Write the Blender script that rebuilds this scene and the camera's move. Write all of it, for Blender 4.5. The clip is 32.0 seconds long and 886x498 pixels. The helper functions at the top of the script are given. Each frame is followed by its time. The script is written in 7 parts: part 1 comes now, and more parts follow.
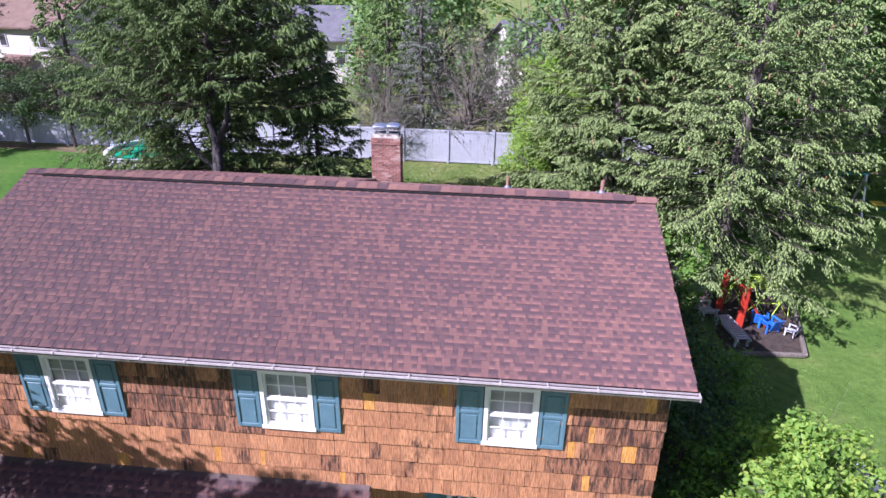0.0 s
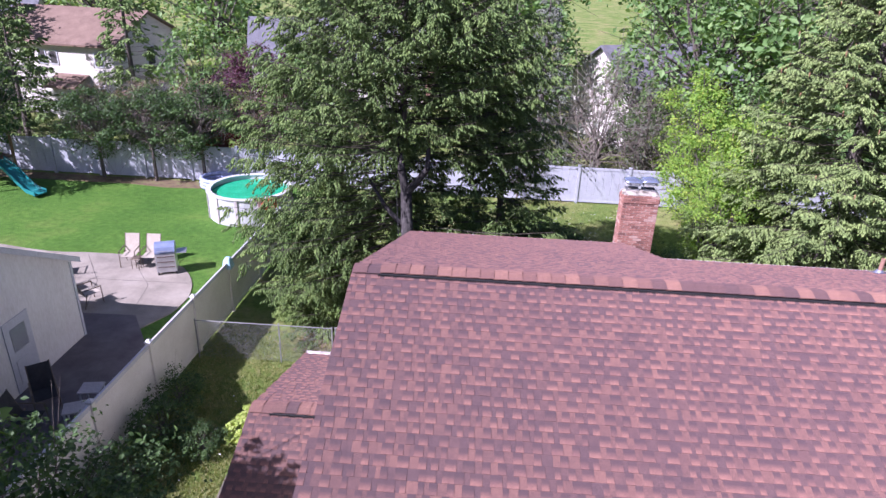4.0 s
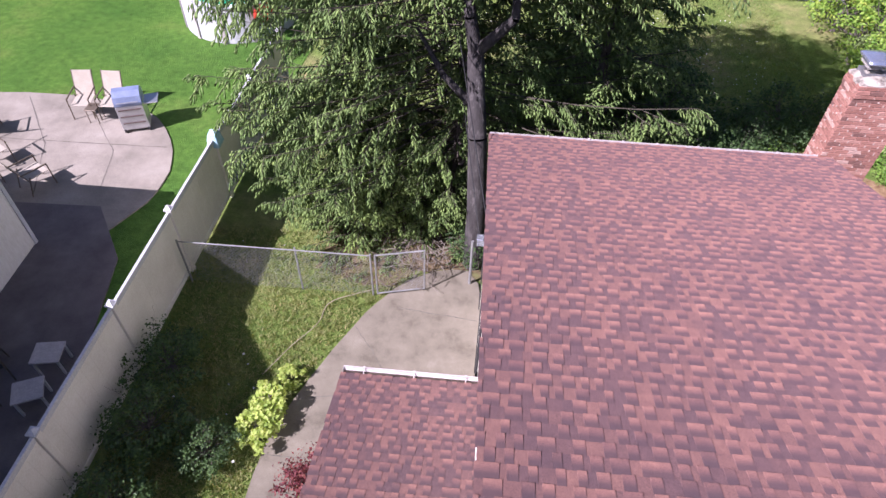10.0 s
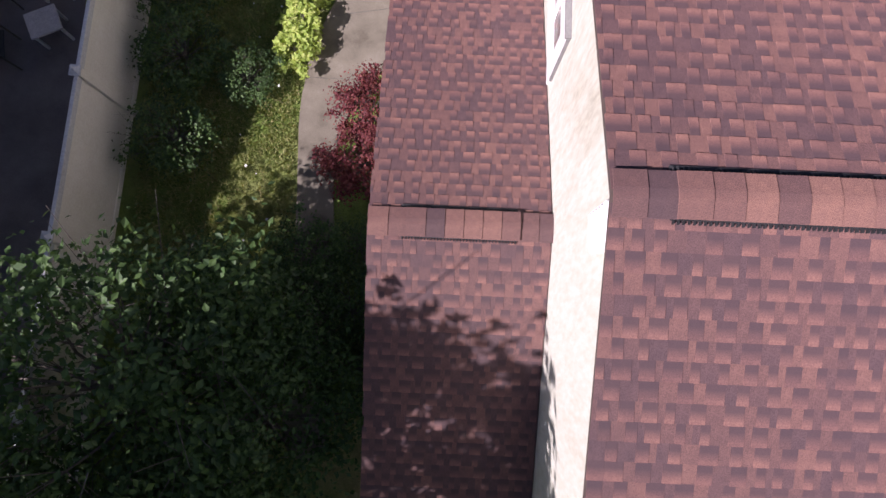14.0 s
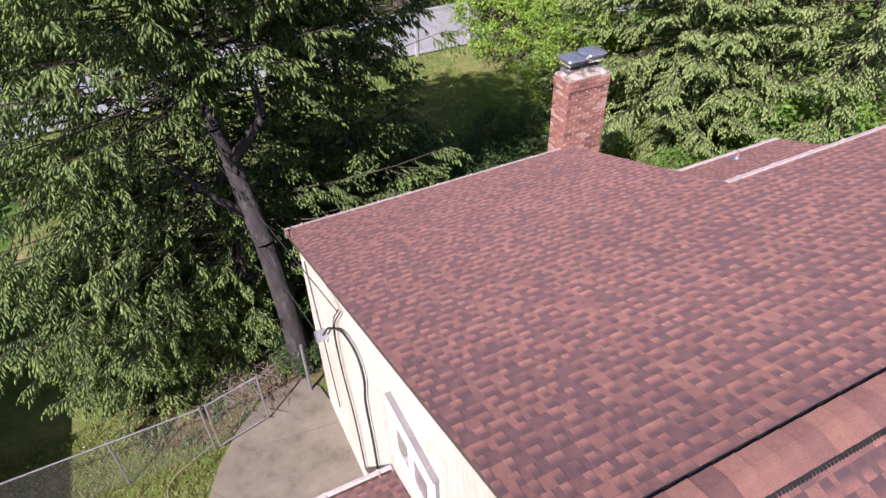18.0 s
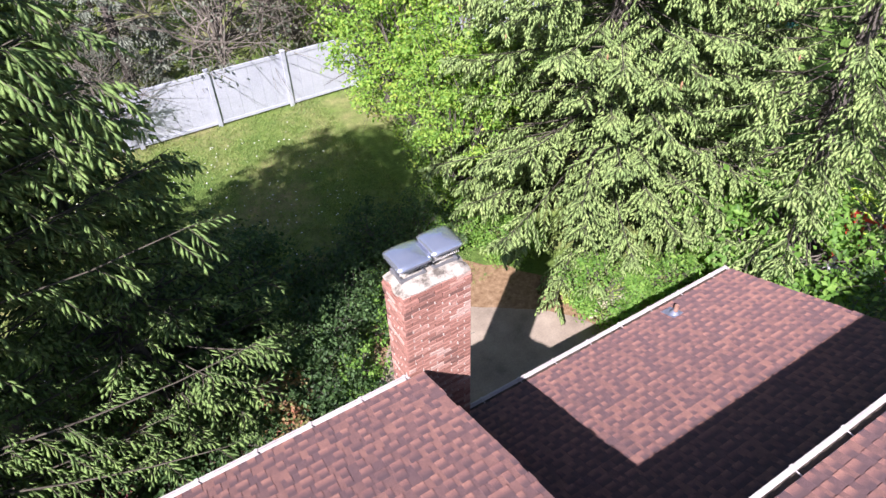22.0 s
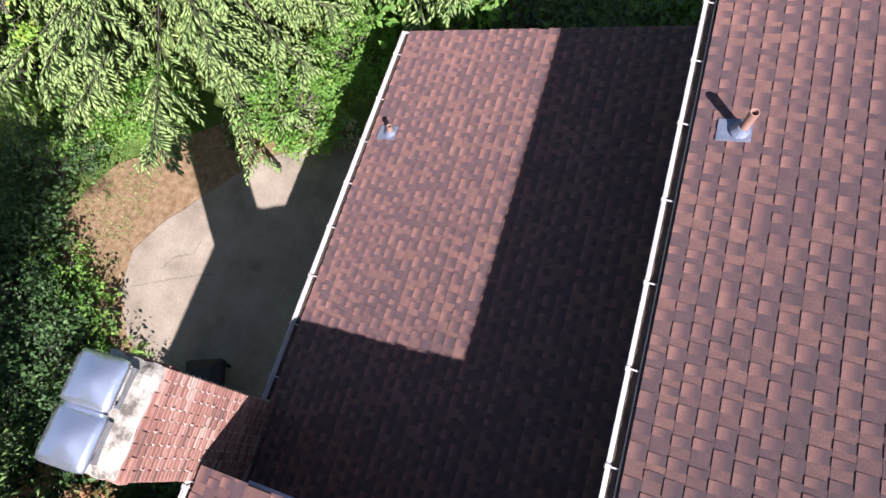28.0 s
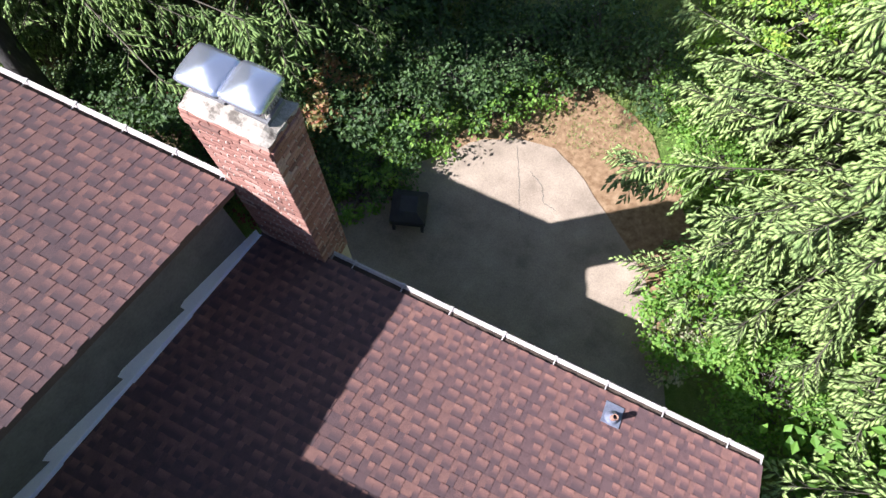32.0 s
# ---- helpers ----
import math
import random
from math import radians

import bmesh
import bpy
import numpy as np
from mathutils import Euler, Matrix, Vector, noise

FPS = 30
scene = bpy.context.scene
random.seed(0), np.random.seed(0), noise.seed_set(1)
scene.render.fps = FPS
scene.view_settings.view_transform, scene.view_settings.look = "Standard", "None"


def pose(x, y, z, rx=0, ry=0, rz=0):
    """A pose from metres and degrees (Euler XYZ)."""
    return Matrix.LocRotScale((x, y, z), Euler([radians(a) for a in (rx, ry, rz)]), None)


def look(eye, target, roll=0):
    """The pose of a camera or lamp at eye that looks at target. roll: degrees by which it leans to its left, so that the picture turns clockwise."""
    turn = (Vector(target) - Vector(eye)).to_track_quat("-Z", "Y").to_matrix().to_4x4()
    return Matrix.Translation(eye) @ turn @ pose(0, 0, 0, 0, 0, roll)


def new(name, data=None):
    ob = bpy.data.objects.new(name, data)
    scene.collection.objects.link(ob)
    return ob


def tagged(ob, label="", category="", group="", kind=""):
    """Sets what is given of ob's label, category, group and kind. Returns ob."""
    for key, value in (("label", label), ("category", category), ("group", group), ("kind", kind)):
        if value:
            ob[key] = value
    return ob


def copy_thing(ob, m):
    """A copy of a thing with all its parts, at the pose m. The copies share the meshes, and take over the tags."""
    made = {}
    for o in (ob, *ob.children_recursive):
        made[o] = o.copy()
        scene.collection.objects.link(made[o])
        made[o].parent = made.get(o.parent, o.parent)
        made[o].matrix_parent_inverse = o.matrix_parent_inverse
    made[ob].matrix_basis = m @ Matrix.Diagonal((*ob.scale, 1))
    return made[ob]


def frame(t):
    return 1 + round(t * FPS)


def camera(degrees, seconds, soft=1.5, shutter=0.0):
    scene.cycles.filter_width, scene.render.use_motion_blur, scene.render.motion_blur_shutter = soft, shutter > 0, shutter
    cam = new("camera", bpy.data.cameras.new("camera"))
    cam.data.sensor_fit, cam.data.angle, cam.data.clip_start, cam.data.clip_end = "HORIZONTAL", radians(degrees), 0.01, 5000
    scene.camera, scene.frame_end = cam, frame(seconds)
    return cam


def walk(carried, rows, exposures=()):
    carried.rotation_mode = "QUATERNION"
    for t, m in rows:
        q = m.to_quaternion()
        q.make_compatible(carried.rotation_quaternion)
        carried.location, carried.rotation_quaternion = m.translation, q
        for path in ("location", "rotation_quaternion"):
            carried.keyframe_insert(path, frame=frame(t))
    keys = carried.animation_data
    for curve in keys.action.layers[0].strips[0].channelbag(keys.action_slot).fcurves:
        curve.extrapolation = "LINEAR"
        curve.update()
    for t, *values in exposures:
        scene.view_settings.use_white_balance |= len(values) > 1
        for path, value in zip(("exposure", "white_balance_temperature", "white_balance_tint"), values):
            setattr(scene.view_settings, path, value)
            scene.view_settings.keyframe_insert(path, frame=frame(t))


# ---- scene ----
cam = camera(68.89, 32.0, 1.5)
# seconds, eye, yaw, pitch, roll
PATH = [
    (0, 3.859, -2.829, 10.998, 4.74, -25.54, 1.08),
    (0.5, 2.621, -3.090, 11.004, 3.98, -25.32, 1.47),
    (1, 1.371, -3.371, 11.057, 4.22, -25.26, 1.36),
    (1.5, 0.345, -3.625, 11.023, 3.94, -25.12, 1.62),
    (2, -0.811, -3.799, 10.998, 4.16, -25.30, 1.37),
    (2.5, -1.767, -3.473, 11.005, 3.97, -25.38, 1.45),
    (3, -2.465, -2.506, 11.002, 4.15, -25.63, 1.06),
    (3.5, -3.053, -1.193, 10.788, 2.97, -24.66, 2.02),
    (5.5, -4.901, 3.706, 11.004, 3.56, -23.83, 2.72),
    (6, -4.932, 3.760, 10.950, 3.48, -27.26, 2.21),
    (6.5, -4.931, 3.650, 10.839, 2.97, -38.65, 2.13),
    (7, -4.871, 3.581, 10.781, 2.82, -46.47, 2.34),
    (7.5, -4.795, 3.640, 10.754, 2.98, -46.58, 2.37),
    (8, -4.695, 3.790, 10.793, 3.32, -46.55, 2.22),
    (8.5, -4.648, 4.416, 10.851, 3.40, -46.68, 2.06),
    (9, -4.589, 5.681, 10.856, 3.65, -46.68, 2.00),
    (9.5, -4.796, 6.564, 10.869, 3.38, -46.91, 2.09),
    (10, -5.514, 7.248, 10.782, 3.70, -47.01, 1.83),
    (10.5, -6.213, 7.682, 10.681, 3.61, -46.82, 1.87),
    (11, -6.499, 7.753, 10.612, 3.47, -46.63, 2.05),
    (11.5, -6.586, 7.635, 10.551, 3.11, -46.72, 2.22),
    (12, -6.593, 7.634, 10.542, 2.54, -60.03, 2.38),
    (12.5, -6.493, 7.682, 10.551, 3.00, -67.63, 1.88),
    (13, -6.431, 7.709, 10.588, 2.42, -74.32, 2.14),
    (13.5, -6.443, 7.690, 10.666, -2.60, -82.29, 6.84),
    (15.5, -6.373, 7.767, 10.688, 0.96, -76.19, -4.25),
    (16, -6.402, 7.734, 10.713, -1.43, -64.14, -1.88),
    (16.5, -6.573, 7.570, 10.635, -3.94, -50.75, -0.19),
    (17, -6.735, 7.416, 10.596, -11.79, -38.69, -0.30),
    (17.5, -6.753, 7.434, 10.538, -19.49, -38.79, -0.97),
    (18, -6.671, 7.436, 10.471, -25.57, -38.87, -1.61),
    (18.5, -6.553, 7.491, 10.459, -29.60, -39.04, -2.17),
    (19, -6.235, 7.728, 10.490, -31.33, -39.20, -2.35),
    (19.5, -5.718, 8.196, 10.519, -31.81, -39.46, -2.21),
    (20, -5.099, 8.813, 10.521, -32.16, -39.73, -2.09),
    (20.5, -4.362, 9.539, 10.535, -32.29, -40.04, -1.92),
    (21, -3.592, 10.264, 10.585, -31.18, -40.50, -1.74),
    (21.5, -2.846, 10.940, 10.596, -30.88, -40.92, -1.87),
    (22, -2.062, 11.605, 10.602, -30.46, -41.37, -1.86),
    (22.5, -1.341, 12.154, 10.557, -36.55, -41.88, -2.51),
    (23, -1.109, 12.451, 10.469, -47.75, -43.20, -4.71),
    (23.5, -1.086, 12.550, 10.458, -50.30, -44.55, -4.81),
    (24, -1.099, 12.578, 10.472, -52.48, -44.63, -4.60),
    (24.5, -1.034, 12.581, 10.467, -53.34, -44.58, -4.33),
    (26.5, 0.702, 13.539, 10.371, -68.86, -55.45, -5.38),
    (27, 0.762, 13.588, 10.469, -68.13, -67.40, -7.84),
    (27.5, 0.820, 13.551, 10.500, -67.43, -70.33, -9.22),
    (28, 0.867, 13.498, 10.543, -64.77, -70.47, -8.83),
    (28.5, 0.876, 13.499, 10.525, -47.46, -69.91, -3.77),
    (29, 0.898, 13.512, 10.575, -19.61, -69.91, 0.36),
    (29.5, 0.825, 13.597, 10.630, 0.59, -71.12, 5.25),
    (30, 0.849, 13.503, 10.597, 13.80, -70.89, 6.27),
    (30.5, 0.911, 13.444, 10.597, 19.28, -70.78, 6.45),
    (31, 1.553, 13.718, 10.548, 20.76, -70.83, 5.72),
    (31.5, 2.564, 14.138, 10.491, 22.67, -70.60, 4.01),
    (32, 3.310, 14.353, 10.278, 24.41, -69.96, 1.79),
]
EXPOSURES = [(0.0, 1.05, 5500, 36), (5.5, 1.2, 5650, 38), (9.0, 1.2, 5800, 37), (11.5, 1.06, 6000, 34), (13.0, 0.72, 6100, 33), (15.0, 0.75, 6300, 31), (16.0, 0.82, 6350, 30), (18.0, 0.8, 6300, 31), (20.0, 1.15, 6150, 29), (22.0, 1.36, 6050, 22), (24.5, 1.33, 6030, 20), (26.5, 1.15, 6010, 18), (28.0, 1.36, 5990, 17), (29.5, 1.53, 5970, 16), (32.0, 1.62, 5950, 15)]
walk(cam, [(t, pose(x, y, z, 90 + p, 0, yaw) @ pose(0, 0, 0, 0, 0, roll)) for t, x, y, z, yaw, p, roll in PATH], EXPOSURES)

# ---- daylight: low autumn sun from the front left of the house ----
SUN = Vector((-1.75, -1.36, 1.98)).normalized()
world = bpy.data.worlds.new("sky")
world.use_nodes = True
scene.world = world
sky = world.node_tree.nodes.new("ShaderNodeTexSky")
sky.sky_type, sky.sun_disc = "NISHITA", False
sky.sun_elevation, sky.sun_rotation = math.asin(SUN.z), math.atan2(SUN.x, SUN.y)
world.node_tree.links.new(sky.outputs[0], world.node_tree.nodes["Background"].inputs[0])
world.node_tree.nodes["Background"].inputs[1].default_value = 0.052
lamp = bpy.data.lights.new("sun", "SUN")
lamp.energy, lamp.angle, lamp.color = 5.0, radians(0.53), (1.0, 0.95, 0.88)
sun = new("sun", lamp)
sun.matrix_world = look((0, 0, 40), Vector((0, 0, 40)) - SUN)


# ---- materials ----
def nodes_of(name):
    m = bpy.data.materials.new(name)
    m.use_nodes = True
    nt = m.node_tree
    return m, nt, nt.nodes["Principled BSDF"]


def add(nt, kind, **sets):
    n = nt.nodes.new(kind)
    for k, v in sets.items():
        n.inputs[k].default_value = v
    return n


def ramp_of(nt, source, stops, constant=False):
    r = nt.nodes.new("ShaderNodeValToRGB")
    r.color_ramp.interpolation = "CONSTANT" if constant else "LINEAR"
    while len(r.color_ramp.elements) < len(stops):
        r.color_ramp.elements.new(0.5)
    for e, (p, c) in zip(r.color_ramp.elements, stops):
        e.position, e.color = p, (*c, 1)
    nt.links.new(source, r.inputs[0])
    return r.outputs[0]


def noise_of(nt, scale, detail=4, rough=0.6, where="Object", stretch=None):
    co = nt.nodes.new("ShaderNodeTexCoord").outputs[where]
    if stretch:
        mp = nt.nodes.new("ShaderNodeMapping")
        mp.inputs["Scale"].default_value = stretch
        nt.links.new(co, mp.inputs[0])
        co = mp.outputs[0]
    n = add(nt, "ShaderNodeTexNoise", Scale=scale, Detail=detail, Roughness=rough)
    nt.links.new(co, n.inputs["Vector"])
    return n.outputs["Fac"]


def piece_random(nt):
    """A random number per piece, for single objects and for islands of a joined mesh alike."""
    a = nt.nodes.new("ShaderNodeObjectInfo").outputs["Random"]
    b = nt.nodes.new("ShaderNodeNewGeometry").outputs["Random Per Island"]
    s = nt.nodes.new("ShaderNodeMath")
    nt.links.new(a, s.inputs[0]), nt.links.new(b, s.inputs[1])
    f = nt.nodes.new("ShaderNodeMath")
    f.operation = "FRACT"
    nt.links.new(s.outputs[0], f.inputs[0])
    return f.outputs[0]


def mixed(nt, fac, a, b, mode="MIX"):
    m = nt.nodes.new("ShaderNodeMix")
    m.data_type, m.blend_type = "RGBA", mode
    for sock, v in ((m.inputs[0], fac), (m.inputs[6], a), (m.inputs[7], b)):
        if isinstance(v, (int, float)):
            sock.default_value = v
        elif isinstance(v, tuple):
            sock.default_value = (*v, 1)
        else:
            nt.links.new(v, sock)
    return m.outputs[2]


def bumped(nt, bsdf, height, strength, distance):
    b = add(nt, "ShaderNodeBump", Strength=strength, Distance=distance)
    nt.links.new(height, b.inputs["Height"])
    nt.links.new(b.outputs[0], bsdf.inputs["Normal"])


def surface(name, stops, scale=3.0, fine=60.0, rough=0.8, metal=0.0, bump=0.2, depth=0.004, grain=0.25, stretch=None):
    """Two scales of variation over a colour ramp, with fine relief."""
    m, nt, b = nodes_of(name)
    col = ramp_of(nt, noise_of(nt, scale, 5, 0.65, stretch=stretch), stops)
    g = noise_of(nt, fine, 3, 0.6, stretch=stretch)
    col = mixed(nt, grain, col, ramp_of(nt, g, [(0.3, (0.25, 0.25, 0.25)), (0.7, (0.9, 0.9, 0.9))]), "OVERLAY")
    nt.links.new(col, b.inputs["Base Color"])
    b.inputs["Roughness"].default_value, b.inputs["Metallic"].default_value = rough, metal
    if bump:
        bumped(nt, b, g, bump, depth)
    return m


def leaf(name, stops, clump=0.9, through_light=0.3, rough=0.55, each=0.42, needles=False):
    """Foliage: shades by clump and by leaf, some light through the blade."""
    m, nt, b = nodes_of(name)
    n = noise_of(nt, clump, 3, 0.6)
    r = nt.nodes.new("ShaderNodeNewGeometry").outputs["Random Per Island"]
    s = nt.nodes.new("ShaderNodeMath")
    s.operation, s.inputs[1].default_value = "MULTIPLY_ADD", each
    t = nt.nodes.new("ShaderNodeMath")
    t.operation, t.inputs[1].default_value = "MULTIPLY", 1.04 - each
    nt.links.new(n, t.inputs[0])
    nt.links.new(r, s.inputs[0]), nt.links.new(t.outputs[0], s.inputs[2])
    col = ramp_of(nt, s.outputs[0], stops)
    if needles:
        fine = noise_of(nt, 95, 2, 0.7)
        col = mixed(nt, 1.0, col, ramp_of(nt, fine, [(0.36, (0.55, 0.58, 0.55)), (0.5, (1.0, 1.0, 1.0)), (0.66, (1.35, 1.32, 1.28))]), "MULTIPLY")
        bump = nt.nodes.new("ShaderNodeBump")
        bump.inputs["Strength"].default_value, bump.inputs["Distance"].default_value = 0.5, 0.015
        nt.links.new(fine, bump.inputs["Height"])
        nt.links.new(bump.outputs[0], b.inputs["Normal"])
    nt.links.new(col, b.inputs["Base Color"])
    b.inputs["Roughness"].default_value = rough
    b.inputs["Specular IOR Level"].default_value = 0.3
    tr = nt.nodes.new("ShaderNodeBsdfTranslucent")
    nt.links.new(mixed(nt, 1.0, col, (1.5, 1.5, 0.5), "MULTIPLY"), tr.inputs[0])
    mx = nt.nodes.new("ShaderNodeMixShader")
    mx.inputs[0].default_value = through_light
    nt.links.new(b.outputs[0], mx.inputs[1]), nt.links.new(tr.outputs[0], mx.inputs[2])
    nt.links.new(mx.outputs[0], nt.nodes["Material Output"].inputs[0])
    return m


def shingle_material(name, stops, band, patches=None):
    """Granule-coated shingle: pieces differ one by one, or by patches that run on across the courses."""
    m, nt, b = nodes_of(name)
    if patches:
        mx = nt.nodes.new("ShaderNodeMix")
        mx.inputs[0].default_value = 0.72
        nt.links.new(noise_of(nt, patches, 2, 0.5), mx.inputs[2])
        nt.links.new(piece_random(nt), mx.inputs[3])
        col = ramp_of(nt, mx.outputs[0], stops)
    else:
        col = ramp_of(nt, piece_random(nt), stops)
    g = noise_of(nt, 150, 3, 0.8)
    col = mixed(nt, 0.6, col, ramp_of(nt, g, [(0.32, (0.15, 0.15, 0.17)), (0.68, (0.87, 0.85, 0.83))]), "OVERLAY")
    blend = noise_of(nt, 9, 3, 0.6)
    col = mixed(nt, 0.25, col, ramp_of(nt, blend, [(0.3, (0.28, 0.27, 0.34)), (0.7, (0.74, 0.68, 0.62))]), "OVERLAY")
    w = noise_of(nt, 0.55, 4, 0.6)
    col = mixed(nt, 0.3, col, ramp_of(nt, w, [(0.3, (0.38, 0.36, 0.4)), (0.7, (0.62, 0.58, 0.56))]), "OVERLAY")
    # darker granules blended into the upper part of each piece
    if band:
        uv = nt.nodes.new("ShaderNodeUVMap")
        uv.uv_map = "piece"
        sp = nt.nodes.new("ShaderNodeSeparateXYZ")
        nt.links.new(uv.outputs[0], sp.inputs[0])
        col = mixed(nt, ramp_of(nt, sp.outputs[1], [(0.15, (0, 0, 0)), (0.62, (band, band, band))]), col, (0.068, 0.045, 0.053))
    nt.links.new(col, b.inputs["Base Color"])
    b.inputs["Roughness"].default_value = 0.8
    b.inputs["Specular IOR Level"].default_value = 0.4
    b.inputs["Diffuse Roughness"].default_value = 1.0
    bumped(nt, b, g, 0.7, 0.006)
    return m


def wood_material(name, low, high, stained):
    """Split shakes: a shade for each board, combed grain, and dark weathering that runs down in streaks."""
    m, nt, b = nodes_of(name)
    base = ramp_of(nt, piece_random(nt), [(0.0, low), (1.0, high)])
    grain = noise_of(nt, 9, 5, 0.8, stretch=(7, 7, 0.1))
    col = mixed(nt, 0.85, base, ramp_of(nt, grain, [(0.34, (0.12, 0.1, 0.09)), (0.5, (0.5, 0.5, 0.5)), (0.66, (0.85, 0.85, 0.85))]), "OVERLAY")
    streak = noise_of(nt, 3.2, 5, 0.75, stretch=(5.5, 5.5, 0.7))
    area = noise_of(nt, 0.9, 4, 0.7, stretch=(1.4, 1.4, 1.0))
    both = nt.nodes.new("ShaderNodeMath")
    both.operation = "MULTIPLY"
    nt.links.new(ramp_of(nt, streak, [(0.44, (0, 0, 0)), (0.58, (1, 1, 1))]), both.inputs[0])
    nt.links.new(ramp_of(nt, area, [(0.62 - 0.3 * stained, (0, 0, 0)), (0.74 - 0.3 * stained, (1, 1, 1))]), both.inputs[1])
    col = mixed(nt, both.outputs[0], col, (0.042, 0.022, 0.015))
    nt.links.new(col, b.inputs["Base Color"])
    b.inputs["Roughness"].default_value = 0.75
    bumped(nt, b, grain, 0.8, 0.008)
    return m


def brick_material():
    m, nt, b = nodes_of("red_brick")
    base = ramp_of(nt, piece_random(nt), [(0.0, (0.20, 0.105, 0.088)), (0.12, (0.30, 0.145, 0.115)), (0.42, (0.36, 0.18, 0.143)), (0.7, (0.43, 0.24, 0.195)), (0.9, (0.50, 0.34, 0.29))], True)
    dirt = noise_of(nt, 3.5, 4, 0.7)
    base = mixed(nt, 0.75, base, ramp_of(nt, dirt, [(0.35, (0.2, 0.19, 0.18)), (0.65, (0.68, 0.66, 0.66))]), "OVERLAY")
    g = noise_of(nt, 45, 4, 0.7)
    col = mixed(nt, 0.5, base, ramp_of(nt, g, [(0.3, (0.25, 0.25, 0.25)), (0.75, (0.85, 0.85, 0.85))]), "OVERLAY")
    nt.links.new(col, b.inputs["Base Color"])
    b.inputs["Roughness"].default_value = 0.9
    bumped(nt, b, g, 0.5, 0.006)
    return m


def glass_material():
    m, nt, b = nodes_of("window_glass")
    b.inputs["Base Color"].default_value = (0.9, 0.93, 0.94, 1)
    b.inputs["Roughness"].default_value = 0.04
    b.inputs["Transmission Weight"].default_value = 1.0
    b.inputs["IOR"].default_value = 1.45
    return m


def ground_material(name, stops):
    m, nt, b = nodes_of(name)
    big = noise_of(nt, 0.3, 5, 0.65)
    col = ramp_of(nt, big, stops)
    mid = noise_of(nt, 4, 5, 0.75)
    col = mixed(nt, 0.6, col, ramp_of(nt, mid, [(0.3, (0.22, 0.24, 0.2)), (0.7, (0.8, 0.78, 0.72))]), "OVERLAY")
    fine = noise_of(nt, 55, 4, 0.75)
    col = mixed(nt, 0.6, col, ramp_of(nt, fine, [(0.3, (0.15, 0.18, 0.15)), (0.7, (0.85, 0.83, 0.78))]), "OVERLAY")
    nt.links.new(col, b.inputs["Base Color"])
    b.inputs["Roughness"].default_value = 0.9
    b.inputs["Specular IOR Level"].default_value = 0.15
    bumped(nt, b, fine, 0.9, 0.04)
    return m


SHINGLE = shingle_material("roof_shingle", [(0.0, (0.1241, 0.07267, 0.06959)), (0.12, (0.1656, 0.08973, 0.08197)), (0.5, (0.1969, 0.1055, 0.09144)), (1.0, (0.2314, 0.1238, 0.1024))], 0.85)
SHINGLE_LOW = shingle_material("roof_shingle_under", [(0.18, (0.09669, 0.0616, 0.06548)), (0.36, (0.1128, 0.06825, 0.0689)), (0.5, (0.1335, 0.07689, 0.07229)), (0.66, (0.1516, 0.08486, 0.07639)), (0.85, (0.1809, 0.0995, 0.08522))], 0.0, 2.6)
CAP = shingle_material("ridge_cap_shingle", [(0.0, (0.0856, 0.05447, 0.05738)), (0.3, (0.1104, 0.06537, 0.06335)), (0.55, (0.1493, 0.08283, 0.07228)), (0.75, (0.1776, 0.0981, 0.08197)), (1.0, (0.2166, 0.12, 0.09462))], 0.0)
CEDAR = wood_material("cedar_shake", (0.31, 0.14, 0.064), (0.43, 0.205, 0.092), 0.1)
CEDAR_DARK = wood_material("weathered_cedar_shake", (0.20, 0.085, 0.045), (0.34, 0.16, 0.08), 1.25)
CEDAR_NEW = wood_material("fresh_cedar_shake", (0.46, 0.21, 0.045), (0.58, 0.29, 0.07), 0.2)
BRICK, GLASS = brick_material(), glass_material()
LAWN = ground_material("lawn_ground", [(0.3, (0.0952, 0.162, 0.0392)), (0.47, (0.1456, 0.2052, 0.056)), (0.58, (0.224, 0.2376, 0.098)), (0.72, (0.336, 0.27, 0.154))])
LAWN_GREEN = ground_material("green_lawn_ground", [(0.3, (0.05, 0.13, 0.022)), (0.55, (0.08, 0.172, 0.03)), (0.75, (0.135, 0.20, 0.05))])
LAWN_SUN = ground_material("bright_lawn_ground", [(0.3, (0.085, 0.17, 0.032)), (0.52, (0.125, 0.215, 0.047)), (0.72, (0.20, 0.245, 0.08))])
WHITE = surface("white_paint", [(0.3, (0.70, 0.69, 0.68)), (0.7, (0.82, 0.81, 0.8))], 2, 40, 0.45, bump=0.05)
CREAM = surface("cream_siding", [(0.25, (0.3384, 0.3102, 0.235)), (0.33, (0.5452, 0.5264, 0.4324)), (0.45, (0.6298, 0.6204, 0.5311)), (0.8, (0.6674, 0.658, 0.564))], 0.9, 18, 0.6, bump=0.06, stretch=(1, 1, 0.3))
VINYL = surface("vinyl_fence", [(0.3, (0.6325, 0.598, 0.5405)), (0.7, (0.759, 0.7245, 0.667))], 1.2, 30, 0.5, bump=0.05)
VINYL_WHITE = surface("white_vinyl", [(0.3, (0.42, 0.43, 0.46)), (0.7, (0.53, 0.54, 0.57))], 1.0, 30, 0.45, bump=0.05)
# back fence vinyl, the bluish tone of its shade put into the colour
VINYL_FAR = surface("shade_tinted_vinyl", [(0.3, (0.33, 0.345, 0.40)), (0.7, (0.42, 0.435, 0.49))], 1.0, 30, 0.5, bump=0.05)
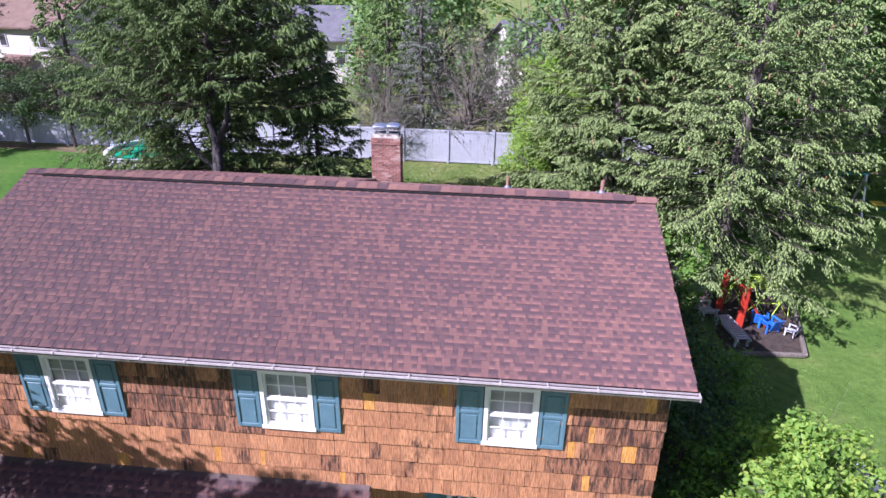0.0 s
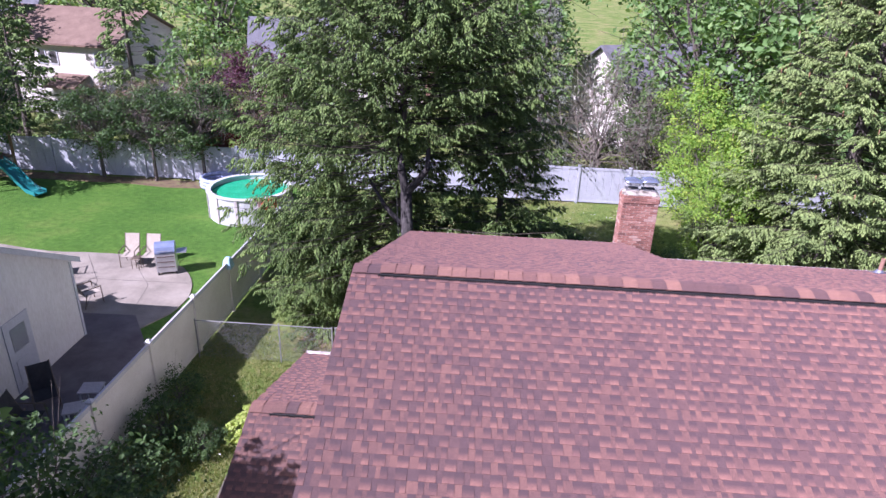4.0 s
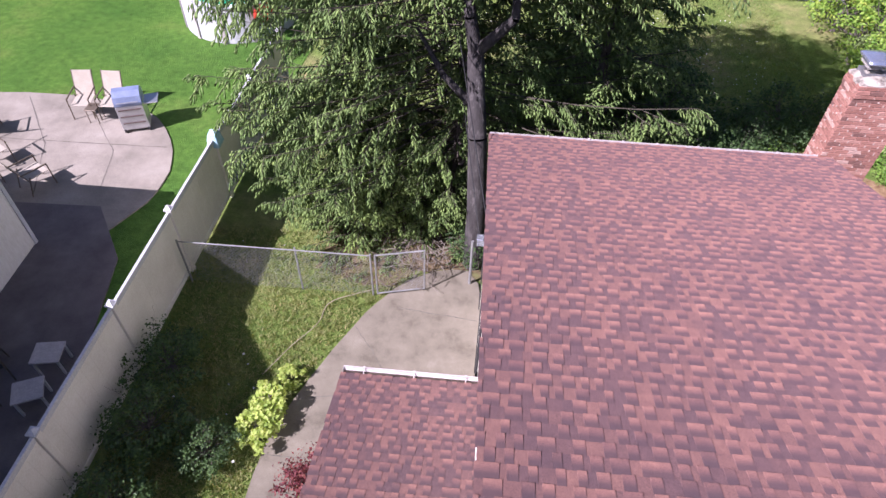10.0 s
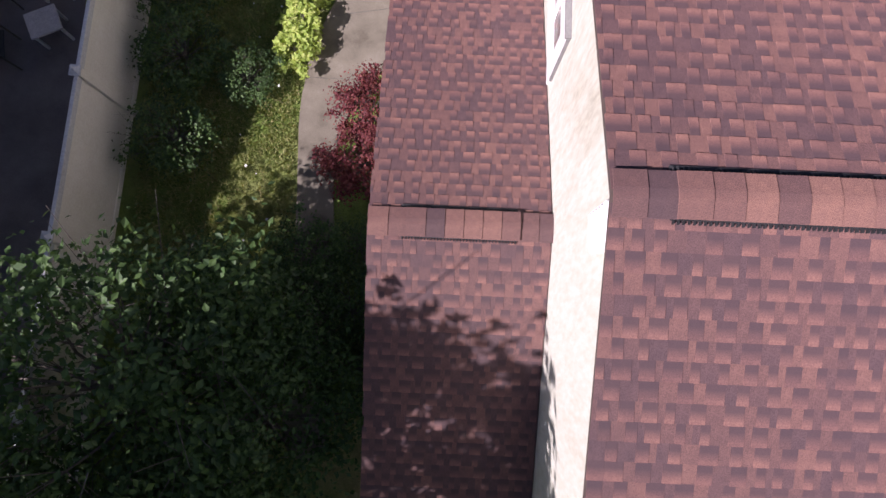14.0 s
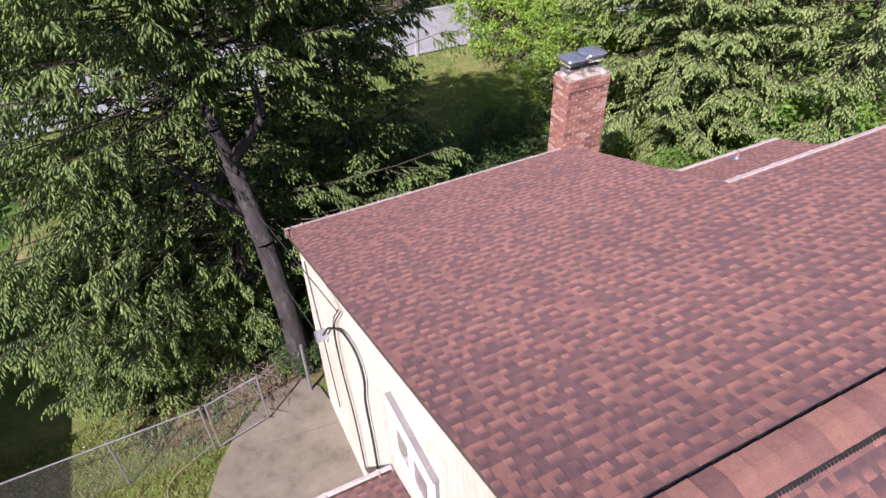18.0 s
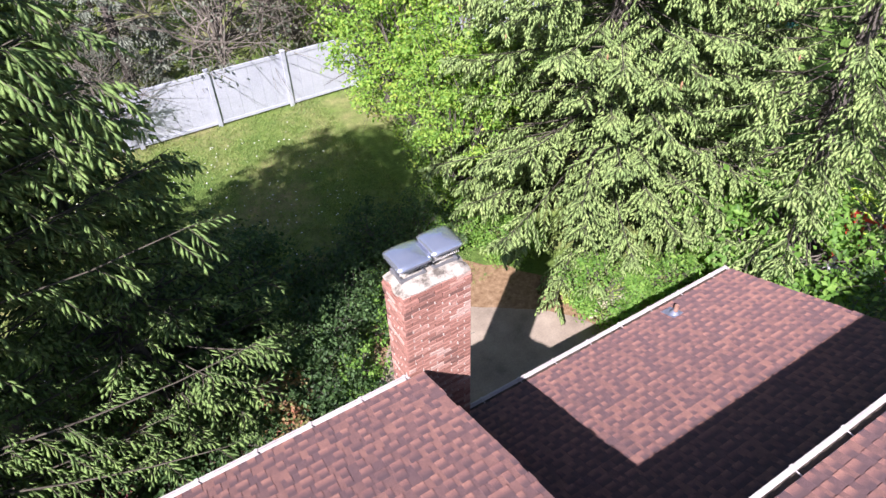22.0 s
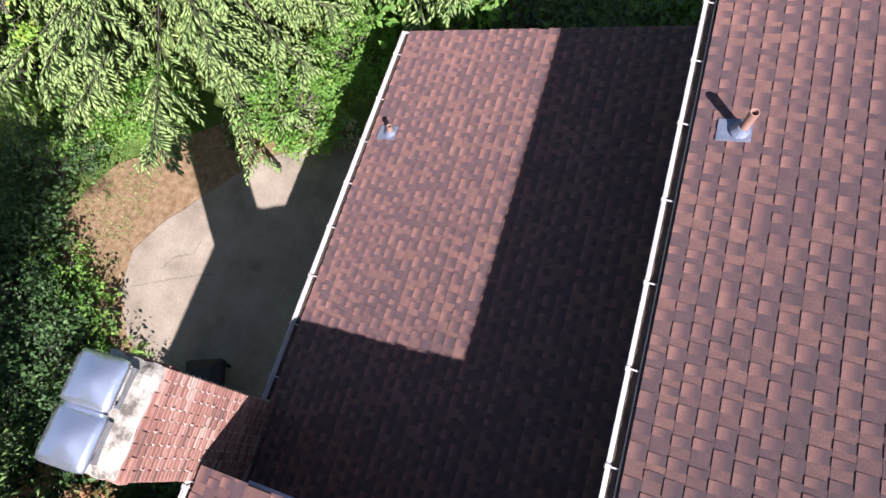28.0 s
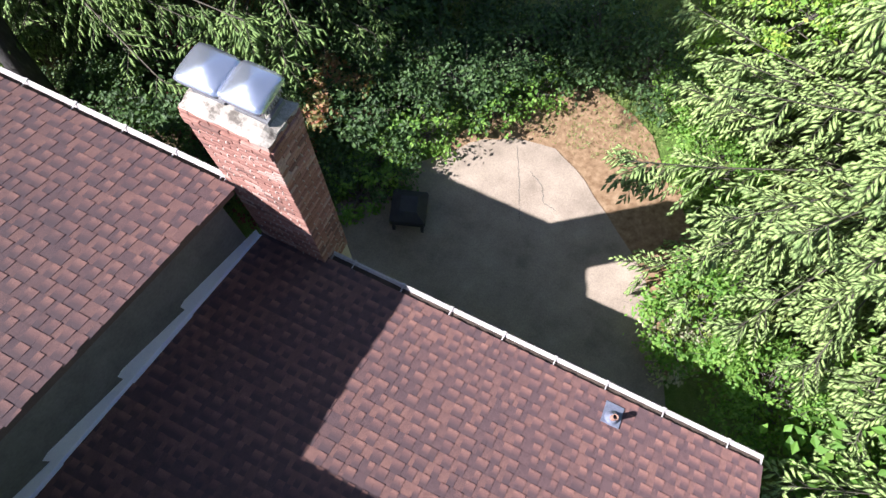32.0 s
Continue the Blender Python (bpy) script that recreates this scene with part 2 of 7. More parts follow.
TEAL = surface("teal_paint", [(0.3, (0.075, 0.155, 0.19)), (0.7, (0.105, 0.20, 0.24))], 3, 50, 0.5, bump=0.08)
GUTTER = surface("gutter_white", [(0.3, (0.3328, 0.3006, 0.2983)), (0.7, (0.459, 0.4189, 0.4131))], 4, 40, 0.45, bump=0.05)
DARK = surface("dark_rubber", [(0.3, (0.012, 0.012, 0.014)), (0.7, (0.03, 0.03, 0.033))], 8, 90, 0.7)
MORTAR = surface("mortar", [(0.3, (0.46, 0.38, 0.34)), (0.7, (0.62, 0.54, 0.49))], 9, 70, 0.95)
MORTAR_DIRTY = surface("weathered_mortar", [(0.3, (0.30, 0.235, 0.205)), (0.7, (0.46, 0.375, 0.33))], 9, 70, 0.95)
CEMENT = surface("cement_wash", [(0.36, (0.10, 0.085, 0.072)), (0.45, (0.26, 0.232, 0.2)), (0.58, (0.37, 0.34, 0.30)), (0.75, (0.45, 0.42, 0.38))], 7, 50, 0.9, bump=0.5, depth=0.01)
# galvanised steel with the blue of the reflected sky added to its colour
METAL = surface("sky_tinted_galvanised_steel", [(0.3, (0.56, 0.60, 0.72)), (0.7, (0.68, 0.72, 0.84))], 2, 60, 0.26, metal=0.86, bump=0.02)
CONE = surface("spruce_cone", [(0.3, (0.22, 0.12, 0.06)), (0.7, (0.36, 0.22, 0.12))], 20, 90, 0.7)
PIPE = surface("weathered_pipe", [(0.3, (0.22, 0.12, 0.09)), (0.7, (0.36, 0.21, 0.16))], 12, 70, 0.6)
# non-metallic pale blue: the sky reflection is put into the colour
FLASHING = surface("sky_tinted_aluminium", [(0.3, (0.6138, 0.6348, 0.8)), (0.7, (0.7068, 0.7268, 0.88))], 4, 60, 0.4, metal=0.0, bump=0.05)
CONCRETE = surface("concrete", [(0.32, (0.0989, 0.086, 0.0645)), (0.45, (0.1505, 0.1333, 0.1032)), (0.58, (0.1763, 0.1565, 0.1221)), (0.72, (0.215, 0.1935, 0.1548))], 1.6, 110, 0.92, bump=0.4, depth=0.006)
PATIO_REAR = surface("worn_patio_concrete", [(0.3, (0.1705, 0.1357, 0.1047)), (0.45, (0.2387, 0.1916, 0.1496)), (0.6, (0.2814, 0.2287, 0.1795)), (0.75, (0.3411, 0.2839, 0.2244))], 1.4, 45, 0.92, bump=0.3, depth=0.006)
PATIO = surface("patio_concrete", [(0.3, (0.15, 0.135, 0.112)), (0.5, (0.225, 0.20, 0.168)), (0.72, (0.29, 0.262, 0.225))], 0.8, 40, 0.92, bump=0.2)
PAVER = surface("pale_paver", [(0.3, (0.20, 0.19, 0.175)), (0.7, (0.27, 0.255, 0.24))], 3, 40, 0.9)
# stained concrete, also darkened to carry the shade beside the garage
SHADED_CONCRETE = surface("stained_shaded_concrete", [(0.3, (0.091, 0.078, 0.0806)), (0.7, (0.156, 0.1365, 0.1365))], 1.5, 80, 0.95, bump=0.4)
SOIL = surface("needle_litter", [(0.3, (0.1254, 0.07045, 0.03528)), (0.45, (0.1971, 0.1202, 0.06429)), (0.6, (0.2598, 0.1699, 0.098)), (0.75, (0.3226, 0.2279, 0.1411))], 9, 90, 0.95, bump=0.6, depth=0.02)
# darker copy of the needle litter, shade in its colour; also the fence mulch
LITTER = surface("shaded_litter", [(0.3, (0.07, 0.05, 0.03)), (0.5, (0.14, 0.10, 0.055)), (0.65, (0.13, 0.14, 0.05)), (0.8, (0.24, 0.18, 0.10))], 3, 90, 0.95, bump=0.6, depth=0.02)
VENT = surface("vent_metal", [(0.3, (0.15, 0.165, 0.23)), (0.7, (0.24, 0.26, 0.34))], 6, 60, 0.45, metal=0.3)
MULCH = surface("dark_mulch", [(0.3, (0.03, 0.022, 0.018)), (0.7, (0.09, 0.065, 0.05))], 6, 80, 0.95, bump=0.8, depth=0.03)
BARK = surface("bark", [(0.3, (0.06, 0.048, 0.042)), (0.7, (0.17, 0.145, 0.13))], 5, 30, 0.95, bump=0.8, depth=0.03, stretch=(3, 3, 0.6))
TWIG = surface("pale_bark", [(0.3, (0.10, 0.085, 0.07)), (0.7, (0.23, 0.2, 0.17))], 5, 30, 0.95, bump=0.5, depth=0.02, stretch=(3, 3, 0.6))
SPRUCE = leaf("spruce_needles", [(0.2, (0.09785, 0.1611, 0.05606)), (0.45, (0.2201, 0.3086, 0.1066)), (0.7, (0.3424, 0.443, 0.157)), (0.9, (0.4521, 0.5368, 0.2075))], 2.2, 0.12, 0.7, 0.13, needles=True)
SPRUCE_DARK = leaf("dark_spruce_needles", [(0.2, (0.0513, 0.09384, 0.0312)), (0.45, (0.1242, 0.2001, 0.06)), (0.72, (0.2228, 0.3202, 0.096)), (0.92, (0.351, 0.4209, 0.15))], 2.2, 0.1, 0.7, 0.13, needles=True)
SPRUCE_YOUNG = leaf("fresh_spruce_needles", [(0.2, (0.078, 0.1365, 0.0385)), (0.5, (0.182, 0.273, 0.077)), (0.8, (0.299, 0.403, 0.11)), (0.95, (0.416, 0.481, 0.165))], 2.6, 0.1, 0.7, 0.15, needles=True)
SPRUCE_GREY = leaf("grey_spruce_needles", [(0.2, (0.09, 0.11, 0.085)), (0.5, (0.19, 0.215, 0.17)), (0.85, (0.32, 0.335, 0.28))], 2.0, 0.1, 0.7, 0.13, needles=True)
STEM = surface("grey_bark", [(0.3, (0.028, 0.025, 0.025)), (0.55, (0.05, 0.045, 0.045)), (0.75, (0.14, 0.13, 0.125))], 4, 26, 0.95, bump=0.8, depth=0.03, stretch=(3, 3, 0.6))
LIMB = surface("spruce_limb", [(0.3, (0.04356, 0.03643, 0.02693)), (0.7, (0.09502, 0.08317, 0.06336))], 5, 30, 0.95)
LEAF_MAPLE = leaf("maple_leaves", [(0.25, (0.03, 0.065, 0.022)), (0.5, (0.09, 0.17, 0.045)), (0.7, (0.20, 0.29, 0.07)), (0.82, (0.42, 0.42, 0.09)), (0.95, (0.55, 0.46, 0.12))], 1.0, 0.35, 0.45)
LEAF_GREEN = leaf("green_leaves", [(0.2, (0.04785, 0.1044, 0.0348)), (0.45, (0.1305, 0.2349, 0.0783)), (0.75, (0.2349, 0.3567, 0.1392)), (0.95, (0.3654, 0.435, 0.1914))], 0.6, 0.35)
LEAF_LIME = leaf("yellow_green_leaves", [(0.2, (0.09, 0.18, 0.035)), (0.42, (0.175, 0.32, 0.055)), (0.66, (0.29, 0.42, 0.075)), (0.84, (0.43, 0.46, 0.1)), (0.97, (0.50, 0.27, 0.1))], 1.3, 0.4)
LEAF_HOSTA = leaf("yellow_hosta_leaves", [(0.2, (0.20, 0.30, 0.06)), (0.5, (0.36, 0.46, 0.11)), (0.8, (0.52, 0.56, 0.20))], 2.0, 0.35)
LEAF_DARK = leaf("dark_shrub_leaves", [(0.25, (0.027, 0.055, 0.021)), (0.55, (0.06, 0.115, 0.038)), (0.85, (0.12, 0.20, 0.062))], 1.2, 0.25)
LEAF_AUTUMN = leaf("turning_leaves", [(0.2, (0.10, 0.12, 0.04)), (0.42, (0.22, 0.24, 0.09)), (0.6, (0.36, 0.22, 0.12)), (0.8, (0.46, 0.15, 0.11)), (0.95, (0.5, 0.33, 0.24))], 2.5, 0.3)
LEAF_BRIGHT = leaf("bright_shrub_leaves", [(0.2, (0.06, 0.1408, 0.02875)), (0.5, (0.15, 0.2904, 0.05175)), (0.8, (0.27, 0.4048, 0.092))], 1.0, 0.4)
LEAF_RED = leaf("red_shrub_leaves", [(0.25, (0.06, 0.016, 0.022)), (0.5, (0.15, 0.035, 0.045)), (0.75, (0.22, 0.07, 0.065)), (0.93, (0.2, 0.2, 0.06))], 2.5, 0.3)
LEAF_PURPLE = leaf("purple_leaves", [(0.25, (0.03, 0.012, 0.022)), (0.6, (0.085, 0.03, 0.055)), (0.9, (0.16, 0.06, 0.09))], 0.8, 0.25)
LEAF_DULL = leaf("dull_leaves", [(0.25, (0.09, 0.075, 0.05)), (0.55, (0.21, 0.16, 0.115)), (0.85, (0.34, 0.245, 0.19)), (0.97, (0.36, 0.13, 0.08))], 0.8, 0.25)
LEAF_GREY = leaf("grey_green_leaves", [(0.25, (0.07, 0.085, 0.065)), (0.6, (0.15, 0.17, 0.13)), (0.9, (0.26, 0.27, 0.22))], 0.8, 0.25)

PETAL_PINK = leaf("pale_blossom", [(0.25, (0.12, 0.22, 0.06)), (0.5, (0.38, 0.40, 0.24)), (0.75, (0.60, 0.50, 0.42)), (0.95, (0.68, 0.62, 0.58))], 2.0, 0.3)


# ---- building helpers ----
def part(name, bm, material, parent=None, label="", smooth=False):
    me = bpy.data.meshes.new(name)
    bmesh.ops.recalc_face_normals(bm, faces=bm.faces)
    bm.to_mesh(me)
    bm.free()
    me.materials.append(material)
    if smooth:
        me.shade_smooth()
    ob = new(name, me)
    ob.parent = parent
    return tagged(ob, label)


def mesh_of(name, verts, faces, material):
    """A mesh from arrays of corners and of equal faces."""
    verts, faces = np.asarray(verts, np.float32), np.asarray(faces, np.int32)
    me = bpy.data.meshes.new(name)
    n, k = faces.shape
    me.vertices.add(len(verts)), me.loops.add(n * k), me.polygons.add(n)
    me.vertices.foreach_set("co", verts.ravel())
    me.loops.foreach_set("vertex_index", faces.ravel())
    me.polygons.foreach_set("loop_start", np.arange(0, n * k, k, dtype=np.int32))
    me.polygons.foreach_set("loop_total", np.full(n, k, np.int32))
    me.update(calc_edges=True)
    me.shade_flat()
    me.materials.append(material)
    return me


def array_part(name, verts, faces, material, parent=None, label="", kind=""):
    ob = new(name, mesh_of(name, verts, faces, material))
    ob.parent = parent
    return tagged(ob, label, kind=kind)


def empty(name, label, category, group="", at=(0, 0, 0)):
    ob = new(name)
    ob.empty_display_size = 0.2
    ob.location = at
    return tagged(ob, label, category, group)


def box(bm, x0, x1, y0, y1, z0, z1, bevel=0.0, m=None):
    r = bmesh.ops.create_cube(bm, size=1.0, matrix=Matrix.Translation(((x0 + x1) / 2, (y0 + y1) / 2, (z0 + z1) / 2)) @ Matrix.Diagonal((x1 - x0, y1 - y0, z1 - z0, 1)))
    vs = r["verts"]
    if bevel:
        es = list({e for v in vs for e in v.link_edges})
        out = bmesh.ops.bevel(bm, geom=es, offset=bevel, segments=1, affect="EDGES", profile=0.5)
        vs = list({v for f in out["faces"] for v in f.verts} | {v for v in vs if v.is_valid})
    if m is not None:
        bmesh.ops.transform(bm, matrix=m, verts=vs)
    return vs


def boxed(name, dims, material, parent=None, label="", bevel=0.0, m=None):
    bm = bmesh.new()
    box(bm, *dims, bevel=bevel, m=m)
    return part(name, bm, material, parent, label)


def rod(bm, a, b, r, r2=None, sides=8):
    a, b = Vector(a), Vector(b)
    d = b - a
    m = Matrix.Translation((a + b) / 2) @ d.to_track_quat("Z", "Y").to_matrix().to_4x4()
    return bmesh.ops.create_cone(bm, cap_ends=True, segments=sides, radius1=r, radius2=r if r2 is None else r2, depth=d.length, matrix=m)["verts"]


def rodded(name, ends, r, material, parent=None, label="", sides=8):
    bm = bmesh.new()
    for a, b in ends:
        rod(bm, a, b, r, sides=sides)
    return part(name, bm, material, parent, label)


def prism(bm, top, dz):
    """A plate under a polygon of points."""
    a = [bm.verts.new(p) for p in top]
    b = [bm.verts.new((p[0], p[1], p[2] - dz)) for p in top]
    bm.faces.new(a), bm.faces.new(b[::-1])
    for i in range(len(top)):
        j = (i + 1) % len(top)
        bm.faces.new((a[i], b[i], b[j], a[j]))


def slab(name, outline, z, thick, material, label, category):
    bm = bmesh.new()
    prism(bm, [(x, y, z) for x, y in outline], thick)
    return tagged(part(name, bm, material, None, label), label, category, kind="structure")


def rounded(outline, seed, steps=5, rough=0.06):
    """A smooth uneven closed line through rough corners."""
    rng, n, out = random.Random(seed), len(outline), []
    for i in range(n):
        p0, p1, p2, p3 = (Vector(outline[(i + k) % n]) for k in (-1, 0, 1, 2))
        for s in range(steps):
            t = s / steps
            q = 0.5 * (2 * p1 + (p2 - p0) * t + (2 * p0 - 5 * p1 + 4 * p2 - p3) * t * t + (3 * p1 - p0 - 3 * p2 + p3) * t ** 3)
            out.append((q.x + rng.uniform(-rough, rough), q.y + rng.uniform(-rough, rough)))
    return out


# ---- ground and paving ----
bm = bmesh.new()
bmesh.ops.create_grid(bm, x_segments=60, y_segments=60, size=600)
for v in bm.verts:
    d = math.hypot(v.co.x, v.co.y - 12)
    v.co.z = -0.02 if d < 60 else -0.02 + 0.6 * noise.noise(v.co / 90)
tagged(part("ground", bm, LAWN), "mown green lawn with pale dry patches", "lawn", kind="structure")
slab("neighbour_lawn", rounded([(-12.6, -20), (-11.98, 6.0), (-11.5, 18.5), (-11.25, 23.6), (-10.6, 30.9), (-30, 31.1), (-60, 31.2), (-60, -20)], 14, 1, 0.0), -0.008, 0.05, LAWN_GREEN, "vivid green mown lawn of the neighbouring yard", "lawn")
slab("right_lawn", rounded([(9.5, -15), (9.3, 8), (10.4, 15), (11.0, 20), (13.0, 26), (14, 31), (40, 31), (60, 10), (50, -15)], 15, 3, 0.0), -0.008, 0.05, LAWN_SUN, "sunlit green lawn beside the playground", "lawn")
slab("walkway", rounded([(-5.3, 16.3), (-6.6, 16.4), (-7.45, 15.5), (-8.1, 14.3), (-8.6, 13.1), (-8.9, 12.0), (-8.92, 10.8), (-8.85, 9.0), (-8.8, 6.0), (-8.1, 6.0), (-8.2, 9.0), (-8.25, 10.9), (-7.7, 12.1), (-7.0, 12.3), (-5.3, 12.0)], 3, 4, 0.02),
     0.03, 0.12, CONCRETE, "weathered concrete walkway beside the house", "walkway")
slab("rear_patio", rounded([(-0.3, 16.2), (-0.3, 17.6), (0.9, 19.3), (1.7, 20.1), (2.7, 20.35), (3.7, 19.8), (4.9, 18.9), (5.5, 18.0), (6.3, 16.3), (6.3, 15.7), (-0.3, 15.7)], 4, 4, 0.03),
     0.03, 0.12, PATIO_REAR, "worn concrete patio slab behind the chimney", "patio")
slab("needle_bed", rounded([(1.0, 19.2), (1.6, 20.8), (2.6, 21.8), (4.0, 21.6), (5.2, 20.2), (6.2, 18.8), (6.2, 17.5), (5.0, 17.5), (3.6, 18.8)], 5, 4, 0.1), 0.012, 0.05, SOIL, "brown fallen needles beside the patio", "bare soil")
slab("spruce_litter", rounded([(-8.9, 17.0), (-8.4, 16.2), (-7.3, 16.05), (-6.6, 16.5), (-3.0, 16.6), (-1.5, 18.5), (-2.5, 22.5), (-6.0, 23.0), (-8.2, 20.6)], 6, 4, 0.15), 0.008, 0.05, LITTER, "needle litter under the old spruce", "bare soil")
slab("neighbour_patio", rounded([(-24, 22.0), (-20, 22.0), (-17.2, 22.1), (-14.8, 21.6), (-13.5, 20.0), (-13.3, 18.4), (-13.9, 17.0), (-14.6, 16.0), (-24, 16.0)], 7, 4, 0.02), 0.03, 0.12, PATIO, "pale concrete patio in the neighbouring yard", "patio")
# paving split at the shade line; this side gets the darker colour
slab("neighbour_drive", [(-18.5, 17.6), (-14.4, 17.75), (-13.3, 16.2), (-12.9, 14.0), (-12.7, 12.0), (-12.7, 2.0), (-18.5, 2.0)], 0.034, 0.12, SHADED_CONCRETE, "stained concrete strip between shed and fence, darkened to put in its shade", "driveway")
slab("playground_mulch", [(11.1, 13.9), (13.3, 14.0), (14.0, 16.6), (13.2, 18.2), (11.0, 17.6)], 0.03, 0.1, MULCH, "dark mulch bed with timber edging", "mulch bed")
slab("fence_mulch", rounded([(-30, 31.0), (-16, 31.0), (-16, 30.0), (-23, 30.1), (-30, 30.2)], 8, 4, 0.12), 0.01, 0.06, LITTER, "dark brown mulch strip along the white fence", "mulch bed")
slab("neighbour_terrace", rounded([(16.5, 9.0), (17.4, 11.6), (17.4, 12.7), (19.2, 13.8), (20.6, 14.6), (24, 15.5), (27, 13), (26, 8.4)], 9, 4, 0.03), 0.03, 0.12, PAVER, "pale stone terrace across the lawn", "terrace")

# ---- the house ----
XL, XR, YR, ZR = -5.36, 6.78, 8.65, 6.74
FRONT, BACK = 0.315, 0.338
YF, YN, YB, XN = 4.64, 12.46, 15.98, 0.18
EXPOSED = 0.1433
house = empty("house", "two-storey cedar-shake house with a red-brown shingled roof", "house")


def zroof(y):
    return ZR - FRONT * (YR - y) if y < YR else ZR - BACK * (y - YR)


FASCIA = surface("brown_fascia", [(0.3, (0.07, 0.05, 0.045)), (0.7, (0.11, 0.08, 0.07))], 3, 40, 0.7)


def deck(name, outline, parent, thick=0.12, material=FASCIA):
    bm = bmesh.new()
    prism(bm, outline, thick)
    return part(name, bm, material, parent)


TABS = (0.065, 0.08, 0.09, 0.105, 0.13)
GAPS = (0.05, 0.065, 0.08, 0.1, 0.125)
PIECES = {}


def shade_uv(me, per):
    """Texture coordinates per piece: across and up the exposed face."""
    uv = me.uv_layers.new(name="piece")
    n = len(me.loops) // len(per)
    uv.data.foreach_set("uv", np.tile(np.array(per, np.float32), (n, 1)).ravel())


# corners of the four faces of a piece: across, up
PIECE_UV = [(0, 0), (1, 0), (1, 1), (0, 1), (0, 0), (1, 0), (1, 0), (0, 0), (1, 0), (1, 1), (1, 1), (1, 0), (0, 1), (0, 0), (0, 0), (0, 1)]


def shingle_mesh(w, proud):
    if (w, proud) not in PIECES:
        lo, hi = (0.0115, 0.003) if proud else (0.005, 0.002)
        L, g = EXPOSED + 0.012, 0.0004
        v = [(g, 0, 0), (w - g, 0, 0), (w - g, L, 0), (g, L, 0), (g, 0, lo), (w - g, 0, lo), (w - g, L, hi), (g, L, hi)]
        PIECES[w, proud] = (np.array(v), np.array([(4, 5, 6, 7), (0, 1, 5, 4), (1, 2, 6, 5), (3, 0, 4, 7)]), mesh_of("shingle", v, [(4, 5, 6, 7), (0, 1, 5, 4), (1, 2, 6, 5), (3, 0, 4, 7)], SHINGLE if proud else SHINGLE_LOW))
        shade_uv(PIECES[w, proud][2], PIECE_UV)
    return PIECES[w, proud]


def shingles(roof, eave_y, eave_z, up_y, up_z, span, near, seed, limit=300):
    """Courses of laminated shingles from the eave up to the ridge. span(v): from and to along x at v up the slope.
    near(x, y): where the single pieces lie that are objects of their own."""
    rng = random.Random(seed)
    up = Vector((0, up_y - eave_y, up_z - eave_z))
    length = up.length
    up.normalize()
    side = Vector((1, 0, 0)) if up.y > 0 else Vector((-1, 0, 0))
    out = side.cross(up)
    turn = Matrix((side, up, out)).transposed().to_4x4()
    verts, faces, count, made, low = [], [], 0, 0, []
    tn = np.array(Matrix((side, up, out)).transposed())
    for k in range(int(length / EXPOSED)):
        v = k * EXPOSED
        x0, x1 = span(v)
        u, proud = rng.uniform(-0.2, 0), rng.random() < 0.5
        while u < x1 - x0:
            w = rng.choice(TABS if proud else GAPS)
            a, b = max(u, 0.0), min(u + w, x1 - x0)
            if b - a > 0.02:
                start = x0 + a if side.x > 0 else x1 - a
                o = Vector((start, eave_y + up.y * v, eave_z + up.z * v))
                pv, pf, me = shingle_mesh(w, proud)
                full = b - a > w - 1e-4
                if full and made < limit and near(o.x, o.y):
                    ob = new("shingle", me)
                    ob.parent = roof
                    ob.matrix_local = Matrix.Translation(o) @ turn
                    made += 1
                else:
                    q = pv * np.array(((b - a) / w, 1, 1))
                    verts.append(q @ tn.T + np.array(o))
                    faces.append(pf + count)
                    count += 8
                    low.append(0 if proud else 1)
            u += w
            proud = not proud if rng.random() < 0.96 else proud
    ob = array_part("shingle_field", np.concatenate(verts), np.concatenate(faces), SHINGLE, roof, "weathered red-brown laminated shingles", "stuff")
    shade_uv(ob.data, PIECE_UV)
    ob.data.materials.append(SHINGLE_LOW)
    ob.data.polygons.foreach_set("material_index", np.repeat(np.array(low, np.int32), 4))


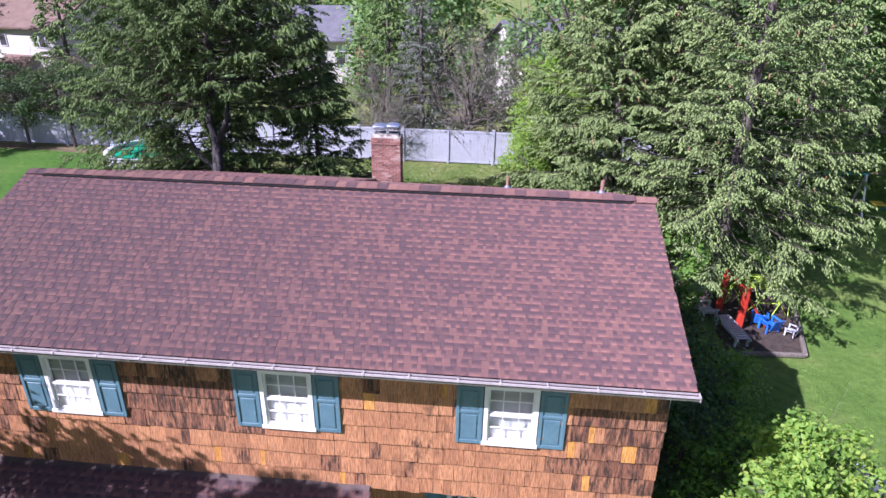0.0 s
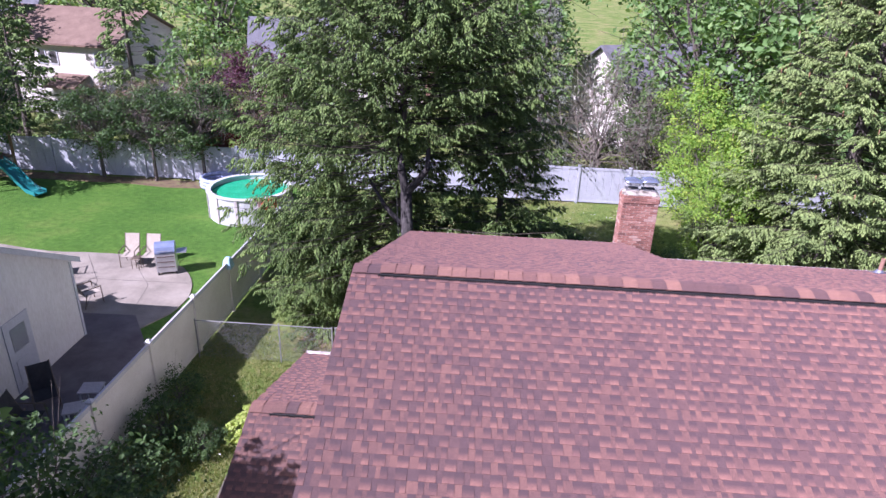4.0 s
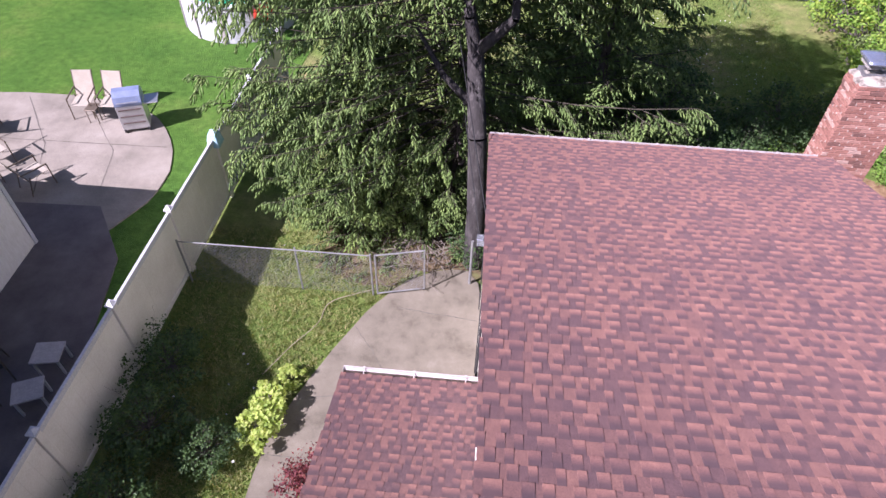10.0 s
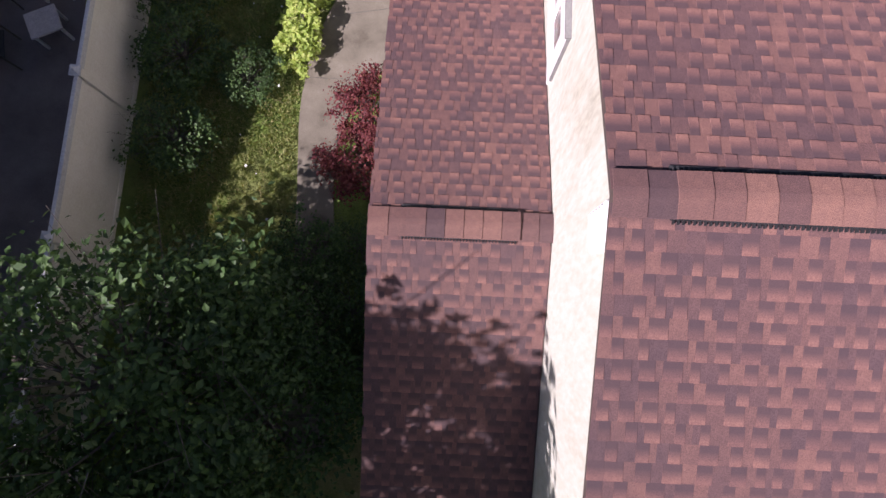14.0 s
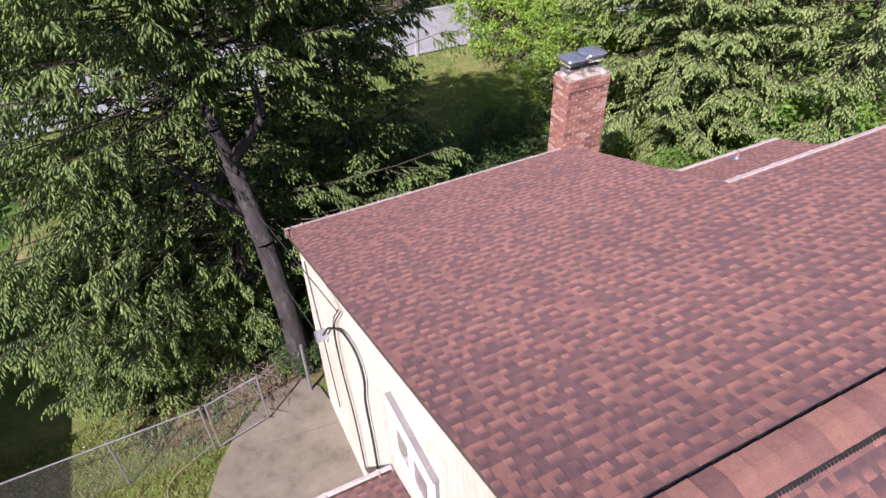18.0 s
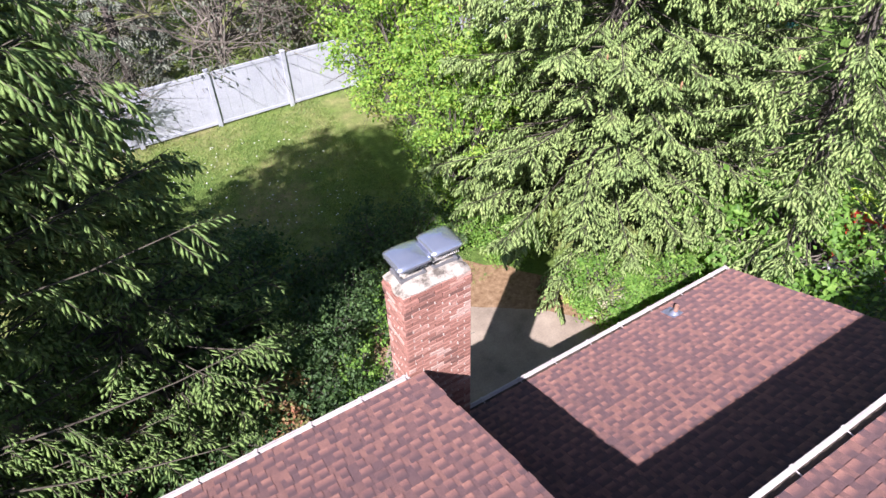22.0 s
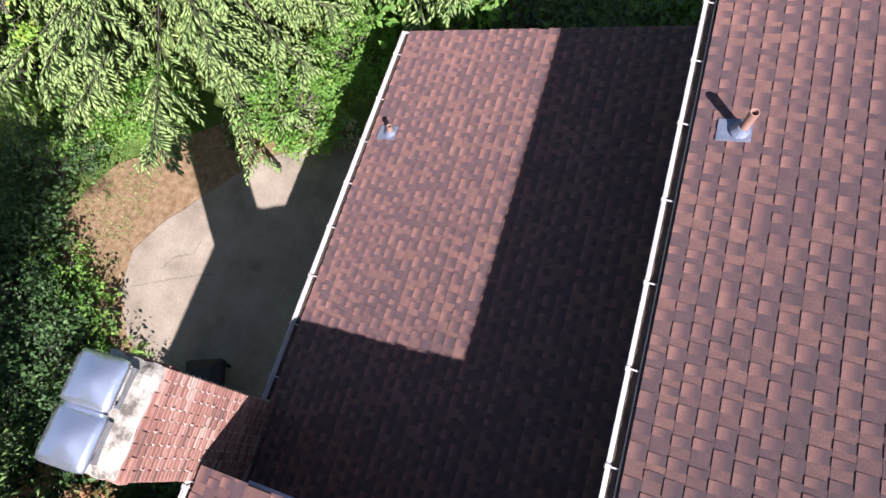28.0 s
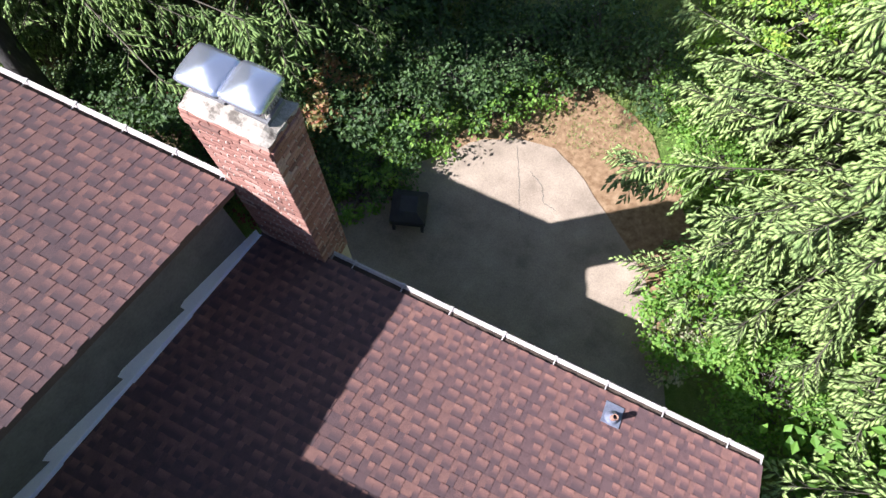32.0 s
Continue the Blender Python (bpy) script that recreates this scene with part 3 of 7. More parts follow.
def ridge_caps(roof, x0, x1, y, z, pf, pb, vent0, vent1):
    """Bent cap shingles over a black slotted ridge vent."""
    def cap_mesh(lift):
        w, t, L = 0.155, 0.012, 0.215
        sec = [(-w, -w * pf * 0.8), (-0.03, -0.006), (0.03, -0.006), (w, -w * pb * 0.8)]
        v, f = [], []
        for x, h in ((0, 0.005), (L, t + 0.003)):
            for yy, zz in sec:
                v += [(x, yy, zz + h), (x, yy, zz + h - t)]
        n = 8
        for i in range(3):
            a = 2 * i
            f += [(a, a + 2, n + a + 2, n + a), (a + 1, n + a + 1, n + a + 3, a + 3), (a, a + 1, a + 3, a + 2)]
        f += [(0, n, n + 1, 1), (6, 7, n + 7, n + 6)]
        return mesh_of("ridge_cap", v, f, CAP)
    me = cap_mesh(0)
    x = x0
    while x < x1 - 0.1:
        ob = new("ridge_cap", me)
        ob.parent = roof
        up = 0.046 if vent0 - 0.05 < x < vent1 - 0.1 else 0.022
        ob.matrix_local = pose(x, y, z + up)
        x += 0.2
    bm = bmesh.new()
    for s, p in ((-1, pf), (1, pb)):
        zc = z + 0.03 - 0.15 * p
        box(bm, vent0, vent1, y + s * 0.146 - 0.012, y + s * 0.146 + 0.012, zc - 0.03, zc)
        # flat dark strip behind the vent, drawn for the shadow of the caps
        if s > 0:
            box(bm, vent0, vent1, y + 0.165, y + 0.2, zc - 0.036, zc - 0.026)
        n = int((vent1 - vent0) / 0.034)
        for i in range(n):
            xx = vent0 + (i + 0.5) * (vent1 - vent0) / n
            box(bm, xx - 0.005, xx + 0.005, y + s * 0.17 - 0.012, y + s * 0.17 + 0.012, zc - 0.034, zc - 0.004)
    part("ridge_vent", bm, DARK, roof, "black slotted plastic ridge vent with a dark shadow strip behind")


def gutter(name, x0, x1, yb, z, out, step, seed):
    """An open K-style trough with hanger straps; out: +1 when the roof drains towards the back."""
    bm = bmesh.new()
    prof = [(0, -0.02), (0, -0.1), (0.07, -0.105), (0.075, -0.06), (0.118, -0.03), (0.118, 0.002), (0.098, 0.002), (0.098, -0.018), (0.066, -0.052), (0.062, -0.095), (0.008, -0.092), (0.008, -0.02)]
    rows = [[bm.verts.new((x, yb + out * p, z + q)) for p, q in prof] for x in (x0, x1)]
    for i in range(len(prof)):
        j = (i + 1) % len(prof)
        bm.faces.new((rows[0][i], rows[0][j], rows[1][j], rows[1][i]))
    for x in (x0, x1):
        box(bm, x - 0.003, x + 0.003, min(yb, yb + out * 0.112), max(yb, yb + out * 0.112), z - 0.1, z - 0.002)
    g = part(name, bm, GUTTER, house, "white aluminium gutter")
    # dark plate added to darken the trough like shade below the lip
    boxed("gutter_debris", (x0 + 0.01, x1 - 0.01, min(yb + out * 0.009, yb + out * 0.099), max(yb + out * 0.009, yb + out * 0.099), z - 0.06, z - 0.045), MULCH, g, "dark plate standing in for the shade inside the gutter")
    x, rng = x0 + 0.3, random.Random(seed)
    while x < x1 - 0.05:
        bm = bmesh.new()
        box(bm, x - 0.007, x + 0.007, min(yb + out * 0.01, yb + out * 0.1), max(yb + out * 0.01, yb + out * 0.1), z - 0.012, z - 0.006)
        box(bm, x - 0.02, x + 0.02, min(yb + out * 0.092, yb + out * 0.128), max(yb + out * 0.092, yb + out * 0.128), z - 0.03, z + 0.012, 0.005)
        part("hanger", bm, GUTTER, g)
        x += step * rng.uniform(0.9, 1.1)
    return g


# main roof
main_roof = deck("main_roof", [(XL, YF, zroof(YF)), (XR, YF, zroof(YF)), (XR, YR, ZR), (XL, YR, ZR)], house)
rear_roof = deck("rear_roof", [(XL, YR, ZR), (XR, YR, ZR), (XR, YN, zroof(YN)), (XN, YN, zroof(YN)), (XN, YB, zroof(YB)), (XL, YB, zroof(YB))], house)
shingles(main_roof, YF - 0.03, zroof(YF - 0.03), YR, ZR, lambda v: (XL - 0.02, XR + 0.02), lambda x, y: -5.2 < x < -1.4 and y > 7.0, 11)
NOTCH = (YB - YN) * math.hypot(1, BACK) - 0.02
shingles(rear_roof, YB + 0.03, zroof(YB + 0.03), YR, ZR, lambda v: (XL - 0.02, XR + 0.02 if v > NOTCH else XN + 0.02), lambda x, y: (-5.0 < x < -2.0 and y < 10.2) or (1.6 < x < 4.2 and y < 12.0), 12)
ridge_caps(main_roof, XL - 0.01, XR, YR, ZR, FRONT, BACK, XL + 0.36, XR - 0.4)
gutter("front_gutter", XL - 0.03, XR + 0.03, YF - 0.03, zroof(YF) - 0.01, -1, 0.66, 1)
gutter("rear_gutter", XL, 0.03, YB + 0.03, zroof(YB) - 0.055, 1, 0.62, 2)
gutter("upper_rear_gutter", XN + 0.02, XR, YN + 0.03, zroof(YN) - 0.05, 1, 0.75, 3)

# rear wing with a lower roof
WX1, WY, WZ, WP = 6.52, 16.12, 2.64, 0.352


def zwing(y):
    return WZ + WP * (WY - y)


wing_roof = deck("wing_roof", [(0.01, 12.1, zwing(12.1)), (WX1, 12.1, zwing(12.1)), (WX1, WY, WZ), (0.01, WY, WZ)], house)
shingles(wing_roof, WY + 0.03, zwing(WY + 0.03), 12.1, zwing(12.1), lambda v: (0.015, WX1 + 0.02), lambda x, y: 2.0 < x < 4.6 and 13.8 < y < 15.8, 13)
gutter("wing_gutter", 0.95, WX1, WY + 0.03, WZ - 0.01, 1, 0.72, 4)

# side garage roof and the pent roof along the front, one plane
GX, GY, GZ, GP, GYF, GYB = -7.2, 8.9, 3.93, 0.335, 4.12, 12.05


def zgar(y):
    return GZ - GP * abs(y - GY)


side_roof = deck("side_roof", [(GX, GYB, zgar(GYB)), (-5.25, GYB, zgar(GYB)), (-5.25, GY, GZ), (GX, GY, GZ)], house)
front_side_roof = deck("front_side_roof", [(GX, GY, GZ), (-5.25, GY, GZ), (-5.25, 5.16, zgar(5.16)), (2.04, 5.16, zgar(5.16)), (2.04, GYF, zgar(GYF)), (GX, GYF, zgar(GYF))], house)
shingles(side_roof, GYB + 0.03, zgar(GYB + 0.03), GY, GZ, lambda v: (GX - 0.02, -5.25), lambda x, y: True, 14)
PENT = (5.14 - GYF) * math.hypot(1, GP)
shingles(front_side_roof, GYF - 0.03, zgar(GYF - 0.03), GY, GZ, lambda v: (GX - 0.02, 2.06 if v < PENT - 0.1 else -5.25), lambda x, y: x < -5.3 and y > 6.2, 15)
ridge_caps(side_roof, GX - 0.01, -5.3, GY, GZ, GP, GP, GX + 0.34, -5.62)
gutter("side_gutter", GX, -5.26, GYB + 0.03, zgar(GYB) - 0.01, 1, 0.7, 5)
gutter("pent_gutter", GX, 2.06, GYF - 0.03, zgar(GYF) - 0.01, -1, 0.66, 6)


def wall(name, outlines, thick, axis, material, label):
    """A wall plate of one or more outlines in the two axes of its plane, outer face at the given place, thickness inwards."""
    bm = bmesh.new()
    a, at, sign = axis
    def p(u, z, d):
        return (at + sign * d, u, z) if a == "x" else (u, at + sign * d, z)
    for outline in (outlines if isinstance(outlines[0], list) else [outlines]):
        f = [bm.verts.new(p(u, z, 0)) for u, z in outline]
        b = [bm.verts.new(p(u, z, thick)) for u, z in outline]
        bm.faces.new(f), bm.faces.new(b[::-1])
        for i in range(len(outline)):
            j = (i + 1) % len(outline)
            bm.faces.new((f[i], b[i], b[j], f[j]))
    return part(name, bm, material, house, label)


def pierced(x0, x1, z0, z1, openings):
    """Outlines of a rectangular wall with window openings, from left to right."""
    out, x = [], x0
    rect = lambda a, b, c, d: [(a, c), (a, d), (b, d), (b, c)]
    for a, b, c, d in openings:
        out += [rect(x, a, z0, z1), rect(a, b, z0, c), rect(a, b, d, z1)]
        x = b
    return out + [rect(x, x1, z0, z1)]


WL, WR, WF, WB = -5.24, 6.66, 5.17, 15.86
wall("gable_wall", [[(WF + 0.03, 0), (WF + 0.03, zroof(WF) - 0.17), (YR, ZR - 0.17), (10.79, zroof(10.79) - 0.17), (10.79, 0)],
                    [(11.85, 0), (11.85, zroof(11.85) - 0.17), (WB, zroof(WB) - 0.17), (WB, 0)], [(10.79, 0), (10.79, 3.44), (11.85, 3.44), (11.85, 0)],
                    [(10.79, 4.66), (10.79, zroof(10.79) - 0.17), (11.85, zroof(11.85) - 0.17), (11.85, 4.66)]], 0.18, ("x", WL, 1), CREAM, "sunlit cream painted gable wall with stains")
wall("gable_wall", [(WF + 0.03, 0), (WF + 0.03, zroof(WF) - 0.17), (YR, ZR - 0.17), (12.1, zroof(12.1) - 0.17), (12.1, 0)], 0.18, ("x", WR, -1), CREAM, "cream painted gable wall")
wall("rear_wall", [(WL + 0.18, 0), (WL + 0.18, zroof(WB) - 0.17), (-0.183, zroof(WB) - 0.17), (-0.183, 0)], 0.18, ("y", WB, -1), CREAM, "cream painted rear wall")
wall("rear_wall", [(0.0, 0), (0.0, zroof(12.1) - 0.17), (WR - 0.18, zroof(12.1) - 0.17), (WR - 0.18, 0)], 0.18, ("y", 12.1, -1), CREAM, "cream painted upper rear wall under the eave")
# dark grey puts the shade of this wall into its colour
SHADE_SIDING = surface("shaded_siding", [(0.3, (0.10, 0.10, 0.105)), (0.7, (0.17, 0.17, 0.175))], 2.5, 25, 0.8)
wall("step_wall", [(12.1, 2.0), (12.1, zroof(12.1) - 0.17), (WB, zroof(WB) - 0.17), (WB, 2.0)], 0.18, ("x", 0.0, -1), SHADE_SIDING, "shingled wall above the wing roof, its shade put into the grey")
wall("wing_wall", [(0.2, 0), (0.2, WZ - 0.17), (WX1 - 0.12, WZ - 0.17), (WX1 - 0.12, 0)], 0.16, ("y", 15.95, -1), CREAM, "cream wall of the rear wing")
wall("wing_wall", [(12.1, 0), (12.1, zwing(12.1) - 0.17), (15.79, zwing(15.79) - 0.17), (15.79, 0)], 0.16, ("x", WX1 - 0.12, -1), CREAM, "cream side wall of the rear wing")
wall("side_wall", [(4.6, 0), (4.6, zgar(4.6) - 0.17), (GY, GZ - 0.17), (11.85, zgar(11.85) - 0.17), (11.85, 0)], 0.16, ("x", GX + 0.1, 1), CREAM, "cream gable wall of the side room")
wall("side_wall", [(GX + 0.26, 0), (GX + 0.26, zgar(11.85) - 0.17), (-5.25, zgar(11.85) - 0.17), (-5.25, 0)], 0.16, ("y", 11.85, -1), CREAM, "cream rear wall of the side room")
FRONT_WINDOWS = ((-3.26, -2.42, 0.46), (0.33, 1.18, 0.46), (3.88, 4.72, 0.2))
front_wall = wall("front_wall", pierced(WL + 0.183, WR - 0.183, 2.62, zroof(WF) - 0.18, [(p + 0.02, q - 0.02, 3.82, 4.91) for p, q, _ in FRONT_WINDOWS]), 0.16, ("y", WF + 0.03, 1), BARK, "brown sheathing of the upper front wall")
wall("lower_front_wall", pierced(WL + 0.18, WR - 0.18, 0, 2.6, [(3.32, 5.14, 0.82, 2.08)]), 0.16, ("y", 5.78, 1), CEDAR, "dark brown cedar lower front wall")

# ---- front windows ----
DIM = surface("dim_room", [(0.3, (0.03, 0.03, 0.032)), (0.7, (0.06, 0.058, 0.055))], 3, 20, 0.9)
BLIND = surface("drawn_blind", [(0.3, (0.32, 0.34, 0.34)), (0.7, (0.52, 0.54, 0.54))], 3, 30, 0.8, stretch=(0.3, 1, 8))
CURTAIN = surface("lace_curtain", [(0.35, (0.4752, 0.468, 0.468)), (0.6, (0.6048, 0.6048, 0.6048))], 9, 60, 0.9, stretch=(4, 1, 1))


def sash(bm, x0, x1, y0, y1, z0, z1, cols, rows):
    s, b = 0.045, 0.018
    box(bm, x0, x1, y0, y1, z0, z0 + s), box(bm, x0, x1, y0, y1, z1 - s, z1)
    box(bm, x0, x0 + s, y0, y1, z0 + s, z1 - s), box(bm, x1 - s, x1, y0, y1, z0 + s, z1 - s)
    for i in range(1, cols):
        x = x0 + (x1 - x0) * i / cols
        box(bm, x - b / 2, x + b / 2, y0 + 0.006, y1 - 0.006, z0 + s, z1 - s)
    for i in range(1, rows):
        z = z0 + (z1 - z0) * i / rows
        box(bm, x0 + s, x1 - s, y0 + 0.008, y1 - 0.008, z - b / 2, z + b / 2)


def double_hung(x0, x1, z0, z1, y, label, curtain=0.5, m=None, lights=(3, 2)):
    """A white double-hung window in a wall whose outer face is at y and looks towards -y."""
    w = part("window", frame_bm(x0, x1, y, z0, z1, m), WHITE, house, label)
    mid = (z0 + z1) / 2
    for za, zb, dy in ((mid - 0.02, z1 - 0.05, 0.03), (z0 + 0.05, mid + 0.02, 0.0)):
        bm = bmesh.new()
        sash(bm, x0 + 0.05, x1 - 0.05, y + dy, y + dy + 0.03, za, zb, *lights)
        if m is not None:
            bmesh.ops.transform(bm, matrix=m, verts=bm.verts)
        part("sash", bm, WHITE, w)
        g = boxed("pane", (x0 + 0.09, x1 - 0.09, y + dy + 0.012, y + dy + 0.018, za + 0.04, zb - 0.04), GLASS, w, m=m)
        g.visible_shadow = False
    boxed("curtain", (x0 + 0.06, x1 - 0.06, y + 0.07, y + 0.078, z0 + 0.05, z0 + 0.05 + (z1 - z0 - 0.1) * curtain), CURTAIN, w, "white lace curtain", m=m)
    boxed("recess", (x0 + 0.05, x1 - 0.05, y + 0.122, y + 0.135, z0 + 0.05, z1 - 0.05), BLIND, w, m=m)
    return w


def frame_bm(x0, x1, y, z0, z1, m=None):
    bm = bmesh.new()
    t = 0.065
    box(bm, x0, x1, y - 0.025, y + 0.09, z1 - t, z1), box(bm, x0 - 0.02, x1 + 0.02, y - 0.045, y + 0.09, z0 - 0.01, z0 + 0.05)
    box(bm, x0, x0 + t, y - 0.025, y + 0.09, z0 + 0.05, z1 - t), box(bm, x1 - t, x1, y - 0.025, y + 0.09, z0 + 0.05, z1 - t)
    if m is not None:
        bmesh.ops.transform(bm, matrix=m, verts=bm.verts)
    return bm


def shutter(x0, x1, z0, z1, y):
    s, ym = 0.055, y + 0.018
    mid = z0 + (z1 - z0) * 0.56
    sh = boxed("shutter", (x0, x1, ym, y + 0.03, z0, z1), TEAL, house, "teal raised-panel wooden shutter")
    for p, q in ((z0, z0 + s * 1.2), (mid - s / 2, mid + s / 2), (z1 - s, z1)):
        boxed("rail", (x0 + s + 0.001, x1 - s - 0.001, y, ym - 0.001, p, q), TEAL, sh, bevel=0.004)
    for p in (x0, x1 - s):
        boxed("stile", (p, p + s, y - 0.001, ym - 0.001, z0, z1), TEAL, sh, bevel=0.004)
    for p, q in ((z0 + s * 1.2 + 0.03, mid - s / 2 - 0.03), (mid + s / 2 + 0.03, z1 - s - 0.03)):
        boxed("raised_panel", (x0 + s + 0.03, x1 - s - 0.03, ym - 0.012, ym - 0.001, p, q), TEAL, sh, bevel=0.008)
    return sh


for x0, x1, c in FRONT_WINDOWS:
    double_hung(x0, x1, 3.80, 4.93, WF - 0.02, "white double-hung window with a lace curtain", c)
    shutter(x0 - 0.43, x0 - 0.015, 3.79, 4.9, WF - 0.045)
    shutter(x1 + 0.015, x1 + 0.43, 3.79, 4.9, WF - 0.045)
for i in range(3):
    double_hung(3.3 + 0.62 * i, 3.92 + 0.62 * i, 0.8, 2.1, 5.74, "white double-hung window in the lower wall", 0.6)
shutter(2.9, 3.28, 0.8, 2.1, 5.73)
shutter(5.18, 5.56, 0.8, 2.1, 5.73)

# cedar shakes of the upper front wall
rng = random.Random(21)
ROWS_Z = [2.62 + 0.335 * i for i in range(8)]
OPEN = [(a - 0.012, b + 0.012) for a, b, _ in FRONT_WINDOWS]
SILL, HEAD = 3.785, 4.93


def shake(x, x1, z, z1, material):
    bm = bmesh.new()
    d, za = rng.uniform(0, 0.016), z + rng.uniform(-0.012, 0.006)
    k = min(1.0, (z1 - z) / 0.375)
    yt = WF + 0.012 - 0.024 * (1 - k)
    vs = [bm.verts.new(p) for p in ((x + 0.002, WF - 0.016 - d, za), (x1 - 0.002, WF - 0.016 - d, za), (x1 - 0.002, yt, z1), (x + 0.002, yt, z1),
                                     (x + 0.001, WF + 0.028, za), (x1 - 0.001, WF + 0.028, za), (x1 - 0.001, WF + 0.028, z1), (x + 0.001, WF + 0.028, z1))]
    for f in ((0, 1, 2, 3), (0, 4, 5, 1), (0, 3, 7, 4), (1, 5, 6, 2), (3, 2, 6, 7)):
        bm.faces.new([vs[i] for i in f])
    part("shake", bm, material, front_wall)


for z in ROWS_Z:
    z1 = min(z + 0.375, zroof(WF) - 0.2)
    x = WL
    while x < WR - 0.01:
        w = rng.choice((0.09, 0.12, 0.15, 0.18, 0.22, 0.27, 0.34))
        x1, top = min(x + w, WR), z1
        if z1 > SILL and z < HEAD:
            for a, b in OPEN:
                if x < a - 1e-6 < x1:
                    x1 = a
                elif a - 1e-6 <= x < b - 1e-6:
                    x1, top = b, min(z1, SILL)
        if x1 - x > 0.02 and top - z > 0.03:
            aged = 0.9 if (-2.1 < x < 0.1 and z > 3.6) or (x > 5.0 and 2.9 < z < 4.6) else 0.35 if x < -3.6 else 0.07
            r = rng.random()
            shake(x, x1, z, top, CEDAR_NEW if r > 0.965 and w < 0.25 else CEDAR_DARK if r < aged else CEDAR)
        x = x1

# ---- chimney ----
CX0, CX1, CY0, CY1, CZ = 0.03, 0.93, 16.07, 16.54, 5.56
chimney = boxed("chimney", (CX0 + 0.012, CX1 - 0.012, CY0 + 0.012, CY1 - 0.012, 0.0, CZ - 0.01), MORTAR, house, "red brick chimney with a whitewashed cement top")
BRICKS = {}


def brick_mesh(length, depth):
    if (length, depth) not in BRICKS:
        bm = bmesh.new()
        box(bm, 0.004, length - 0.004, 0, depth, 0.004, 0.064, 0.004)
        me = bpy.data.meshes.new("brick")
        bm.to_mesh(me), bm.free()
        me.materials.append(BRICK)
        BRICKS[length, depth] = me
    return BRICKS[length, depth]


rng = random.Random(31)
course, z, out = 0, 0.0, 0.0
while z < CZ - 0.03:
    top = z > CZ - 0.22
    out = 0.018 if CZ - 0.22 < z < CZ - 0.08 else 0.0
    for corner, turn, run in (((CX0, CY0), 0, CX1 - CX0), ((CX1, CY0), 90, CY1 - CY0), ((CX1, CY1), 180, CX1 - CX0), ((CX0, CY1), 270, CY1 - CY0)):
        u = 0.0 if course % 2 else -0.1
        while u < run - 0.01:
            a, b = max(u, 0.0), min(u + 0.2, run)
            if b - a > 0.03 and z > 2.2:
                ob = new("brick", brick_mesh(round(b - a, 3), 0.05))
                ob.parent = chimney
                ob.matrix_local = pose(*corner, z, 0, 0, turn) @ pose(a, -out - rng.uniform(0, 0.004), 0, 0, rng.uniform(-0.3, 0.3), rng.uniform(-0.3, 0.3))
            u += 0.2
    z += 0.0685
    course += 1
blobs = []
for corner, turn, run in (((CX0, CY0), 0, CX1 - CX0), ((CX1, CY0), 90, CY1 - CY0), ((CX1, CY1), 180, CX1 - CX0), ((CX0, CY1), 270, CY1 - CY0)):
    m = pose(*corner, 0, 0, 0, turn)
    for k in range(32, 80):
        u = 0.0 if k % 2 else -0.1
        while u < run:
            if 0.05 < u < run - 0.04 and rng.random() < 0.8 and 0.0685 * k < CZ - 0.1:
                w, h, d = rng.uniform(0.006, 0.011), rng.uniform(0.018, 0.04), rng.uniform(0.008, 0.02)
                z0 = 0.0685 * k + rng.uniform(0.005, 0.02)
                blobs.append([m @ Vector(p) for p in ((u - w, 0.012, z0), (u + w, 0.012, z0), (u + w, 0.012, z0 + h), (u - w, 0.012, z0 + h), (u - w * 0.6, -d, z0 + h * 0.1), (u + w * 0.6, -d, z0 + h * 0.1), (u + w * 0.6, -d * 0.6, z0 + h * 0.8), (u - w * 0.6, -d * 0.6, z0 + h * 0.8))])
            u += 0.2
V = np.array(blobs, float).reshape(-1, 3)
F = (np.arange(len(blobs))[:, None, None] * 8 + np.array([(4, 5, 6, 7), (0, 1, 5, 4), (1, 2, 6, 5), (2, 3, 7, 6), (3, 0, 4, 7)])[None]).reshape(-1, 4)
array_part("squeezed_mortar", V, F, MORTAR_DIRTY, chimney, "pale mortar squeezed out of the head joints", "stuff")
bm = bmesh.new()
box(bm, CX0 + 0.004, CX1 - 0.004, CY0 + 0.004, CY1 - 0.004, CZ - 0.03, CZ + 0.015)
bmesh.ops.subdivide_edges(bm, edges=bm.edges, cuts=8, use_grid_fill=True)
for v in bm.verts:
    ex = min(v.co.x - CX0 - 0.02, CX1 - 0.02 - v.co.x, 0.12) / 0.12
    ey = min(v.co.y - CY0 - 0.02, CY1 - 0.02 - v.co.y, 0.12) / 0.12
    if v.co.z > CZ:
        v.co.z += 0.06 * min(ex, ey) + 0.02 * noise.noise(v.co * 9)
    v.co.x += 0.035 * noise.noise(v.co * 11)
    v.co.y += 0.035 * noise.noise(v.co * 11 + Vector((5, 0, 0)))
part("cement_crown", bm, CEMENT, chimney, "crumbling white cement wash")
WIRE_LIGHT = surface("bright_wire", [(0.3, (0.36, 0.34, 0.32)), (0.7, (0.5, 0.48, 0.45))], 5, 60, 0.5)
STEEL_DARK = surface("dull_steel", [(0.3, (0.16, 0.16, 0.17)), (0.7, (0.26, 0.26, 0.28))], 5, 60, 0.5, metal=0.5)
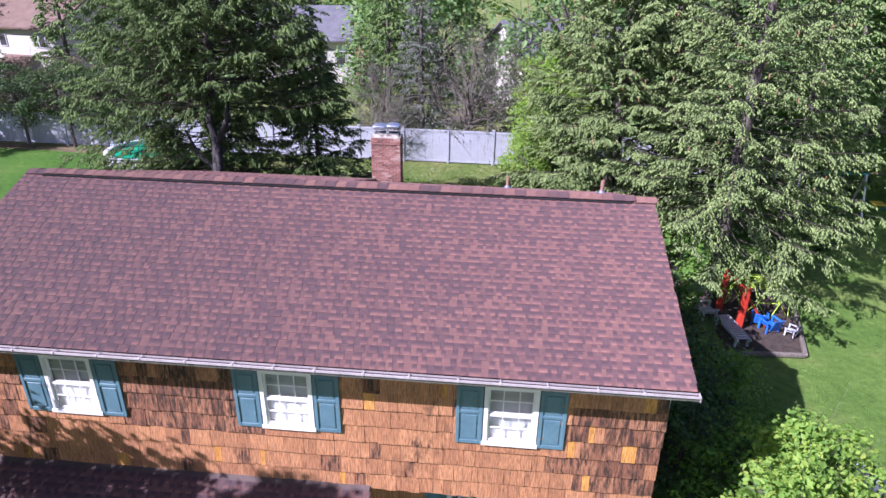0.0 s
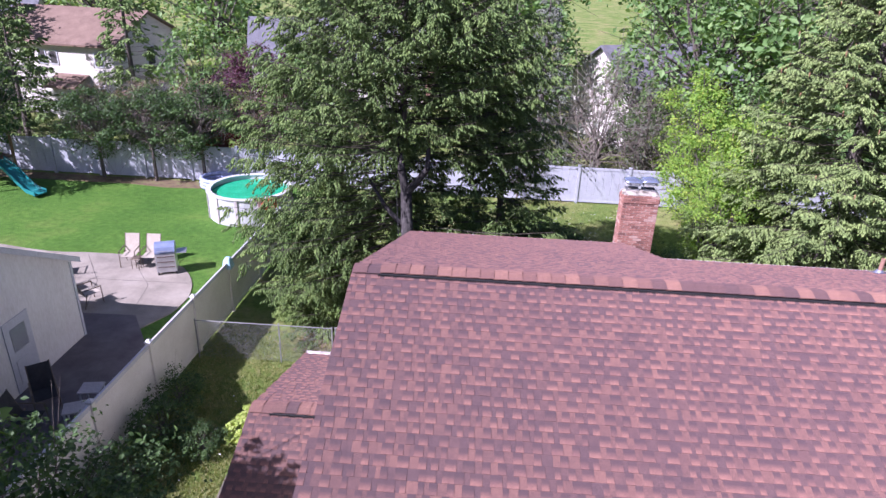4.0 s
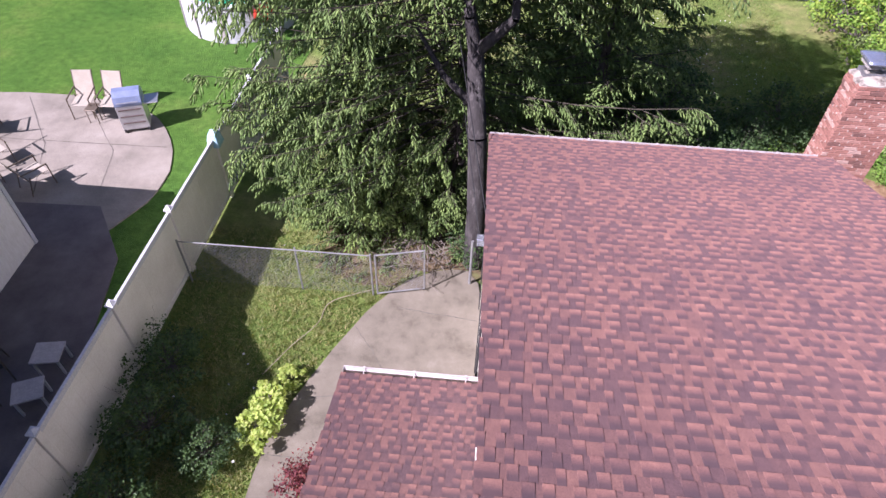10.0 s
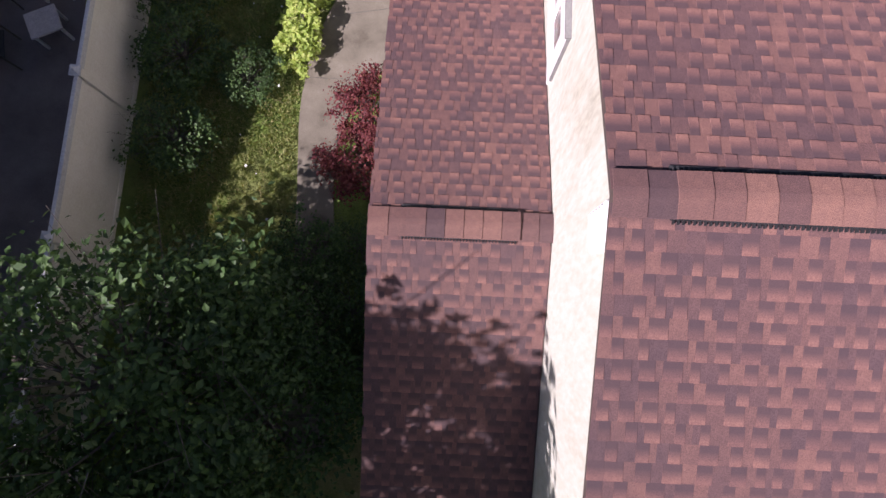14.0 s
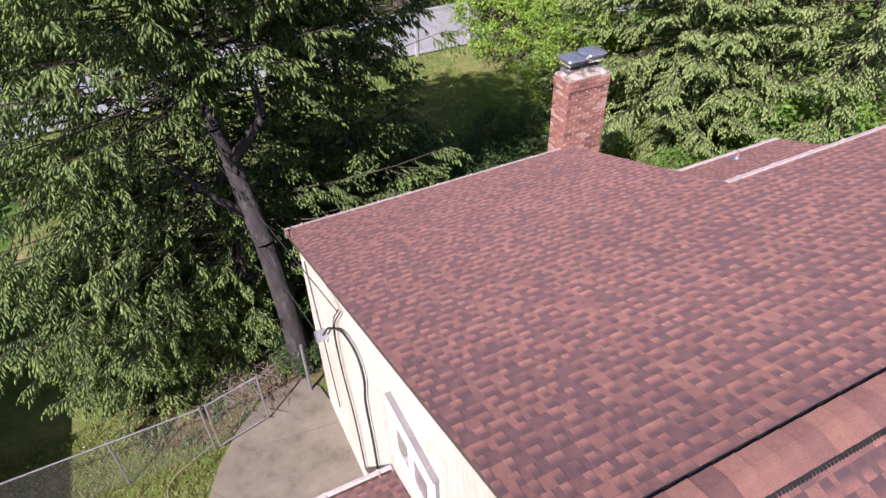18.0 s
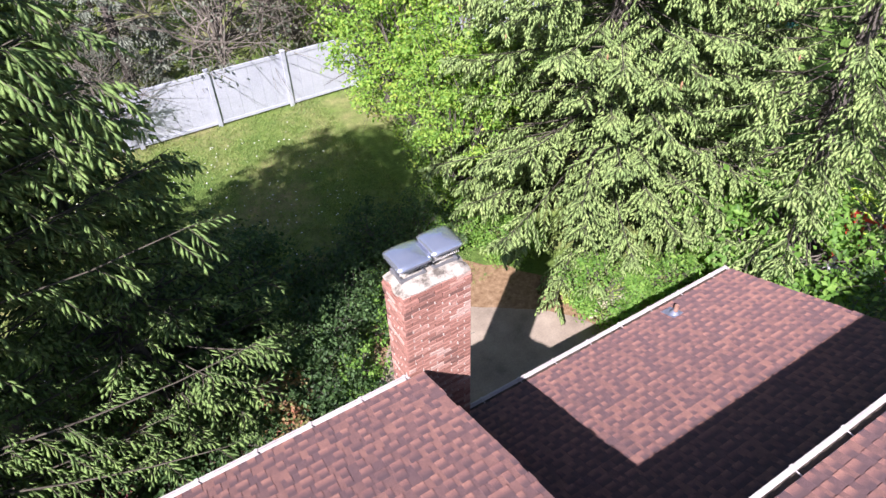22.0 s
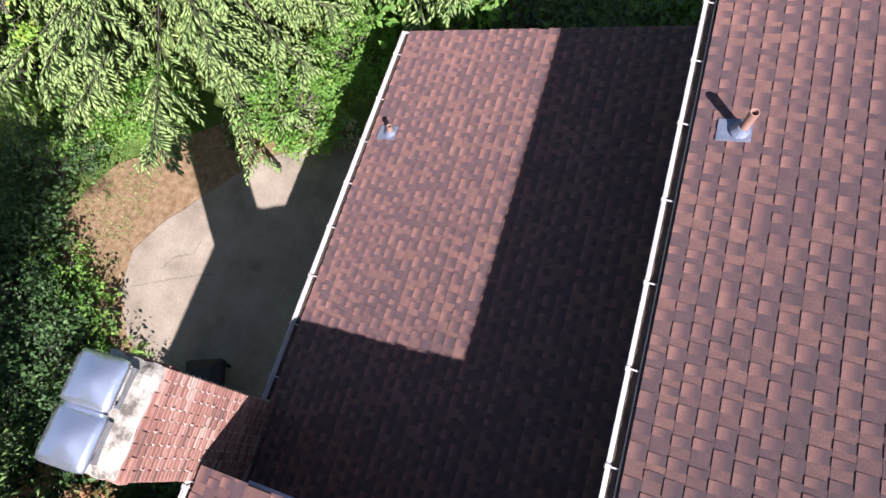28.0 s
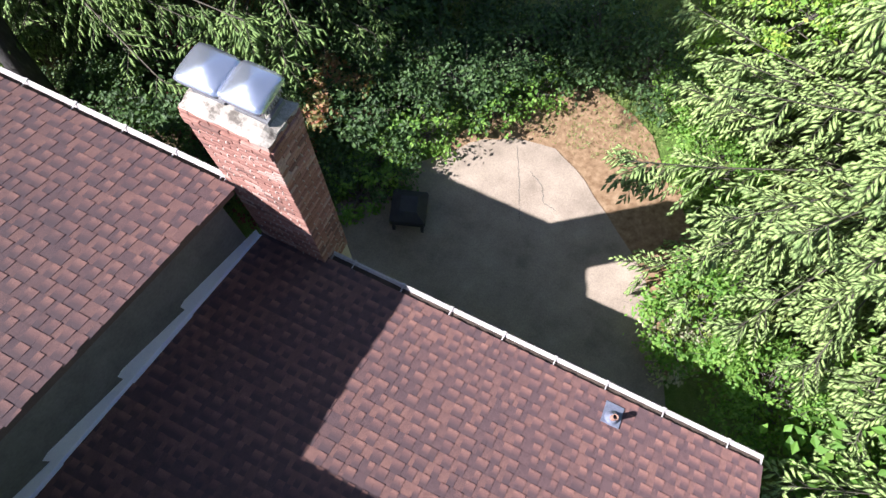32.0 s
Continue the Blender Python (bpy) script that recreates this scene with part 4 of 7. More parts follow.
for i, (fx, fz, dx) in enumerate(((0.27, 0.0, 0.215), (0.69, 0.03, 0.2))):
    yc = 16.36
    bm = bmesh.new()
    for a, b, c, d in ((fx - 0.16, fx + 0.16, yc - 0.13, yc - 0.105), (fx - 0.16, fx + 0.16, yc + 0.105, yc + 0.13), (fx - 0.16, fx - 0.135, yc - 0.105, yc + 0.105), (fx + 0.135, fx + 0.16, yc - 0.105, yc + 0.105)):
        box(bm, a, b, c, d, CZ + 0.02, CZ + 0.1)
    part("flue", bm, STEEL_DARK, chimney, "dull steel flue collar")
    zl = CZ + 0.31 + fz
    bm = bmesh.new()
    w, d = dx, 0.2
    n = 8
    grid = [[bm.verts.new((fx + w * u * (1 - 0.045 * v ** 8), yc + d * v * (1 - 0.045 * u ** 8), zl + 0.085 * (1 - (abs(u) ** 4 + abs(v) ** 4) ** 0.25 / 1.19))) for v in (2 * j / n - 1 for j in range(n + 1))] for u in (2 * i / n - 1 for i in range(n + 1))]
    for p in range(n):
        for r in range(n):
            bm.faces.new((grid[p][r], grid[p + 1][r], grid[p + 1][r + 1], grid[p][r + 1]))
    rim = [grid[p][0] for p in range(n)] + [grid[n][r] for r in range(n)] + [grid[n - p][n] for p in range(n)] + [grid[0][n - r] for r in range(n)]
    low = [bm.verts.new((v.co.x, v.co.y, zl - 0.03)) for v in rim]
    for k in range(len(rim)):
        bm.faces.new((rim[k], low[k], low[(k + 1) % len(rim)], rim[(k + 1) % len(rim)]))
    part("cap_lid", bm, METAL, chimney, "shiny galvanised hipped chimney cap", True)
    bm = bmesh.new()
    for k in range(13):
        x = fx - 0.15 + 0.3 * k / 12
        for y in (yc - 0.135, yc + 0.135):
            rod(bm, (x - 0.02, y, CZ + 0.19), (x + 0.02, y, zl), 0.0045, sides=4), rod(bm, (x + 0.02, y, CZ + 0.19), (x - 0.02, y, zl), 0.0045, sides=4)
    for k in range(9):
        y = yc - 0.12 + 0.24 * k / 8
        for x in (fx - 0.165, fx + 0.165):
            rod(bm, (x, y - 0.02, CZ + 0.19), (x, y + 0.02, zl), 0.0045, sides=4), rod(bm, (x, y + 0.02, CZ + 0.19), (x, y - 0.02, zl), 0.0045, sides=4)
    part("cap_mesh", bm, WIRE_LIGHT, chimney, "spark-arrestor wire mesh")

# flashing along the step wall and plumbing vents
TEETH = (16.03, 14.76, 13.86, 12.96, 12.14)
for i, (ya, yb) in enumerate(zip(TEETH, TEETH[1:])):
    bm = bmesh.new()
    prof = [(ya, zwing(ya) + 0.016), (yb, zwing(yb) + 0.016), (yb, zwing(yb) + 0.3), (yb + 0.08, zwing(yb) + 0.305), (ya, zwing(ya) + 0.17)]
    f = [bm.verts.new((0.006 + 0.002 * i, y, z)) for y, z in prof]
    b = [bm.verts.new((0.003, y, z)) for y, z in prof]
    bm.faces.new(f), bm.faces.new(b[::-1])
    for k in range(5):
        bm.faces.new((f[k], b[k], b[(k + 1) % 5], f[(k + 1) % 5]))
    q = [bm.verts.new(p) for y, dx in ((ya, 0.0), (yb, 0.0)) for p in ((0.008, y, zwing(y) + 0.02), (0.045 + 0.012 * (i % 2), y, zwing(y) + 0.018))]
    bm.faces.new((q[0], q[1], q[3], q[2]))
    part("step_flashing", bm, FLASHING, house, "aluminium step flashing with the sky's bluish reflection in its colour")


def plumbing_vent(x, y, z, slope, h, r, label):
    v = part("vent_pipe", pipe_bm(x, y, z, h, r), PIPE, house, label)
    m = Matrix.Translation((x, y, z)) @ Matrix.Rotation(-math.atan(slope), 4, "X")
    bm = bmesh.new()
    box(bm, -0.11, 0.11, -0.09, 0.19, 0.012, 0.018, 0.002, m)
    part("vent_flashing", bm, VENT, v, "grey-blue metal flashing plate")
    bm = bmesh.new()
    bmesh.ops.create_cone(bm, cap_ends=True, segments=16, radius1=r + 0.055, radius2=r + 0.012, depth=0.07, matrix=Matrix.Translation((x, y, z + 0.045)))
    part("vent_collar", bm, VENT, v)


def pipe_bm(x, y, z, h, r):
    bm = bmesh.new()
    n = 16
    rings = [[bm.verts.new((x + q * math.cos(6.2832 * k / n), y + q * math.sin(6.2832 * k / n), zz)) for k in range(n)] for q, zz in ((r, z - 0.05), (r, z + h), (r - 0.008, z + h), (r - 0.008, z + h - 0.15))]
    for a, b in zip(rings, rings[1:]):
        for k in range(n):
            bm.faces.new((a[k], a[(k + 1) % n], b[(k + 1) % n], b[k]))
    bm.faces.new(rings[-1])
    return bm


plumbing_vent(4.17, 12.12, zroof(12.12), BACK, 0.31, 0.039, "rust-brown plumbing vent pipe")
plumbing_vent(6.28, 11.2, zroof(11.2), BACK, 0.32, 0.045, "rust-brown plumbing vent pipe near the rake")
plumbing_vent(4.79, 15.86, zwing(15.86), WP, 0.2, 0.035, "short dark plumbing vent pipe")

# gable side: window, louvre, mast and cables
SCREEN_SHADE = surface("grey_screen_and_shadow_line", [(0.3, (0.17, 0.165, 0.165)), (0.7, (0.23, 0.225, 0.22))], 5, 60, 0.7)
bm = bmesh.new()
for y0, y1, z0, z1 in ((10.70, 12.0, 4.27, 4.68), (10.70, 12.0, 3.42, 3.57), (10.70, 10.91, 3.57, 4.27), (11.92, 12.0, 3.57, 4.27)):
    box(bm, WL - 0.035, WL + 0.05, y0, y1, z0, z1, 0.004)
slider = part("window", bm, WHITE, house, "white sliding window with two grey panes in the gable wall")
boxed("mullion", (WL - 0.02, WL + 0.04, 11.375, 11.465, 3.57, 4.27), WHITE, slider, bevel=0.003)
# shadow gap round the frame, drawn as grey on the cap and a strip
boxed("drip_cap", (WL - 0.065, WL - 0.001, 10.655, 11.9, 4.681, 4.715), SCREEN_SHADE, slider, "thin drip cap coloured grey as the shadow line above the window")
boxed("caulk_strip", (WL - 0.03, WL - 0.001, 10.665, 10.698, 3.6, 4.68), SCREEN_SHADE, slider, "grey strip put in as the shadow line beside the window")
for y0, y1 in ((10.911, 11.374), (11.466, 11.919)):
    g = boxed("pane", (WL - 0.006, WL - 0.001, y0, y1, 3.571, 4.269), GLASS, slider)
    g.visible_shadow = False
    boxed("screen", (WL + 0.012, WL + 0.016, y0, y1, 3.571, 4.269), SCREEN_SHADE, slider, "grey insect screen")
bm = bmesh.new()
box(bm, WL - 0.1, WL - 0.001, 8.36, 8.67, 5.98, 6.44, 0.01)
vent = part("gable_vent", bm, WHITE, house, "white boxed gable vent")
for k in range(5):
    boxed("louvre", (WL - 0.115, WL - 0.102, 8.39, 8.64, 6.01 + 0.085 * k, 6.04 + 0.085 * k), WHITE, vent)


def cable(name, points, r, material, label, parent=None):
    cu = bpy.data.curves.new(name, "CURVE")
    cu.dimensions, cu.bevel_depth, cu.bevel_resolution = "3D", r, 2
    sp = cu.splines.new("BEZIER")
    sp.bezier_points.add(len(points) - 1)
    for bp, p in zip(sp.bezier_points, points):
        bp.co, bp.handle_left_type, bp.handle_right_type = p, "AUTO", "AUTO"
    tmp = bpy.data.objects.new(name, cu)
    me = bpy.data.meshes.new_from_object(tmp)
    bpy.data.objects.remove(tmp)
    me.materials.append(material)
    ob = new(name, me)
    ob.parent = parent
    return tagged(ob, label)


cable("service_cable", [(WL - 0.08, 14.84, 2.9), (WL - 0.07, 14.14, 3.7), (WL - 0.05, 13.1, 4.3), (WL - 0.05, 12.84, 4.2), (WL - 0.05, 12.87, 3.39), (WL - 0.05, 12.78, 2.61), (WL - 0.05, 12.74, 1.1)], 0.018, DARK, "bent grey service cable on the gable wall", house)
for k in range(2):
    cable("service_cable", [(WL - 0.05, 13.5 + 0.06 * k, 4.57), (WL - 0.06, 13.93 + 0.06 * k, 3.89), (WL - 0.05, 13.97 + 0.05 * k, 3.0), (WL - 0.05, 13.7 + 0.05 * k, 2.2), (WL - 0.05, 13.5 + 0.04 * k, 0.9)], 0.009, DARK, "thin grey cable on the gable wall", house)
cable("service_cable", [(WL - 0.05, 15.3, 4.1), (WL - 0.06, 14.9, 2.6), (WL - 0.05, 14.7, 1.2)], 0.01, DARK, "thin grey cable on the gable wall", house)
boxed("meter_box", (WL - 0.16, WL - 0.002, 12.45, 12.75, 0.7, 1.15), FLASHING, house, "grey electric meter box", 0.01)
boxed("cable_bracket", (WL - 0.2, WL - 0.002, 14.78, 14.92, 2.82, 2.98), METAL, house, "metal cable bracket", 0.01)
cable("overhead_wire", [(WL - 0.15, 14.85, 2.95), (-6.6, 22.0, 4.3), (-9.0, 33.0, 6.6)], 0.008, DARK, "")
cable("overhead_wire", [(WL - 0.08, 13.5, 4.6), (-6.7, 22.0, 5.0), (-9.2, 33.0, 7.0)], 0.008, DARK, "")
for o in [o for o in bpy.data.objects if o.name.startswith("overhead_wire")]:
    tagged(o, "thin black overhead service wire to the house", "wire")
rodded("downspout", [((WL - 0.06, 12.13, 0.05), (WL - 0.06, 12.13, 2.75))], 0.04, WHITE, house, "white downspout")

# ---- fences ----
WIRE = surface("galvanised_wire", [(0.3, (0.2, 0.205, 0.21)), (0.7, (0.32, 0.325, 0.33))], 5, 60, 0.5, metal=0.4)
privacy = empty("privacy_fence", "cream vinyl privacy fence with capped posts", "fence")
DX = 0.0385


def fx_(y):
    return -11.76 + (y - 11.25) * DX


yy = 11.25 - 2.42 * 4
posts = [yy + 2.42 * i for i in range(10)]
for i, y in enumerate(posts):
    m = Matrix.Translation((fx_(y), y, 0)) @ Matrix.Rotation(-DX, 4, "Z")
    boxed("post", (-0.06, 0.06, -0.06, 0.06, -0.1, 1.80), VINYL, privacy, bevel=0.006, m=m)
    bm = bmesh.new()
    box(bm, -0.08, 0.08, -0.08, 0.08, 1.80, 1.835)
    bmesh.ops.create_cone(bm, cap_ends=True, segments=4, radius1=0.1, radius2=0.01, depth=0.06, matrix=Matrix.Translation((0, 0, 1.866)) @ Matrix.Rotation(radians(45), 4, "Z"))
    bmesh.ops.transform(bm, matrix=m, verts=bm.verts)
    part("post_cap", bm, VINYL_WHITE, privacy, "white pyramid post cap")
    if i + 1 < len(posts):
        n = 8
        for k in range(n):
            a, b = 0.065 + k * 2.29 / n, 0.065 + (k + 1) * 2.29 / n
            boxed("board", (-0.012, 0.012, a + 0.0005, b - 0.0005, 0.08, 1.70), VINYL, privacy, bevel=0.0012, m=m)
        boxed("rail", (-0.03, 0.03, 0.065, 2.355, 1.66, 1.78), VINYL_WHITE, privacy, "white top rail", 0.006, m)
        boxed("rail", (-0.03, 0.03, 0.065, 2.355, 0.05, 0.17), VINYL, privacy, "", 0.006, m)

far_fence = empty("white_fence", "tall white vinyl fence along the back of the yards", "fence")
for i in range(22):
    x = -30.5 + 2.44 * i
    y = 31.2 - 0.01 * (x + 15)
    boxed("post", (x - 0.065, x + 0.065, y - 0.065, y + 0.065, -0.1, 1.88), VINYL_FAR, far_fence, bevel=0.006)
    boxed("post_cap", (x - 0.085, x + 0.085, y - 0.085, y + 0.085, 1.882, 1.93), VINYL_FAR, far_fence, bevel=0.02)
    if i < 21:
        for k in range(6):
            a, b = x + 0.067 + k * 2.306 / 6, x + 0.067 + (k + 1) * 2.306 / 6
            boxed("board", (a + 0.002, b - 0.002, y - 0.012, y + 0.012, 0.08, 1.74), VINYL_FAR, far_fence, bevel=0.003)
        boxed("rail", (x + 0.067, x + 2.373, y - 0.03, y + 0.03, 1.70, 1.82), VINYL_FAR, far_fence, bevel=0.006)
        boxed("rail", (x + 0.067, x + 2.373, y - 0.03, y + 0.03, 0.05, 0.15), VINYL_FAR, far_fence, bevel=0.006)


def chain_net(bm, a, b, z0, z1, pitch=0.075, r=0.0016):
    a, b = Vector(a), Vector(b)
    d = (b - a)
    L, h = d.length, z1 - z0
    d.normalize()
    n = int((L + h) / pitch)
    for k in range(n):
        s = k * pitch
        for sgn in (1, -1):
            p0, p1 = (s - h, s) if sgn > 0 else (s, s - h)
            q0, q1, za, zb = p0, p1, z0, z1
            lo, hi = min(q0, q1), max(q0, q1)
            if lo < 0 or hi > L:
                t0 = max(0, (0 - q0) / (q1 - q0), 0) if q1 > q0 else max(0, (L - q0) / (q1 - q0))
                t1 = min(1, (L - q0) / (q1 - q0)) if q1 > q0 else min(1, (0 - q0) / (q1 - q0))
                if t1 - t0 < 0.03:
                    continue
                q0, q1, za, zb = q0 + (q1 - q0) * t0, q0 + (q1 - q0) * t1, z0 + h * t0, z0 + h * t1
            rod(bm, (*(a + d * q0).xy, za), (*(a + d * q1).xy, zb), r, sides=3)


chain = empty("chain_link_fence", "galvanised chain-link fence across the side yard", "fence")
for x, y in ((-11.45, 15.75), (-9.05, 15.8), (-7.52, 15.78)):
    rodded("post", [((x, y, -0.1), (x, y, 1.28))], 0.021, WIRE, chain)
rodded("top_rail", [((-11.45, 15.75, 1.24), (-7.52, 15.78, 1.24))], 0.014, WIRE, chain)
bm = bmesh.new()
chain_net(bm, (-11.43, 15.75, 0), (-7.55, 15.78, 0), 0.04, 1.22)
part("wire_netting", bm, WIRE, chain, "diamond wire netting")
bm = bmesh.new()
gate = empty("chain_link_gate", "chain-link gate standing half open over the walkway", "gate")
G0, G1 = Vector((-7.42, 15.76, 0)), Vector((-6.45, 16.0, 0))
rodded("gate_frame", [((*G0.xy, 0.08), (*G0.xy, 1.3)), ((*G1.xy, 0.08), (*G1.xy, 1.3)), ((*G0.xy, 0.1), (*G1.xy, 0.1)), ((*G0.xy, 1.28), (*G1.xy, 1.28))], 0.018, WIRE, gate)
bm = bmesh.new()
chain_net(bm, G0, G1, 0.1, 1.27)
part("wire_netting", bm, WIRE, gate)
rodded("gate_post", [((-5.5, 16.3, 0), (-5.5, 16.3, 1.35))], 0.03, WIRE, gate)

# ---- trees ----
def wood_mesh(segs, material, sides=5):
    """Tapered sticks: rows of start, end, radius at start and end."""
    segs = np.array(segs, float)
    a, b, ra, rb = segs[:, :3], segs[:, 3:6], segs[:, 6], segs[:, 7]
    d = b - a
    d /= np.linalg.norm(d, axis=1)[:, None] + 1e-9
    ref = np.where(np.abs(d[:, 2:3]) > 0.9, np.array([[1.0, 0, 0]]), np.array([[0, 0, 1.0]]))
    e1 = np.cross(d, ref)
    e1 /= np.linalg.norm(e1, axis=1)[:, None]
    e2 = np.cross(d, e1)
    ang = np.arange(sides) * 2 * math.pi / sides
    c, s = np.cos(ang)[None, :, None], np.sin(ang)[None, :, None]
    ring = e1[:, None] * c + e2[:, None] * s
    va, vb = a[:, None] + ring * ra[:, None, None], b[:, None] + ring * rb[:, None, None]
    verts = np.concatenate([va, vb], 1).reshape(-1, 3)
    base = np.arange(len(segs))[:, None] * 2 * sides
    k = np.arange(sides)
    quad = np.stack([k, (k + 1) % sides, (k + 1) % sides + sides, k + sides], 1)
    faces = (base[:, :, None] + quad[None]).reshape(-1, 4)
    me = mesh_of("wood", verts, faces, material)
    me.shade_smooth()
    return me


def spruce(name, label, category, H, R, peak, limbs, seed, needles, base=0.75, droop=0.8, subs=15, tails=13, front=None, width=0.05, cones=0, blunt=1.0, group="", clear=0.015):
    """A Norway spruce: whorled limbs, flat side twigs, and rows of needle brushes hanging from them.
    peak: height of the widest place; front: the reach left towards the house; clear: share of bare stem."""
    g = np.random.default_rng(seed)
    h = H * (clear + (0.98 - clear) * np.sort(g.random(limbs)) ** 0.9)
    az = np.arange(limbs) * 2.39996 + g.normal(0, 0.25, limbs)
    bottom = np.minimum(base + 0.16 * (np.cos(az) > 0.2), 1.0) if front else base
    prof = np.where(h < peak, bottom + (1 - bottom) * h / peak, (np.maximum(1 - h / H, 0) / (1 - peak / H)) ** blunt)
    reach = R * np.clip(prof, 0.03, 1) * g.uniform(0.78, 1.06, limbs) * (1 + 0.07 * np.sin(3 * az + seed) + 0.05 * np.sin(5 * az + h))
    dirs = np.stack([np.cos(az), np.sin(az), np.zeros(limbs)], 1)
    if front:
        reach = np.where(dirs[:, 1] < -0.05, np.minimum(reach, (front + np.where((dirs[:, 0] < -0.5) | (h > 8.0), 0.7, 0.0)) * g.uniform(0.85, 1.1, limbs) / np.maximum(-dirs[:, 1], 0.05)), reach)
        reach = np.where((dirs[:, 1] < -0.35) & (dirs[:, 0] > -0.6) & (h < 6.2), np.minimum(reach, np.where(h < 3.0, 1.6, 0.42)), reach)
        reach = np.where((dirs[:, 0] > 0.3) & (h < 3.2), reach * 0.86, reach)
        # the shaded side over the chimney is half bare
        reach = np.where((dirs[:, 0] > 0.1) & (h < 5.6) & (g.random(limbs) < 0.72), reach * 0.32, reach)
    sag = -0.38 + 0.62 * (h / H)

    def on_limb(i, s):
        z = np.maximum(h[i] + reach[i] * (sag[i] * s + 0.2 * s * s), 0.2)
        return dirs[i] * (reach[i] * s)[:, None] + np.stack([0 * z, 0 * z, z], 1)
    segs = []
    i = np.arange(limbs)
    for k in range(4):
        s0, s1 = np.full(limbs, k / 4.0), np.full(limbs, (k + 1) / 4.0)
        r0, r1 = 0.02 * reach / R * (1 - s0 * 0.85) + 0.005, 0.02 * reach / R * (1 - s1 * 0.85) + 0.004
        segs.append(np.concatenate([on_limb(i, s0), on_limb(i, s1), r0[:, None], r1[:, None]], 1))
    n = np.maximum(4, (subs * (0.25 + 0.75 * reach / R) * g.uniform(0.7, 1.3, limbs)).astype(int))
    i = np.repeat(np.arange(limbs), n)
    B = len(i)
    s = np.clip(0.12 + 0.9 * g.random(B) ** 0.52, 0, 1.0)
    o = on_limb(i, s)
    out = dirs[i]
    side = np.stack([-out[:, 1], out[:, 0], np.zeros(B)], 1) * np.sign(g.random(B) - 0.5)[:, None]
    d = side * g.uniform(0.2, 1.0, B)[:, None] + out * g.uniform(0.4, 1.0, B)[:, None]
    d[:, 2] += g.uniform(-0.6, 0.08, B)
    d /= np.linalg.norm(d, axis=1)[:, None]
    length = np.clip(g.uniform(0.6, 1.2, B) * (0.3 + 0.24 * reach[i] * (1.1 - s)), 0.22, 1.35)
    if width < 0.03:
        segs.append(np.concatenate([o, o + d * length[:, None] * 0.95 - np.array([0, 0, 0.14]) * length[:, None], np.full((B, 1), 0.005), np.full((B, 1), 0.002)], 1))
    m = np.maximum(4, (tails * (0.35 + length / 1.0)).astype(int))
    j = np.repeat(np.arange(B), m)
    T = len(j)
    nth = np.arange(T) - np.repeat(np.cumsum(m) - m, m)
    u = np.clip((nth + g.uniform(0.1, 0.9, T)) / m[j] * 1.03, 0.03, 1.03)
    q = o[j] + d[j] * (length[j] * u)[:, None]
    q[:, 2] -= 0.15 * length[j] * u * u
    q += g.normal(0, 0.012, (T, 3))
    lean = g.uniform(0.45, 0.8, B)
    hang = droop * (g.uniform(0.4, 1.2, B)[j] + g.normal(0, 0.08, T)) * np.clip(1.25 - 0.7 * h[i][j] / H, 0.4, 1.2)
    spray = np.stack([-d[j][:, 1], d[j][:, 0], np.zeros(T)], 1) * np.where(nth % 2 == 0, 1.0, -1.0)[:, None]
    w = d[j] * lean[j][:, None] + spray * (g.uniform(0.35, 0.85, B)[j] * np.clip(1.5 - u, 0.4, 1))[:, None] + g.normal(0, 0.06, (T, 3))
    w[:, 2] -= hang
    w /= np.linalg.norm(w, axis=1)[:, None]
    ln = g.uniform(0.13, 0.19, T) * (0.75 + 0.4 * reach[i][j] / R) * (1.25 - 0.5 * u) * max(1.0, width / 0.03)
    e = np.cross(w, g.normal(0, 1, (T, 3)))
    e /= np.linalg.norm(e, axis=1)[:, None]
    e2 = np.cross(w, e)
    thick_at = (width * g.uniform(0.75, 1.2, T))[:, None]
    belly = q + w * (ln * g.uniform(0.5, 0.72, T))[:, None]
    # every shoot is a small closed brush: base, three corners round its belly, tip bent down
    V = np.stack([q] + [belly + (e * math.cos(a) + e2 * math.sin(a)) * thick_at for a in (0.0, 2.0944, 4.1888)] + [q + w * ln[:, None] - np.array([0, 0, 0.12]) * ln[:, None]], 1).reshape(-1, 3)
    V[:, 2] = np.maximum(V[:, 2], 0.02)
    F = (np.arange(T)[:, None, None] * 5 + np.array([[0, 2, 1], [0, 3, 2], [0, 1, 3], [1, 2, 4], [2, 3, 4], [3, 1, 4]])[None]).reshape(-1, 3)
    tree = empty(name, label, category, group)
    trunk = [(0, 0, -0.3, 0, 0, H * 0.3, 0.035 * H * 0.55, 0.026 * H * 0.55), (0, 0, H * 0.3, 0, 0, H * 0.7, 0.026 * H * 0.55, 0.013 * H * 0.55), (0, 0, H * 0.7, 0, 0, H, 0.013 * H * 0.55, 0.01)]
    ob = new("trunk", wood_mesh(trunk, BARK, 10))
    ob.parent = tree
    ob = new("limb_wood", wood_mesh(np.concatenate(segs), LIMB, 3))
    ob.parent = tree
    tagged(ob, kind="stuff")
    crown = array_part("crown", V, F, needles, tree, "hanging brushes of short needles", "stuff")
    crown.data.shade_smooth()
    if cones:
        pick = g.choice(np.where((h[i] > 0.3 * H) & (s > 0.55))[0], cones)
        tip = o[pick] + d[pick] * (length[pick] * 0.6)[:, None] + g.normal(0, 0.12, (cones, 3))
